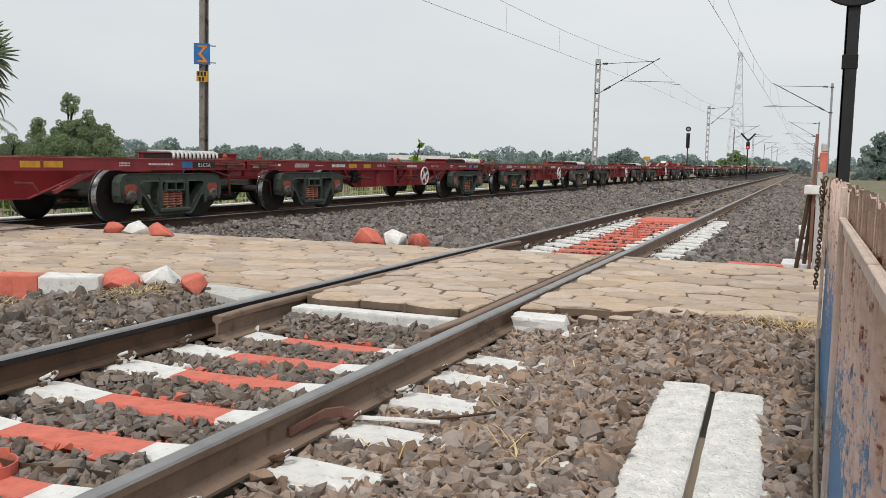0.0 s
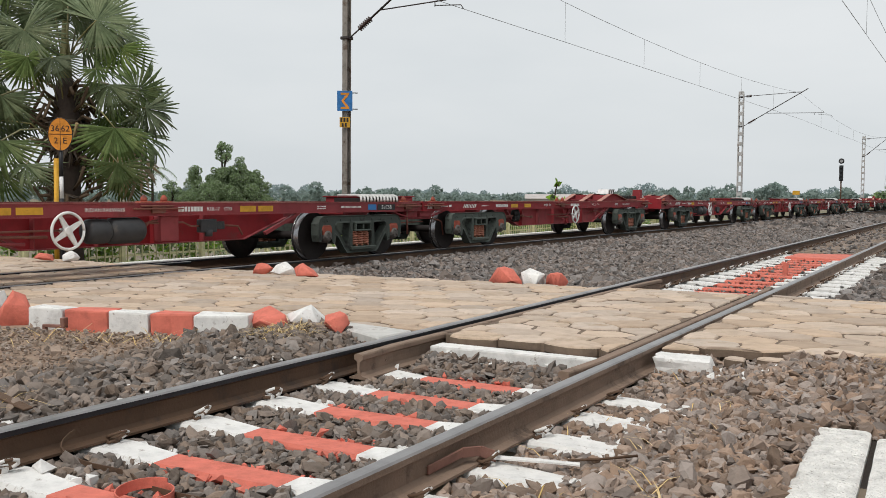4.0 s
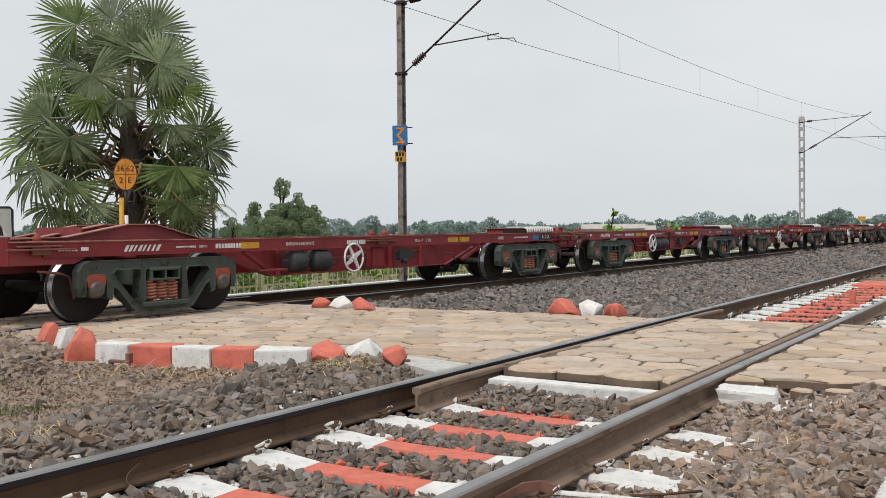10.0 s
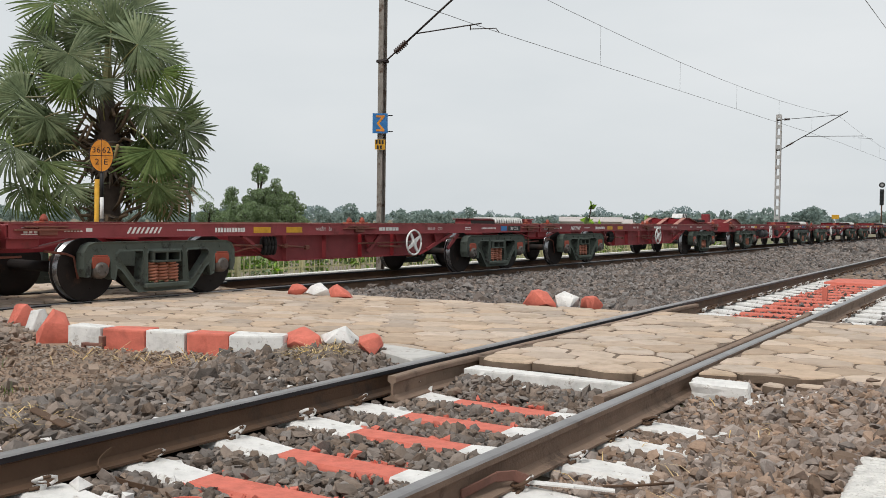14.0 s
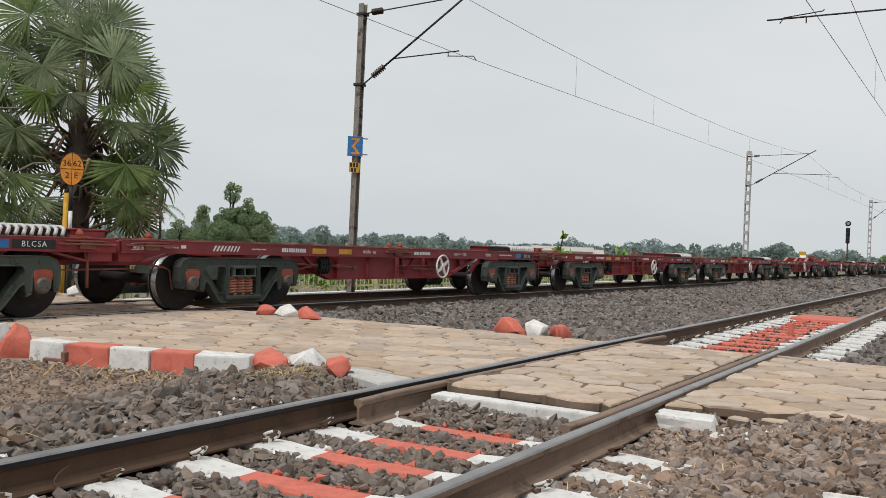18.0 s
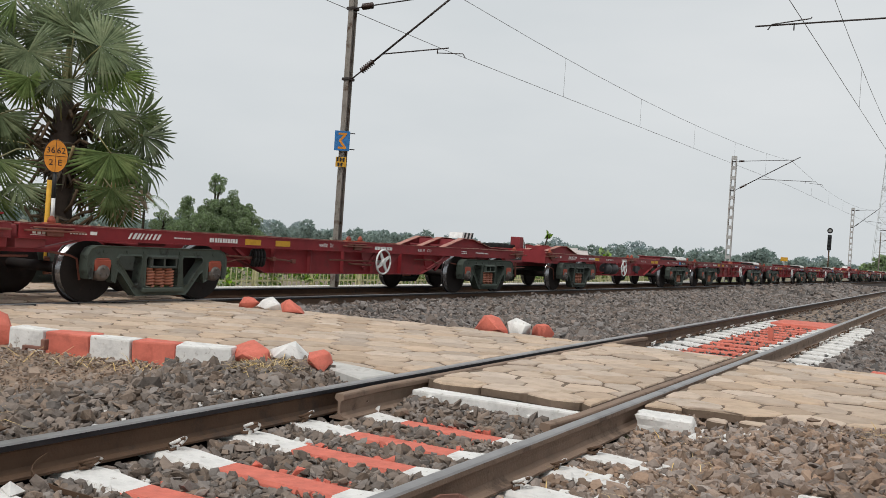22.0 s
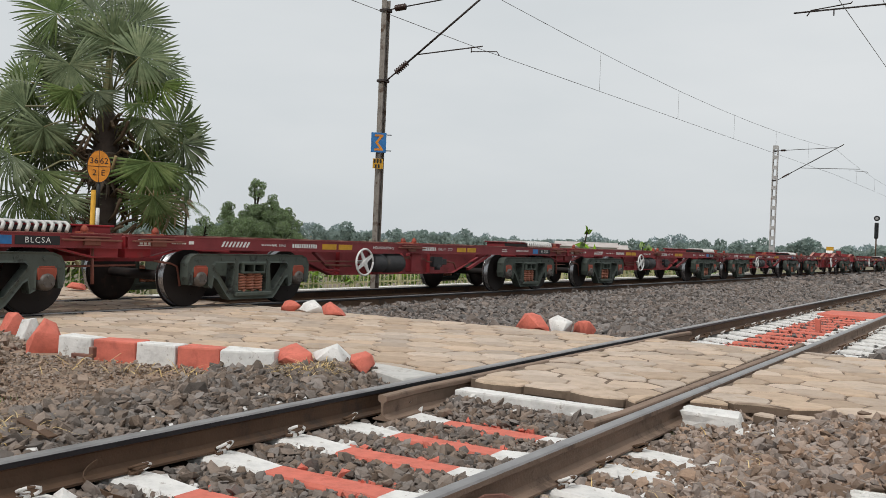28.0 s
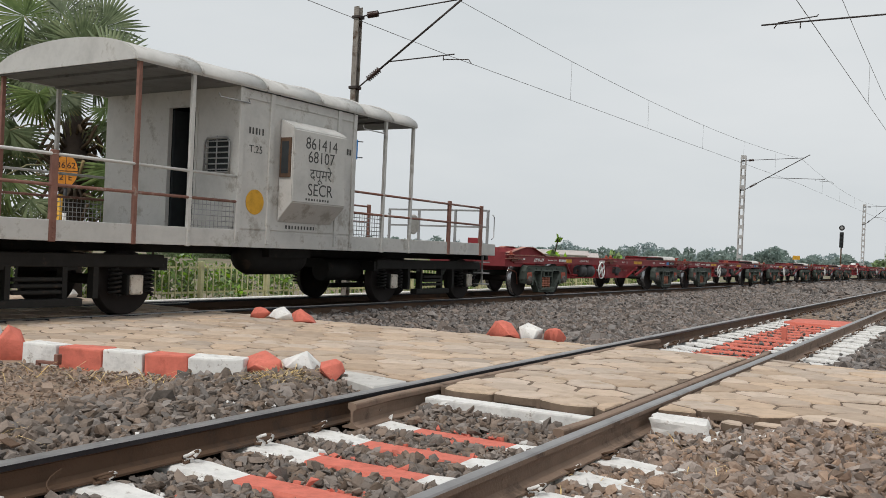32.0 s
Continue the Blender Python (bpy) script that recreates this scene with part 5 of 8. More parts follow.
def pavement(name, x0, x1, label, level, pitch=0.42, row=0.30, seed=1, ragged=False):
    rng = random.Random(seed)
    ztop = level if callable(level) else lambda x: level
    bed = bmesh.new()
    xs = np.linspace(x0, x1, max(2, int((x1 - x0) / 0.4) + 1))
    lo = [[bed.verts.new((x, y, z)) for x in xs for y, z in ((near_edge(x) + 0.03, ztop(x) - deep),)] for deep in (0.4, 0.014)]
    hi = [[bed.verts.new((x, far_edge(x) - 0.03, ztop(x) - deep)) for x in xs] for deep in (0.4, 0.014)]
    for k in range(len(xs) - 1):
        bed.faces.new((lo[1][k], lo[1][k + 1], hi[1][k + 1], hi[1][k]))
        bed.faces.new((lo[0][k], lo[0][k + 1], lo[1][k + 1], lo[1][k]))
        bed.faces.new((hi[0][k], hi[0][k + 1], hi[1][k + 1], hi[1][k]))
    for e in (0, -1):
        bed.faces.new((lo[0][e], lo[1][e], hi[1][e], hi[0][e]))
    road = part(name, bed, M["joint"])
    tagged(road, label, "road", kind="structure")
    node = {}

    def corner(i, j):
        # vertices stand at each half pitch of a row boundary, raised over the stones below and lowered at their joints
        if (i, j) not in node:
            up = -0.052 if (i + j) % 2 else 0.052
            x = x0 - 0.4 + i * pitch / 2 + rng.uniform(-0.045, 0.045)
            node[i, j] = (x, 4.8 + j * row + up + rng.uniform(-0.03, 0.03))
        return node[i, j]

    rows = int(6.2 / row)
    cols = int((x1 - x0 + 0.9) / (pitch / 2))
    for j in range(rows):
        for i in range(j % 2, cols - 1, 2):
            poly = [corner(i, j), corner(i + 1, j), corner(i + 2, j), corner(i + 2, j + 1), corner(i + 1, j + 1), corner(i, j + 1)]
            cx, cy = sum(p[0] for p in poly) / 6, sum(p[1] for p in poly) / 6
            if not (x0 - 0.24 < cx < x1 + 0.24) or not (near_edge(min(max(cx, x0), x1)) - 0.15 < cy < far_edge(cx) + 0.05):
                continue
            poly = [(min(max(x, x0), x1), min(max(y, near_edge(min(max(x, x0), x1)) - 0.05 + rng.uniform(-0.06, 0.05)), far_edge(x) + rng.uniform(-0.02, 0.03))) for x, y in poly]
            if max(p[0] for p in poly) - min(p[0] for p in poly) < 0.07 or max(p[1] for p in poly) - min(p[1] for p in poly) < 0.09:
                continue
            part("paving_stone", stone_mesh(poly, ztop(cx) + rng.uniform(-0.012, 0.008), rng, rng.uniform(0.0, 0.006)), None, road, "",
                 pose(0, 0, 0))
    x = x0 + 0.02
    while ragged and x < x1 - 0.1:                    # sunk and broken stones before the edge
        w, d, y = rng.uniform(0.14, 0.42), rng.uniform(0.06, 0.16), near_edge(x) - 0.045
        poly = [(x, y - d * rng.uniform(0.6, 1)), (x + w * 0.5, y - d * rng.uniform(0.8, 1.2)), (x + w, y - d * rng.uniform(0.5, 1)), (x + w * 0.96, y + 0.02), (x + 0.02, y + 0.02)]
        part("paving_stone", stone_mesh(poly, ztop(x) - rng.uniform(0.030, 0.065), rng, 0.004), None, road)
        x += w + rng.uniform(0.01, 0.07)
    return road


def kerb_block(mat, x0, y0, x1, y1, label):
    a, b = Vector((x0, y0, 0)), Vector((x1, y1, 0))
    d = b - a
    bm = bmesh.new()
    m = Matrix.Translation(a) @ Matrix.Rotation(math.atan2(d.y, d.x), 4, "Z")
    box(bm, 0.004, d.length - 0.004, 0, 0.20, -0.22, 0.078, 0.018, m, 0.010)
    ob = part("kerb_block", bm, mat)
    return tagged(ob, label, "kerb", "kerb beside the road")


kerb_line = [(-4.20, 4.88), (-3.83, 4.97), (-3.40, 5.08), (-3.02, 5.19), (-2.62, 5.30), (-2.20, 5.49)]
for k, (a, b) in enumerate(zip(kerb_line, kerb_line[1:])):
    kerb_block(M["red"] if k % 2 else M["white"], *a, *b, "red painted kerb stone beside the paved crossing" if k % 2 else "white painted kerb stone beside the paved crossing")


def rock(mat, x, y, z, sx, sy, sz, seed, label):
    """A rough quarried stone, lime-washed or painted."""
    rng = random.Random(seed)
    bm = bmesh.new()
    for k in range(18):
        v = Vector([rng.gauss(0, 1) for _ in range(3)]).normalized()
        v /= (abs(v.x) ** 4 + abs(v.y) ** 4 + abs(v.z) ** 4) ** 0.25 * 1.12
        v.z = max(v.z, -0.6) * (0.95 if v.z > 0 else 1.0)
        bm.verts.new(v * rng.uniform(0.90, 1.10))
    hull = bmesh.ops.convex_hull(bm, input=bm.verts)
    bmesh.ops.delete(bm, geom=[e for e in hull["geom_interior"] if isinstance(e, bmesh.types.BMVert)], context="VERTS")
    bmesh.ops.bevel(bm, geom=list(bm.edges), offset=0.035, segments=2, affect="EDGES", profile=0.6, clamp_overlap=True)
    for v in bm.verts:
        v.co += v.co * 0.06 * noise.noise(v.co * 4 + Vector((seed, 0, 0)))
        if v.co.z < 0.1:
            foot = 1 + 0.10 * (0.1 - v.co.z)
            v.co.x, v.co.y = v.co.x * foot, v.co.y * foot
        lean = max(0.0, v.co.z + 0.1)
        v.co.x = v.co.x * (1.10 - 0.52 * lean) + 0.12 * lean
        v.co.y *= 1.10 - 0.46 * lean
    bmesh.ops.scale(bm, verts=bm.verts, vec=(sx, sy, sz))
    bmesh.ops.rotate(bm, verts=bm.verts, matrix=Matrix.Rotation(rng.uniform(0, 6), 3, "Z"))
    for f in bm.faces:
        f.smooth = True
    ob = part("painted_stone", bm, mat)
    ob.matrix_basis = pose(x, y, z)
    return tagged(ob, label, "stone", "painted stones round the crossing")


RS, WS = "rough stone painted red at the edge of the crossing", "rough stone painted white at the edge of the crossing"
for k, (c, x, y, s, h) in enumerate([
        ("red", -5.75, 5.42, 0.16, 0.18), ("white", -5.12, 5.22, 0.15, 0.18), ("red", -4.56, 5.03, 0.18, 0.21),
        ("red", -2.17, 5.70, 0.185, 0.15), ("white", -2.02, 6.02, 0.18, 0.15), ("red", -1.58, 5.83, 0.14, 0.14),
        ("red", -5.90, 9.74, 0.17, 0.12), ("white", -5.60, 9.86, 0.19, 0.14), ("red", -5.12, 9.74, 0.22, 0.14),
        ("red", -2.32, 10.32, 0.24, 0.16), ("white", -1.96, 10.34, 0.22, 0.16), ("red", -1.68, 10.48, 0.16, 0.13),
        ("red", -10.9, 9.72, 0.17, 0.11), ("white", -10.55, 9.98, 0.17, 0.12)]):
    rock(M[c], x, y, h * 0.42 - (0.10 if k < 3 else 0.045), *((s * 1.05, s * 0.88, h * (1.10 if k < 3 else 0.88)) if k < 6 else (s * 0.9, s * 0.75, h * 0.95)), 40 + k, RS if c == "red" else WS)

# white concrete edging between the rails, and the wedge slab beside the rail
bm = bmesh.new()
box(bm, -0.66, 0.70, 5.80, 5.98, -0.30, -0.06, 0.015, jitter=0.012)
tagged(part("edging_bar", bm, M["white"]), "whitewashed concrete edging bar between the rails", "edging")
bm = bmesh.new()
vs = [bm.verts.new((x, y, z)) for z in (-0.16, -0.016) for x, y in ((-1.80, 6.20), (-1.57, 5.90), (-1.00, 5.62), (-0.98, 6.06))]
for f in ((0, 1, 2, 3), (7, 6, 5, 4), (0, 4, 5, 1), (1, 5, 6, 2), (2, 6, 7, 3), (3, 7, 4, 0)):
    bm.faces.new([vs[i] for i in f])
bmesh.ops.bevel(bm, geom=list(bm.edges), offset=0.012, segments=1, affect="EDGES")
tagged(part("edging_slab", bm, M["palewash"]), "whitewashed slab sloping down beside the rail", "slab")

# two whitewashed beams lying in the ballast
for (ax, ay), (bx, by), w, z, tilt in (((2.315, 4.93), (2.436, 1.9), 0.25, -0.098, 1.0), ((2.590, 4.84), (2.714, 1.9), 0.235, -0.10, -1.0)):
    d = Vector((bx - ax, by - ay, 0))
    m = Matrix.Translation((ax, ay, z)) @ Matrix.Rotation(math.atan2(d.y, d.x), 4, "Z") @ Matrix.Rotation(radians(tilt), 4, "X")
    bm = bmesh.new()
    nl, nw = 320, 24                                 # cast top, pitted and worn round at its edges
    rows = []
    for i in range(nl + 1):
        u = d.length * i / nl
        row = []
        for j in range(-1, nw + 2):
            v = w * (min(max(j, 0), nw) / nw - 0.5) * (1 - 0.16 * max(0.0, 1 - i / 6) ** 2)
            p = Vector((u, v, 0))
            pit = max(0.0, noise.noise(p * 60 + Vector((ax, 0, 3))) - 0.30) * 0.030
            edge = 0.012 * (abs(v) / (w / 2)) ** 8 + 0.012 * max(0, 1 - i / 2)
            wob = 0.002 * noise.noise(Vector((u * 5, v * 9, 1)))
            row.append(bm.verts.new(m @ Vector((u, v + wob, -0.2 if j in (-1, nw + 1) else -pit - edge))))
        rows.append(row)
    for a, b in zip(rows, rows[1:]):
        for p, q, r_, s_ in zip(a, a[1:], b[1:], b):
            bm.faces.new((p, q, r_, s_))
    for row in (rows[0], rows[-1]):
        bm.faces.new(row)
    tagged(part("concrete_beam", bm, M["whiteslab"]), "whitewashed pitted concrete beam lying on the ballast", "beam", "pair of concrete beams")
for k in range(18):
    rng = random.Random(300 + k)
    s = k % 2
    yy = rng.uniform(3.0, 5.0)
    xx = (2.12 - rng.uniform(0, 0.10)) if s else (2.76 + rng.uniform(0.0, 0.10))
    rock(M["white"], xx, yy, float(bed_z(xx, yy)) + 0.01, rng.uniform(0.025, 0.05), 0.03, 0.022, 300 + k, "small ballast stone splashed with whitewash")

bm = bmesh.new()
box(bm, -0.19, 0.19, -0.085, 0.085, -0.12, 0.075, 0.025, jitter=0.022)
bmesh.ops.subdivide_edges(bm, edges=list(bm.edges), cuts=2, use_grid_fill=True)
for v in bm.verts:
    v.co += v.co * 0.12 * noise.noise(v.co * 14)
ob = tagged(part("edging_block", bm, M["white"]), "short whitewashed concrete block at the road edge", "block")
ob.matrix_basis = pose(1.15, 6.24, -0.125, 0, 0, 6)

# red marker post between the rails
bm = bmesh.new()
box(bm, 0.12, 0.20, 15.5, 15.57, -0.25, 0.0, 0.006)
tagged(part("marker_post", bm, M["red"]), "short red painted rail post between the rails", "post")
bm = bmesh.new()
box(bm, -0.55, 0.72, 19.5, 21.1, -0.23, -0.155, 0.02, jitter=0.02)
tagged(part("cover_board", bm, M["red"]), "red painted board lying between the rails", "board")


# strap coil and loose plate by the rails
def strap(pts, wide, mat, name, label, cat):
    bm = bmesh.new()
    prev = None
    for k, p in enumerate(pts):
        p = Vector(p)
        d = (Vector(pts[min(k + 1, len(pts) - 1)]) - Vector(pts[max(k - 1, 0)])).normalized()
        side = d.cross(Z3).normalized() * 0.0025
        cur = [bm.verts.new(p + o) for o in (side, side + Z3 * wide, -side + Z3 * wide, -side)]
        if prev:
            for i in range(4):
                bm.faces.new((prev[i], prev[(i + 1) % 4], cur[(i + 1) % 4], cur[i]))
        prev = cur
    return tagged(part(name, bm, mat), label, cat)


coil = [(-0.80, 3.05, -0.06), (-0.83, 2.85, -0.10), (-0.78, 2.74, -0.15), (-0.62, 2.74, -0.19), (-0.35, 2.76, -0.20), (-0.12, 2.66, -0.19)]
loop = [(0.0 + 0.105 * math.cos(a), 2.56 + 0.12 * math.sin(a), -0.185 + 0.012 * math.sin(a * 0.7)) for a in np.linspace(1.6, 8.3, 30)]
coil += [(0.20, 2.66, -0.19), (0.30, 2.70, -0.19), (0.50, 2.74, -0.2), (0.62, 2.80, -0.2)]
fine_coil = []
for k in range(1, len(coil) - 2):
    p0, p1, p2, p3 = (Vector(coil[k + d]) for d in (-1, 0, 1, 2))
    fine_coil += [0.5 * (2 * p1 + (p2 - p0) * f + (2 * p0 - 5 * p1 + 4 * p2 - p3) * f * f + (3 * p1 - p0 - 3 * p2 + p3) * f ** 3) for f in (0.0, 0.25, 0.5, 0.75)]
strap(fine_coil, 0.024, M["railside"], "steel_strap", "rusty steel strap curled over the sleepers", "strap")
strap(loop, 0.045, M["red"], "strap_loop", "loop of steel strap splashed with red paint", "strap")
bm = bmesh.new()
beam(bm, (0.892, 3.29, -0.112), (0.915, 3.55, -0.094), 0.012, 0.040)
beam(bm, (0.914, 3.54, -0.094), (0.945, 3.66, -0.110), 0.012, 0.046)
beam(bm, (0.944, 3.655, -0.109), (0.99, 3.735, -0.150), 0.012, 0.050)
bmesh.ops.bevel(bm, geom=list(bm.edges), offset=0.003, segments=1, affect="EDGES")
tagged(part("bond_bar", bm, M["vanrust"]), "rusty bent flat bar leaning against the rail", "bar")
bm = bmesh.new()
beam(bm, (0.985, 3.725, -0.150), (1.20, 3.760, -0.142), 0.045, 0.008)
beam(bm, (1.198, 3.760, -0.142), (1.36, 3.825, -0.150), 0.036, 0.008)
tagged(part("bond_strap", bm, M["white"]), "whitewashed flat strap across a sleeper end", "strap")
bm = bmesh.new()
tube(bm, [(1.30, 3.83, -0.142), (1.42, 3.91, -0.138), (1.56, 4.02, -0.128)], 0.007, 6)
tagged(part("bond_wire", bm, M["railside"]), "rusty wire end lying over the ballast", "wire")

# scrap iron and whitewash splashes
bm = bmesh.new()
box(bm, -0.13, 0.10, -0.02, 0.02, 0.0, 0.025, 0.004)
box(bm, 0.06, 0.10, -0.03, 0.03, 0.0, 0.09, 0.006)
box(bm, -0.13, -0.10, -0.02, 0.02, -0.06, 0.02, 0.004)
tagged(part("iron_bracket", bm, M["vanrust"]), "rusty bent iron bracket lying before the kerb", "bracket").matrix_basis = pose(-3.80, 4.88, float(bed_z(-3.8, 4.88)) + 0.02, 0, 0, 14)
bm = bmesh.new()
box(bm, -0.21, 0.21, -0.025, 0.025, 0.0, 0.012, 0.003)
tagged(part("iron_bar", bm, M["railside"]), "flat rusty iron bar lying on the ballast", "bar").matrix_basis = pose(-1.52, 2.97, float(bed_z(-1.52, 2.97)) + 0.045, 6, 4, -9)
for k in range(9):
    rng = random.Random(500 + k)
    xx, yy = rng.uniform(1.30, 1.85), rng.uniform(6.02, 6.38)
    rock(M["white"], xx, yy, float(bed_z(xx, yy)) + 0.012, rng.uniform(0.02, 0.045), 0.03, 0.022, 500 + k, "small ballast stone splashed with whitewash")
# ---- overhead line ----
def i_mast(top):
    """Rolled I-section, one piece."""
    f, w, d, t = 0.076, 0.006, 0.082, 0.012
    prof = [(-f, -d), (f, -d), (f, -d + t), (w, -d + t), (w, d - t), (f, d - t), (f, d), (-f, d), (-f, d - t), (-w, d - t), (-w, -d + t), (-f, -d + t)]
    bm = bmesh.new()
    lo = [bm.verts.new((x, y, -0.6)) for x, y in prof]
    hi = [bm.verts.new((x, y, top)) for x, y in prof]
    n = len(prof)
    for k in range(n):
        bm.faces.new((lo[k], lo[(k + 1) % n], hi[(k + 1) % n], hi[k]))
    bm.faces.new(lo[::-1])
    bm.faces.new(hi)
    return bm


def lattice_mast(top):
    """Two channels set apart across the line, tied by flat battens on the faces that look along it."""
    bm = bmesh.new()
    for sx in (-1, 1):
        box(bm, *sorted((sx * 0.150, sx * 0.162)), -0.09, 0.09, -0.6, top)
        for sy in (-1, 1):
            box(bm, *sorted((sx * 0.095, sx * 0.150)), *sorted((sy * 0.080, sy * 0.09)), -0.6, top)
    z = 0.0
    while z < top:
        for sy in (-1, 1):
            box(bm, -0.15, 0.15, *sorted((sy * 0.0905, sy * 0.098)), z, z + 0.22)
        z += 0.62
    return bm


def insulator_bm(a, b):
    bm = bmesh.new()
    prof = []
    n = 7
    for k in range(n):
        prof += [(k / n, 0.035), ((k + 0.45) / n, 0.085), ((k + 0.7) / n, 0.035)]
    prof.append((1.0, 0.035))
    lathe(bm, a, b, prof, 10)
    return bm


def cantilever(mast, side, reach, z_top=6.9, z_bot=5.05, z_wire=5.42, back=0.0, arm=0.0, root=0.36):
    """Stay tube, bracket tube, register arm and steady arm; side: the way from the mast to the track."""
    P = lambda u, z: (side * u, back, z)
    bm = bmesh.new()
    rod(bm, P(0.08, z_top - 0.02), P(0.30, z_top), 0.018, 6)
    rod(bm, P(0.62, z_top + 0.01), P(reach - 0.15, z_top + 0.10), 0.017, 6)
    part("stay_tube", bm, M["arm"], mast)
    part("insulator", insulator_bm(P(0.30, z_top), P(0.62, z_top + 0.01)), M["porcelain"], mast, "ribbed brown insulator")
    d = Vector(P(reach + 0.15, z_top + 0.28)) - Vector(P(0.10, z_bot))
    at = lambda f: tuple(Vector(P(0.10, z_bot)) + d * f)
    bm = bmesh.new()
    rod(bm, at(0.0), at(0.09), 0.022, 6)
    rod(bm, at(0.20), at(1.0), 0.026, 8)
    part("bracket_tube", bm, M["arm"], mast)
    part("insulator", insulator_bm(at(0.09), at(0.20)), M["porcelain"], mast, "ribbed brown insulator")
    bm = bmesh.new()
    q = Vector(at(root if side > 0 else 0.22))
    e = Vector(P(reach + 0.05 + arm, z_wire + 0.28)) if side > 0 else Vector(P(reach + 0.75, z_wire + 0.10))
    rod(bm, q, e, 0.016, 6)
    rod(bm, e - (e - q) * 0.16, e - (e - q) * 0.16 + Vector((0, 0, -0.12)), 0.012, 5)
    part("register_tube", bm, M["arm"], mast)
    bm = bmesh.new()
    s0 = Vector(P(reach - 0.25 + arm, z_wire + 0.18))
    tube(bm, [s0 + Vector((0, 0, 0.03)), s0 + Vector((side * 0.02, 0, 0)), P(reach + 0.45 + arm, z_wire + 0.12), P(reach + 0.52 + arm, z_wire + 0.02)], 0.012, 5)
    part("steady_arm", bm, M["arm"], mast)
    for z in (z_top - 0.03, z_bot):
        bm = bmesh.new()
        box(bm, -0.12, 0.12, back - 0.12 if not back else -0.12, 0.12, z - 0.035, z + 0.035, 0.01)
        part("mast_clamp", bm, M["arm"], mast)


def footing(mast):
    bm = bmesh.new()
    box(bm, -0.35, 0.35, -0.35, 0.35, -1.0, -0.42, 0.02)
    part("footing", bm, M["concrete"], mast)


MASTS_FAR = [-21.0, 18.2, 57.3, 104.0, 152.0, 200.0, 250.0, 300.0, 350.0]
LIFT = [0.15, 0.15, 0.45, 0.50]          # the wires climb along the line
STAGGER = [0.0, 0.0, 0.65, 0.60]
masts = []
for k, y in enumerate(MASTS_FAR):
    reach = 2.87 if k < 2 else 1.40 if k == 3 else 2.72 if k == 2 else 3.05
    x = far_x(y) - reach
    solid = k < 2 or k in (4, 6)
    m = thing("overhead_line_mast", "weathered brown steel mast carrying a cantilever over the far track" if solid else "grey lattice steel mast carrying a cantilever over the far track",
              "mast", pose(x, y, 0, -0.9 if k == 1 else 0, -0.35 if k == 1 else 0, 0), group="masts beside the far track")
    part("post", i_mast(7.08) if solid else lattice_mast(7.52), M["mast"] if solid else M["lattice"], m)
    footing(m)
    up = LIFT[min(k, 3)]
    if k < 2:
        cantilever(m, 1, reach + 0.3, 6.84, 5.02, 5.36, 0.0, -0.33, 0.28)
    else:
        cantilever(m, 1, reach + (1.0 if k < 4 else 0.6), 6.9 + up, 5.05 + up, 5.42 + up, 0.0, 1.0 if k == 2 else 0.3)
    masts.append((x, y))
MASTS_NEAR = [-36.0, 17.6, 70.8, 128.0, 180.0, 232.0, 284.0, 336.0]
for k, y in enumerate(MASTS_NEAR):
    m = thing("overhead_line_mast", "grey steel mast carrying a cantilever over the near track", "mast", pose(4.65 if k < 2 else 4.05 if k == 2 else 3.72, y, 0), group="masts beside the near track")
    part("post", i_mast(7.15), M["galv"], m)
    footing(m)
    cantilever(m, -1, 4.75 if k < 2 else 3.85 if k == 2 else 3.6)


def wire_run(name, pts, r, mat, label):
    bm = bmesh.new()
    tube(bm, pts, r, 5)
    return tagged(part(name, bm, mat), label, "wire")


def line_over(xf, ys, cat_z=lambda y: 6.98, con_z=lambda y: 5.42):
    cat = []
    n = 9
    for a, b in zip(ys, ys[1:]):
        for k in range(n):
            f = k / n
            y = a + (b - a) * f
            cat.append((xf(y), y, cat_z(y) - 4 * 0.75 * f * (1 - f) * ((b - a) / 48.0) ** 2))
    cat.append((xf(ys[-1]), ys[-1], cat_z(ys[-1])))
    con = [(xf(y), y, con_z(y)) for y in ys]
    far = wire_run("catenary_wire", cat, 0.0065, M["wire"], "thin sagging catenary wire above the track")
    wire_run("contact_wire", con, 0.0065, M["wire"], "thin taut contact wire above the track")
    for a, b in zip(ys[:5], ys[1:6]):
        for k in range(1, 6):
            f = k / 6
            y = a + (b - a) * f
            bm = bmesh.new()
            rod(bm, (xf(y), y, con_z(y)), (xf(y), y, cat_z(y) - 4 * 0.75 * f * (1 - f) * ((b - a) / 48.0) ** 2), 0.004, 4)
            part("dropper", bm, M["wire"], far)


line_over(lambda y: far_x(y) + float(np.interp(y, MASTS_FAR[:4], STAGGER)), MASTS_FAR, lambda y: 6.96 + float(np.interp(y, MASTS_FAR[1:4], [0, 0.45, 0.50])), lambda y: 5.42 + float(np.interp(y, MASTS_FAR[:4], LIFT)))
line_over(lambda y: 0.02 + 0.004 * y if y < 60 else 0.26, MASTS_NEAR)

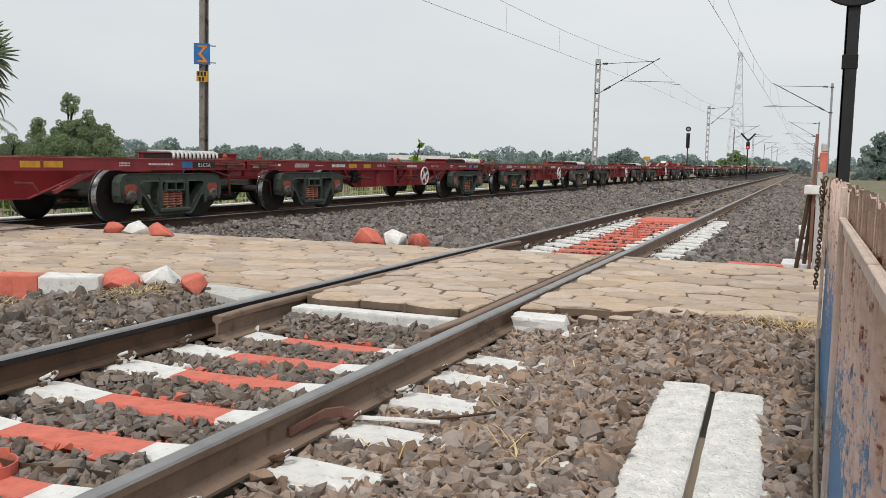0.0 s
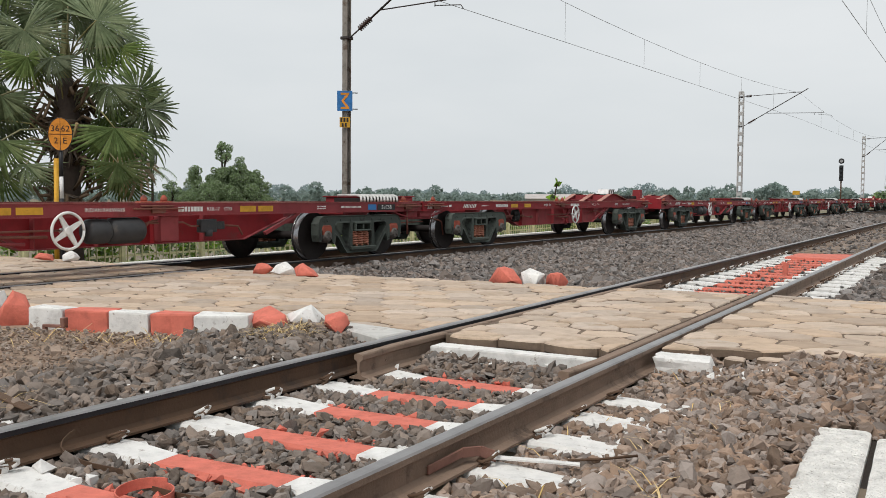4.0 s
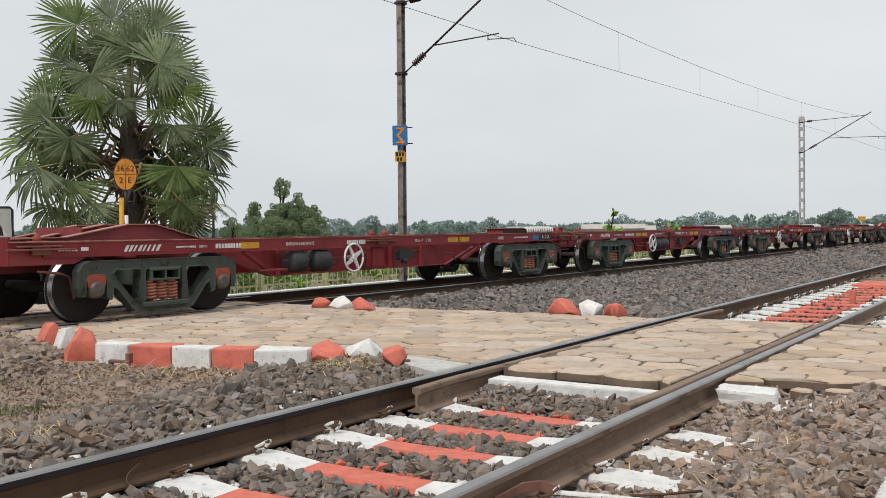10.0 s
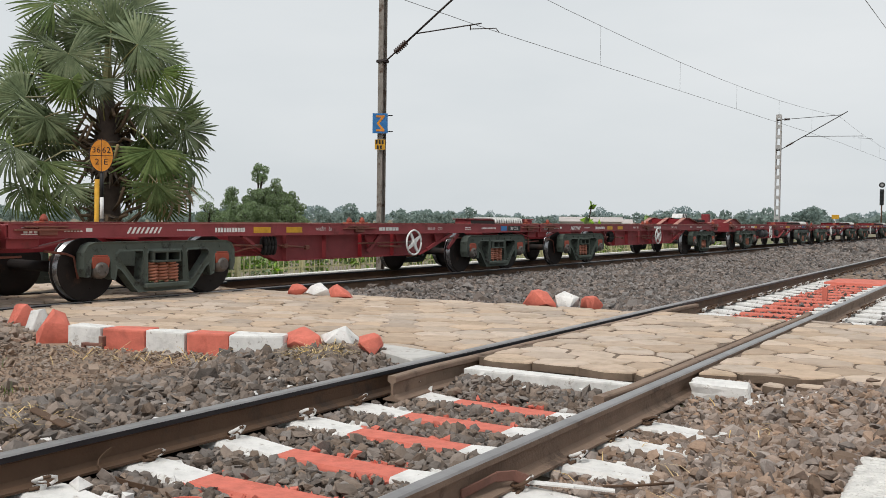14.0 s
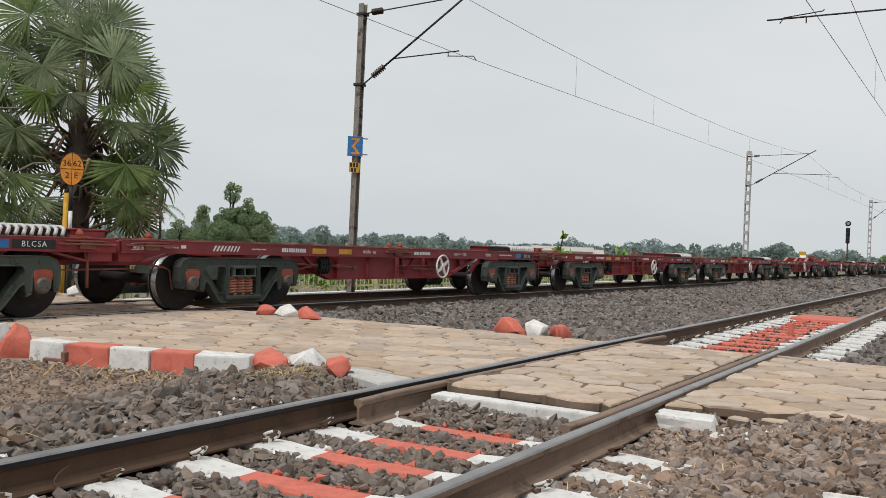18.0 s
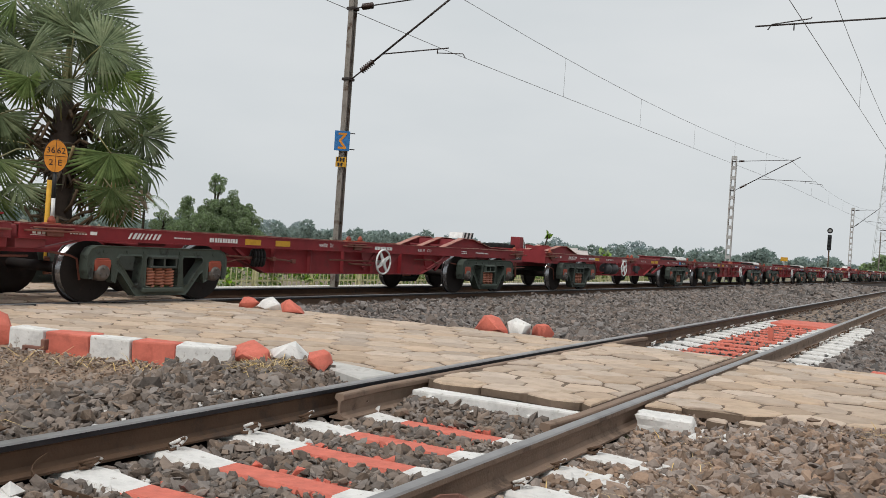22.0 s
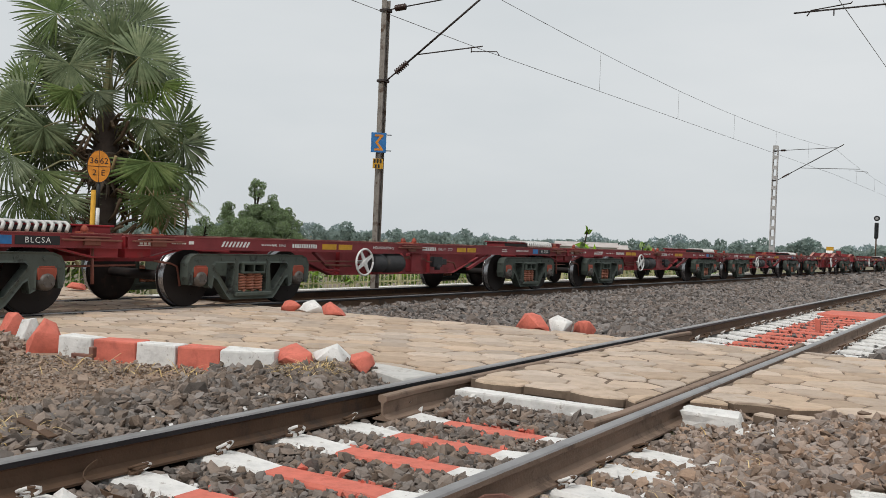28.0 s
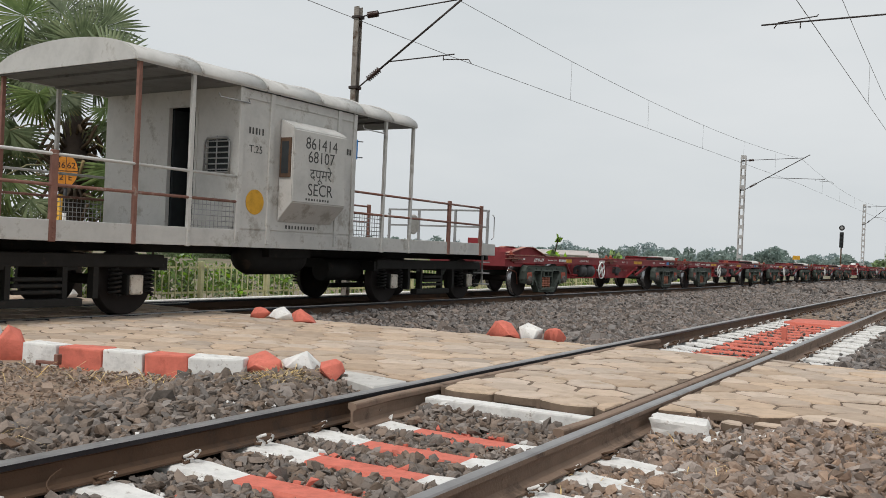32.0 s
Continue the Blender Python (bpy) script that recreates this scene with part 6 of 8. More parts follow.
# plates on the first mast
mx, my = masts[1]
sign = thing("sigma_sign", "blue square sign with an orange zigzag mark on the mast", "sign", pose(mx + 0.055, my - 0.12, 3.44, 0, 0, -52))
bm = bmesh.new()
box(bm, -0.008, 0.0, -0.19, 0.19, -0.25, 0.25, 0.003)
part("plate", bm, M["bluepaint"], sign)
bm = bmesh.new()
pts = [(0.10, 0.15), (0.10, 0.20), (-0.11, 0.20), (-0.11, 0.16), (0.02, 0.0), (-0.11, -0.16), (-0.11, -0.20), (0.10, -0.20), (0.10, -0.15), (-0.03, -0.15), (0.09, 0.0), (-0.03, 0.15)]
prism(bm, [(-a, b) for a, b in pts], 0.003, 0.005)
part("zigzag_mark", bm, M["orange"], sign)
for z in (-0.20, 0.20):
    bm = bmesh.new()
    rod(bm, (-0.012, -0.02, z), (-0.012, 0.32, z), 0.012, 6)
    part("bracket", bm, M["black"], sign)
plate = thing("mast_number_plate", "small yellow plate with black marks on the mast", "plate", pose(mx + 0.055, my - 0.12, 2.91, 0, 0, -52))
bm = bmesh.new()
box(bm, -0.006, 0.0, -0.13, 0.13, -0.125, 0.125)
part("plate", bm, M["yellow"], plate)
for z0, z1, n in ((0.01, 0.11, 3), (-0.11, -0.02, 2)):
    for k in range(n):
        y = -0.11 + k * 0.075 + (0.03 if n == 2 else 0)
        bm = bmesh.new()
        box(bm, 0.001, 0.003, y, y + 0.05, z0, z1)
        part("mark", bm, M["blackpaint"], plate)
# ---- brake van ----
def van():
    v = thing("brake_van", "silver grey railway brake van with open verandas and rusty handrails", "brake van")
    P, V, R = part, M["vanwhite"], M["vanrust"]
    W = 1.53
    bm = bmesh.new()
    for sx in (-1, 1):
        box(bm, *sorted((sx * (W - 0.03), sx * W)), -6.40, 6.40, 0.99, 1.245, 0.006)
    P("side_sill", bm, V, v)
    bm = bmesh.new()
    box(bm, -W + 0.03, W - 0.03, -6.38, 6.38, 1.16, 1.235)
    P("floor", bm, M["concrete"], v)
    bm = bmesh.new()
    for x in (-0.45, 0.45):
        box(bm, x - 0.07, x + 0.07, -6.3, 6.3, 0.86, 1.16)
    for y in np.arange(-5.8, 5.9, 0.9):
        box(bm, -1.40, 1.40, y - 0.05, y + 0.05, 0.97, 1.15)
    for s in (-1, 1):
        box(bm, -1.35, 1.35, *sorted((s * 6.30, s * 6.42)), 0.88, 1.20, 0.01)
        box(bm, -0.16, 0.16, *sorted((s * 6.40, s * 6.95)), 0.88, 1.14, 0.03)
    P("underframe", bm, M["black"], v)
    # cabin
    y0, y1, zt = -1.57, 1.15, 3.36
    for sx in (-1, 1):
        bm = bmesh.new()
        box(bm, *sorted((sx * (W - 0.05), sx * (W - 0.005))), y0 + 0.04, y1 - 0.04, 1.24, zt)
        P("side_wall", bm, V, v)
    for ye in (y0, y1):
        bm = bmesh.new()
        dx0, dx1 = -0.02, 0.62                  # door opening
        wx0, wx1, wz0, wz1 = 0.86, 1.33, 2.10, 2.60
        yy0, yy1 = ye - 0.025, ye + 0.025
        box(bm, -W + 0.01, dx0, yy0, yy1, 1.24, zt + 0.2)
        box(bm, dx0, dx1, yy0, yy1, 3.14, zt + 0.2)
        box(bm, dx1, wx0, yy0, yy1, 1.24, zt + 0.2)
        box(bm, wx0, wx1, yy0, yy1, 1.24, wz0)
        box(bm, wx0, wx1, yy0, yy1, wz1, zt + 0.2)
        box(bm, wx1, W - 0.01, yy0, yy1, 1.24, zt + 0.1)
        wall = P("end_wall", bm, V, v)
        bm = bmesh.new()
        s = -1 if ye < 0 else 1
        for k in range(6):
            z = wz0 + 0.04 + k * 0.085
            rod(bm, (wx0 - 0.02, ye + s * 0.05, z), (wx1 + 0.02, ye + s * 0.05, z), 0.011, 6)
        rod(bm, ((wx0 + wx1) / 2, ye + s * 0.05, wz0 - 0.05), ((wx0 + wx1) / 2, ye + s * 0.05, wz1 + 0.05), 0.011, 6)
        tube(bm, [(wx0 - 0.03, ye + s * 0.05, wz0), (wx0 - 0.03, ye + s * 0.05, wz1 - 0.06), (wx0 + 0.03, ye + s * 0.05, wz1 + 0.02), (wx1 - 0.03, ye + s * 0.05, wz1 + 0.02),
                  (wx1 + 0.03, ye + s * 0.05, wz1 - 0.06), (wx1 + 0.03, ye + s * 0.05, wz0), (wx0 - 0.03, ye + s * 0.05, wz0)], 0.016, 6)
        P("window_grille", bm, M["galv"], wall, "grey window bars")
        # slab in the colour of the unlit cabin fills the window
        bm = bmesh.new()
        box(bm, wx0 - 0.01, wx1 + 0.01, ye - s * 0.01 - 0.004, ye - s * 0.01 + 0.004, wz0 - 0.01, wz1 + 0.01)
        P("window_pane", bm, M["dark"], wall, "near-black slab as the shade in the window opening")
        bm = bmesh.new()
        box(bm, dx0 - 0.03, dx0 + 0.02, ye - 0.035, ye + 0.035, 1.24, 3.17)
        box(bm, dx1 - 0.02, dx1 + 0.03, ye - 0.035, ye + 0.035, 1.24, 3.17)
        box(bm, dx0 - 0.03, dx1 + 0.03, ye - 0.034, ye + 0.034, 3.12, 3.17)
        P("door_frame", bm, V, wall)
        # door leaf takes the cabin's shade as its colour
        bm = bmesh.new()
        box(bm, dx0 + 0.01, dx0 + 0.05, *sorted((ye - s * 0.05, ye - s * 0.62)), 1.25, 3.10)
        P("open_door", bm, M["dark"], wall, "door standing open, coloured by the cabin's shade")
    # partition coloured near black as the cabin's unlit depth
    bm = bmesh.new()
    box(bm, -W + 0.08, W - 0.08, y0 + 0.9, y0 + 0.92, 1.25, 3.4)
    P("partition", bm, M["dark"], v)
    # corner and wall straps with rivets
    for y in (y0, -0.92, 0.72, y1):
        bm = bmesh.new()
        box(bm, W - 0.012, W + 0.022, y - 0.045, y + 0.045, 1.05, zt, 0.004)
        for z in (1.06, 1.11, 1.16, 1.21):
            rod(bm, (W + 0.02, y, z), (W + 0.034, y, z), 0.012, 6)
        P("wall_strap", bm, V, v)
    bm = bmesh.new()
    for z in (1.27, 3.22):
        box(bm, W - 0.01, W + 0.010, y0, y1, z, z + 0.035)
    P("wall_rib", bm, V, v)
    # lookout box on the side
    for sx in (1, -1):
        bm = bmesh.new()
        prof = [(0.0, 3.02), (0.26, 2.90), (0.29, 2.86), (0.29, 1.72), (0.27, 1.70), (0.0, 1.40)]
        lo = [bm.verts.new((sx * (W + x), -0.72, z)) for x, z in prof]
        hi = [bm.verts.new((sx * (W + x), 0.60, z)) for x, z in prof]
        bm.faces.new(lo)
        bm.faces.new(hi[::-1])
        for k in range(len(prof)):
            q = (k + 1) % len(prof)
            bm.faces.new((lo[k], lo[q], hi[q], hi[k]))
        bmesh.ops.bevel(bm, geom=list(bm.edges), offset=0.015, segments=2, affect="EDGES")
        duck = P("lookout_box", bm, V, v, "grey lookout box standing out from the wall")
        bm = bmesh.new()
        box(bm, *sorted((sx * (W + 0.03), sx * (W + 0.25))), -0.745, -0.715, 2.10, 2.72, 0.006)
        fr = P("lookout_frame", bm, M["railside"], duck, "rusty brown window frame")
        bm = bmesh.new()
        box(bm, *sorted((sx * (W + 0.07), sx * (W + 0.21))), -0.748, -0.744, 2.16, 2.66)
        P("lookout_pane", bm, M["dark"], duck)
    # roof of curved sheets
    half_r, rise = W + 0.06, 0.40
    arc = [(half_r * math.sin(a), zt + 0.02 + rise * (math.cos(a * 0.98) ** 0.9)) for a in np.linspace(-math.pi / 2, math.pi / 2, 25)]
    edges = [-3.52, -2.4, -1.1, 0.2, 1.35, 2.2, 3.02]
    for a, b in zip(edges, edges[1:]):
        bm = bmesh.new()
        lo = [bm.verts.new((x, a + 0.004, z)) for x, z in arc]
        hi = [bm.verts.new((x, b - 0.004, z)) for x, z in arc]
        lo2 = [bm.verts.new((x * 0.99, a + 0.004, z - 0.03)) for x, z in arc]
        hi2 = [bm.verts.new((x * 0.99, b - 0.004, z - 0.03)) for x, z in arc]
        for k in range(len(arc) - 1):
            bm.faces.new((lo[k], lo[k + 1], hi[k + 1], hi[k])).smooth = True
            bm.faces.new((lo2[k], hi2[k], hi2[k + 1], lo2[k + 1])).smooth = True
            bm.faces.new((lo[k], lo2[k], lo2[k + 1], lo[k + 1]))
            bm.faces.new((hi[k], hi[k + 1], hi2[k + 1], hi2[k]))
        for r in ((lo, lo2, hi, hi2),):
            bm.faces.new((lo[0], hi[0], hi2[0], lo2[0]))
            bm.faces.new((lo[-1], lo2[-1], hi2[-1], hi[-1]))
        sheet_ob = P("roof_sheet", bm, V, v)
    bm = bmesh.new()
    for y in edges[1:-1]:
        tube(bm, [(x, y, z + 0.006) for x, z in arc], 0.018, 6)
    P("roof_seam", bm, V, v)
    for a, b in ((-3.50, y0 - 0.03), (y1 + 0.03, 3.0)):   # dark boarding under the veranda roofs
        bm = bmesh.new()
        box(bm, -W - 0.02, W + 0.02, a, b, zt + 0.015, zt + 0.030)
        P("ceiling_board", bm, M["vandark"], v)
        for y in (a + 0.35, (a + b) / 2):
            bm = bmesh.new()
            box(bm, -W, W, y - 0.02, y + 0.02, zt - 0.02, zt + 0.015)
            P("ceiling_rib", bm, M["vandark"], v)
    for ye in (-3.52, 3.02):                       # closed tympanum over the veranda ends
        bm = bmesh.new()
        lo = [bm.verts.new((x * 0.985, ye - 0.012, z - 0.01)) for x, z in arc]
        hi = [bm.verts.new((x * 0.985, ye + 0.012, z - 0.01)) for x, z in arc]
        bm.faces.new(lo)
        bm.faces.new(hi[::-1])
        for k in range(len(arc)):
            q = (k + 1) % len(arc)
            bm.faces.new((lo[k], lo[q], hi[q], hi[k]))
        P("roof_end", bm, V, v)
    # posts
    for y, top, mat in ((-3.42, zt + 0.02, R), (-2.50, zt + 0.02, V), (2.08, zt + 0.02, V), (2.97, zt + 0.02, V)):
        for sx in (-1, 1):
            bm = bmesh.new()
            box(bm, *sorted((sx * (W - 0.035), sx * (W + 0.02))), y - 0.03, y + 0.03, 0.98, top, 0.005)
            for z in (1.03, 1.09, 1.15, 1.21):
                rod(bm, (sx * (W + 0.015), y, z), (sx * (W + 0.032), y, z), 0.012, 6)
            P("post", bm, mat, v)
    for y, top in ((4.40, 2.08), (5.72, 2.06), (-4.6, 2.08), (-5.72, 2.06)):
        for sx in (-1, 1):
            bm = bmesh.new()
            box(bm, *sorted((sx * (W - 0.035), sx * (W + 0.02))), y - 0.045, y + 0.045, 0.98, top, 0.006)
            for z in (1.03, 1.09, 1.15, 1.21):
                rod(bm, (sx * (W + 0.015), y, z), (sx * (W + 0.032), y, z), 0.012, 6)
            P("post", bm, R, v)
    for sx in (-1, 1):
        for a, b in ((y1, 5.72), (-5.72, y0)):
            for z, mat in ((2.03, R), (1.66, R)):
                bm = bmesh.new()
                rod(bm, (sx * (W + 0.0), a, z), (sx * (W + 0.0), b, z - (0.02 if a > 0 else 0)), 0.021, 8)
                P("handrail", bm, mat if b > 0 or z < 2 else V, v)
    # mesh panels beside the cabin
    for a, b in ((y1 + 0.03, 2.03), (-2.47, y0 - 0.06)):
        for sx in (-1, 1):
            bm = bmesh.new()
            for y in np.arange(a, b, 0.075):
                rod(bm, (sx * (W - 0.01), y, 1.25), (sx * (W - 0.01), y, 1.64), 0.006, 4)
            for z in np.arange(1.28, 1.66, 0.075):
                rod(bm, (sx * (W - 0.01), a, z), (sx * (W - 0.01), b, z), 0.006, 4)
            P("mesh_panel", bm, M["galv"], v)
    # end rails, hand grips, steps
    for s in (-1, 1):
        ye = s * 6.33
        for x in (-1.35, -0.5, 0.5, 1.35):
            bm = bmesh.new()
            box(bm, x - 0.025, x + 0.025, ye - 0.025, ye + 0.025, 1.23, 2.0, 0.004)
            P("end_post", bm, M["galv"], v)
        for z in (1.99, 1.62):
            bm = bmesh.new()
            box(bm, -1.38, 1.38, ye - 0.02, ye + 0.02, z - 0.02, z + 0.02)
            P("end_rail", bm, M["galv"], v)
        for x in (-1.44, 1.44):
            bm = bmesh.new()
            tube(bm, [(x, ye + s * 0.05, 1.35), (x, ye + s * 0.14, 1.40), (x, ye + s * 0.14, 1.85), (x, ye + s * 0.05, 1.90)], 0.012, 6)
            P("grab_handle", bm, M["galv"], v)
            for z in (0.36, 0.60, 0.84):
                bm = bmesh.new()
                box(bm, x - 0.13, x + 0.10, s * 6.0 - 0.14, s * 6.0 + 0.16, z - 0.012, z + 0.012)
                P("step", bm, M["galv"], v)
            bm = bmesh.new()
            box(bm, x - 0.02, x + 0.02, s * 6.0 - 0.01, s * 6.0 + 0.01, 0.34, 1.0)
            P("step_hanger", bm, M["galv"], v)
        bm = bmesh.new()
        lathe(bm, (-0.2, ye - s * 0.7, 1.62), (-0.16, ye - s * 0.7, 1.62), [(0, 0.20), (0.5, 0.225), (1, 0.20)], 24)
        P("brake_disc", bm, M["concrete"], v, "grey hand brake disc behind the rails")
    bm = bmesh.new()
    tube(bm, [(W + 0.02, -1.45, 3.20), (W + 0.05, -1.45, 3.14), (W + 0.05, -2.05, 3.14), (W + 0.02, -2.05, 3.20)], 0.011, 6)
    tube(bm, [(W + 0.02, 1.35, 3.20), (W + 0.05, 1.35, 3.14), (W + 0.05, 1.95, 3.14), (W + 0.02, 1.95, 3.20)], 0.011, 6)
    P("lamp_bracket", bm, M["galv"], v)
    bm = bmesh.new()
    tube(bm, [(W + 0.0, 0.84, 2.50), (W + 0.06, 0.84, 2.48), (W + 0.06, 0.84, 2.02), (W + 0.0, 0.84, 2.0)], 0.014, 6)
    P("grab_handle", bm, M["blackpaint"], v)
    # lettering
    x = W + 0.292
    lines = (("861414", 2.66, 0.27), ("68107", 2.45, 0.27), ("\u0926\u092a\u0942\u092e\u0930\u0947", 2.18, 0.26), ("SECR", 1.93, 0.28))
    for body, z, size in lines:
        P("lettering", text_mesh(body, size * 0.98, M["stencil"]), None, v, "", pose(x, -0.05, z) @ FACE)
    bm = bmesh.new()
    bars(bm, x, -0.40, 0.20, 1.765, 1.80, 9, 0.5)
    bars(bm, W + 0.0, -0.52, 0.22, 1.30, 1.36, 10, 0.6)
    bars(bm, W + 0.0, 0.74, 1.10, 2.64, 2.74, 5, 0.5)
    bars(bm, W + 0.0, -1.40, -1.05, 2.70, 2.80, 5, 0.55)
    P("lettering_bars", bm, M["stencil"], v)
    P("lettering", text_mesh("T.25", 0.16, M["stencil"]), None, v, "", pose(W + 0.001, -1.24, 2.47) @ FACE)
    bm = bmesh.new()
    lathe(bm, (W - 0.002, -1.22, 1.68), (W + 0.004, -1.22, 1.68), [(0, 0.19), (1, 0.19)], 32)
    P("yellow_badge", bm, M["yellow"], v, "round yellow painted badge")
    # battery boxes and bogies of rolled section
    bm = bmesh.new()
    lathe(bm, (0.75, -0.75, 0.84), (0.75, 0.75, 0.84), [(0, 0.06), (0.06, 0.24), (0.15, 0.30), (0.85, 0.30), (0.94, 0.24), (1, 0.06)], 20)
    box(bm, 0.3, 1.2, -0.5, 0.5, 0.84, 1.0)
    rod(bm, (0.6, 1.5, 0.62), (0.6, 2.5, 0.62), 0.2, 16)
    P("air_tank", bm, M["black"], v)
    for s in (-1, 1):
        van_bogie(v, s * 4.485)
    return v


VAN_WHEELS = {-1: [], 1: []}


def van_bogie(v, yb):
    bm = bmesh.new()
    for sx in (-1, 1):
        box(bm, *sorted((sx * 0.98, sx * 1.12)), -1.95, 1.95, 0.66, 0.84, 0.012)
        for s in (-1, 1):
            box(bm, *sorted((sx * 0.99, sx * 1.11)), *sorted((s * 0.35, s * 0.42)), 0.20, 0.70)
            box(bm, *sorted((sx * 0.99, sx * 1.11)), *sorted((s * 0.80, s * 0.88)), 0.25, 0.70)
    for y in (-1.95, -0.5, 0.5, 1.95):
        box(bm, -1.1, 1.1, y - 0.07, y + 0.07, 0.62, 0.80)
    b = part("bogie", bm, M["black"], v, "dark coach-type bogie", pose(0, yb, 0))
    for sx in (-1, 1):
        bm = bmesh.new()
        box(bm, *sorted((sx * 1.0, sx * 1.16)), -0.62, 0.62, 0.16, 0.26, 0.015)
        for z in (0.32, 0.40, 0.48):
            box(bm, *sorted((sx * 1.02, sx * 1.14)), -0.33, 0.33, z, z + 0.05, 0.01)
        part("spring_plank", bm, M["black"], b)
        for s in (-1, 1):
            bm = bmesh.new()
            box(bm, *sorted((sx * 1.02, sx * 1.16)), s * 1.44 - 0.14, s * 1.44 + 0.14, 0.28, 0.56, 0.03)
            part("axle_box", bm, M["black"], b)
            bm = bmesh.new()
            box(bm, *sorted((sx * 1.15, sx * 1.185)), s * 1.44 - 0.105, s * 1.44 + 0.105, 0.29, 0.56, 0.03)
            for dy, dz in ((-0.07, -0.1), (0.07, -0.1), (-0.07, 0.1), (0.07, 0.1)):
                rod(bm, (sx * 1.18, s * 1.44 + dy, 0.425 + dz), (sx * 1.205, s * 1.44 + dy, 0.425 + dz), 0.018, 6)
            part("axle_cover", bm, M["axlewash"], b, "rust-stained whitewashed axle box cover")
            for dy in (-0.27, 0.27):
                bm = bmesh.new()
                pts = [(sx * 1.07 + 0.075 * math.cos(2 * math.pi * k / 8), s * 1.44 + dy + 0.075 * math.sin(2 * math.pi * k / 8), 0.28 + 0.36 * k / 48) for k in range(49)]
                tube(bm, pts, 0.018, 5)
                part("coil_spring", bm, M["black"], b)
    for s in (-1, 1):
        w = part("wheelset", BM["wheelset_van"], None, b, "dark coach wheels", pose(0, s * 1.44, 0.45))
        VAN_WHEELS[s].append(w)


BM["wheelset_van"] = mesh_of(wheelset_bm(0.45), "wheelset_van", [M["wheel"], M["wheel"]])
VAN_AT = REAR[0] - 5.29 - 4.485
brake_van = van()
brake_van.matrix_basis = train_pose(VAN_AT + RUN[0])
# ---- plants ----
def leaf_cloud(name, clumps, size, mat, per, seed, parent=None, flat=0.6):
    """Many small folded leaves scattered through clumps (x, y, z, radius)."""
    rng = np.random.default_rng(seed)
    pos = []
    for x, y, z, r in clumps:
        n = max(6, int(per * r * r))
        d = rng.normal(size=(n, 3))
        d /= np.linalg.norm(d, axis=1, keepdims=True)
        d *= (rng.uniform(0.45, 1.0, (n, 1)) ** 0.5) * r * np.array([1, 1, flat + 0.25])
        pos.append(np.array([x, y, z]) + d)
    pos = np.concatenate(pos)
    n = len(pos)
    a = rng.normal(size=(n, 3))
    a /= np.linalg.norm(a, axis=1, keepdims=True)
    b = np.cross(a, rng.normal(size=(n, 3)))
    b /= np.linalg.norm(b, axis=1, keepdims=True)
    s = size * rng.uniform(0.6, 1.4, (n, 1))
    co = np.stack([pos - a * s, pos + b * s * 0.5, pos + a * s, pos - b * s * 0.5], 1).reshape(-1, 3)
    fs = np.arange(n * 4, dtype=np.int32)
    me = bpy.data.meshes.new(name)
    me.vertices.add(n * 4)
    me.vertices.foreach_set("co", co.reshape(-1).astype(np.float32))
    me.loops.add(n * 4)
    me.loops.foreach_set("vertex_index", fs)
    me.polygons.add(n)
    me.polygons.foreach_set("loop_start", np.arange(0, n * 4, 4, dtype=np.int32))
    me.polygons.foreach_set("loop_total", np.full(n, 4, dtype=np.int32))
    me.update(calc_edges=True)
    me.materials.append(mat)
    ob = new(name, me)
    if parent is not None:
        ob.parent = parent
    return ob


def tree(name, x, y, z, height, wide, seed, mat, label, leaf=0.22, per=130, clumps=26):
    rng = random.Random(seed)
    t = thing(name, label, "tree", pose(x, y, z))
    bm = bmesh.new()
    h = height * 0.45
    pts = [(0, 0, -0.3), (0.05 * wide * rng.uniform(-1, 1), 0, h * 0.5), (0.08 * wide * rng.uniform(-1, 1), 0, h)]
    tube(bm, pts, 0.02 * height + 0.04, 8)
    part("trunk", bm, M["bark"], t)
    cl = []
    for k in range(clumps):
        u = rng.random() ** 1.35
        zc = height * (0.06 + 0.86 * u)
        span = wide * 0.5 * (1.05 - 0.88 * u) * math.sqrt(rng.random())
        a = rng.uniform(0, 6.283)
        cl.append((span * math.cos(a), span * math.sin(a), zc, wide * rng.uniform(0.10, 0.19) * (1.15 - 0.65 * u)))
    for c in cl[:9]:
        bm = bmesh.new()
        tube(bm, [pts[2], tuple((Vector(pts[2]) + Vector(c[:3])) / 2 + Vector((0, 0, 0.05 * height))), c[:3]], 0.008 * height + 0.02, 5)
        part("limb", bm, M["bark"], t)
    leaf_cloud("crown", cl, leaf, mat, per, seed, t)
    return t


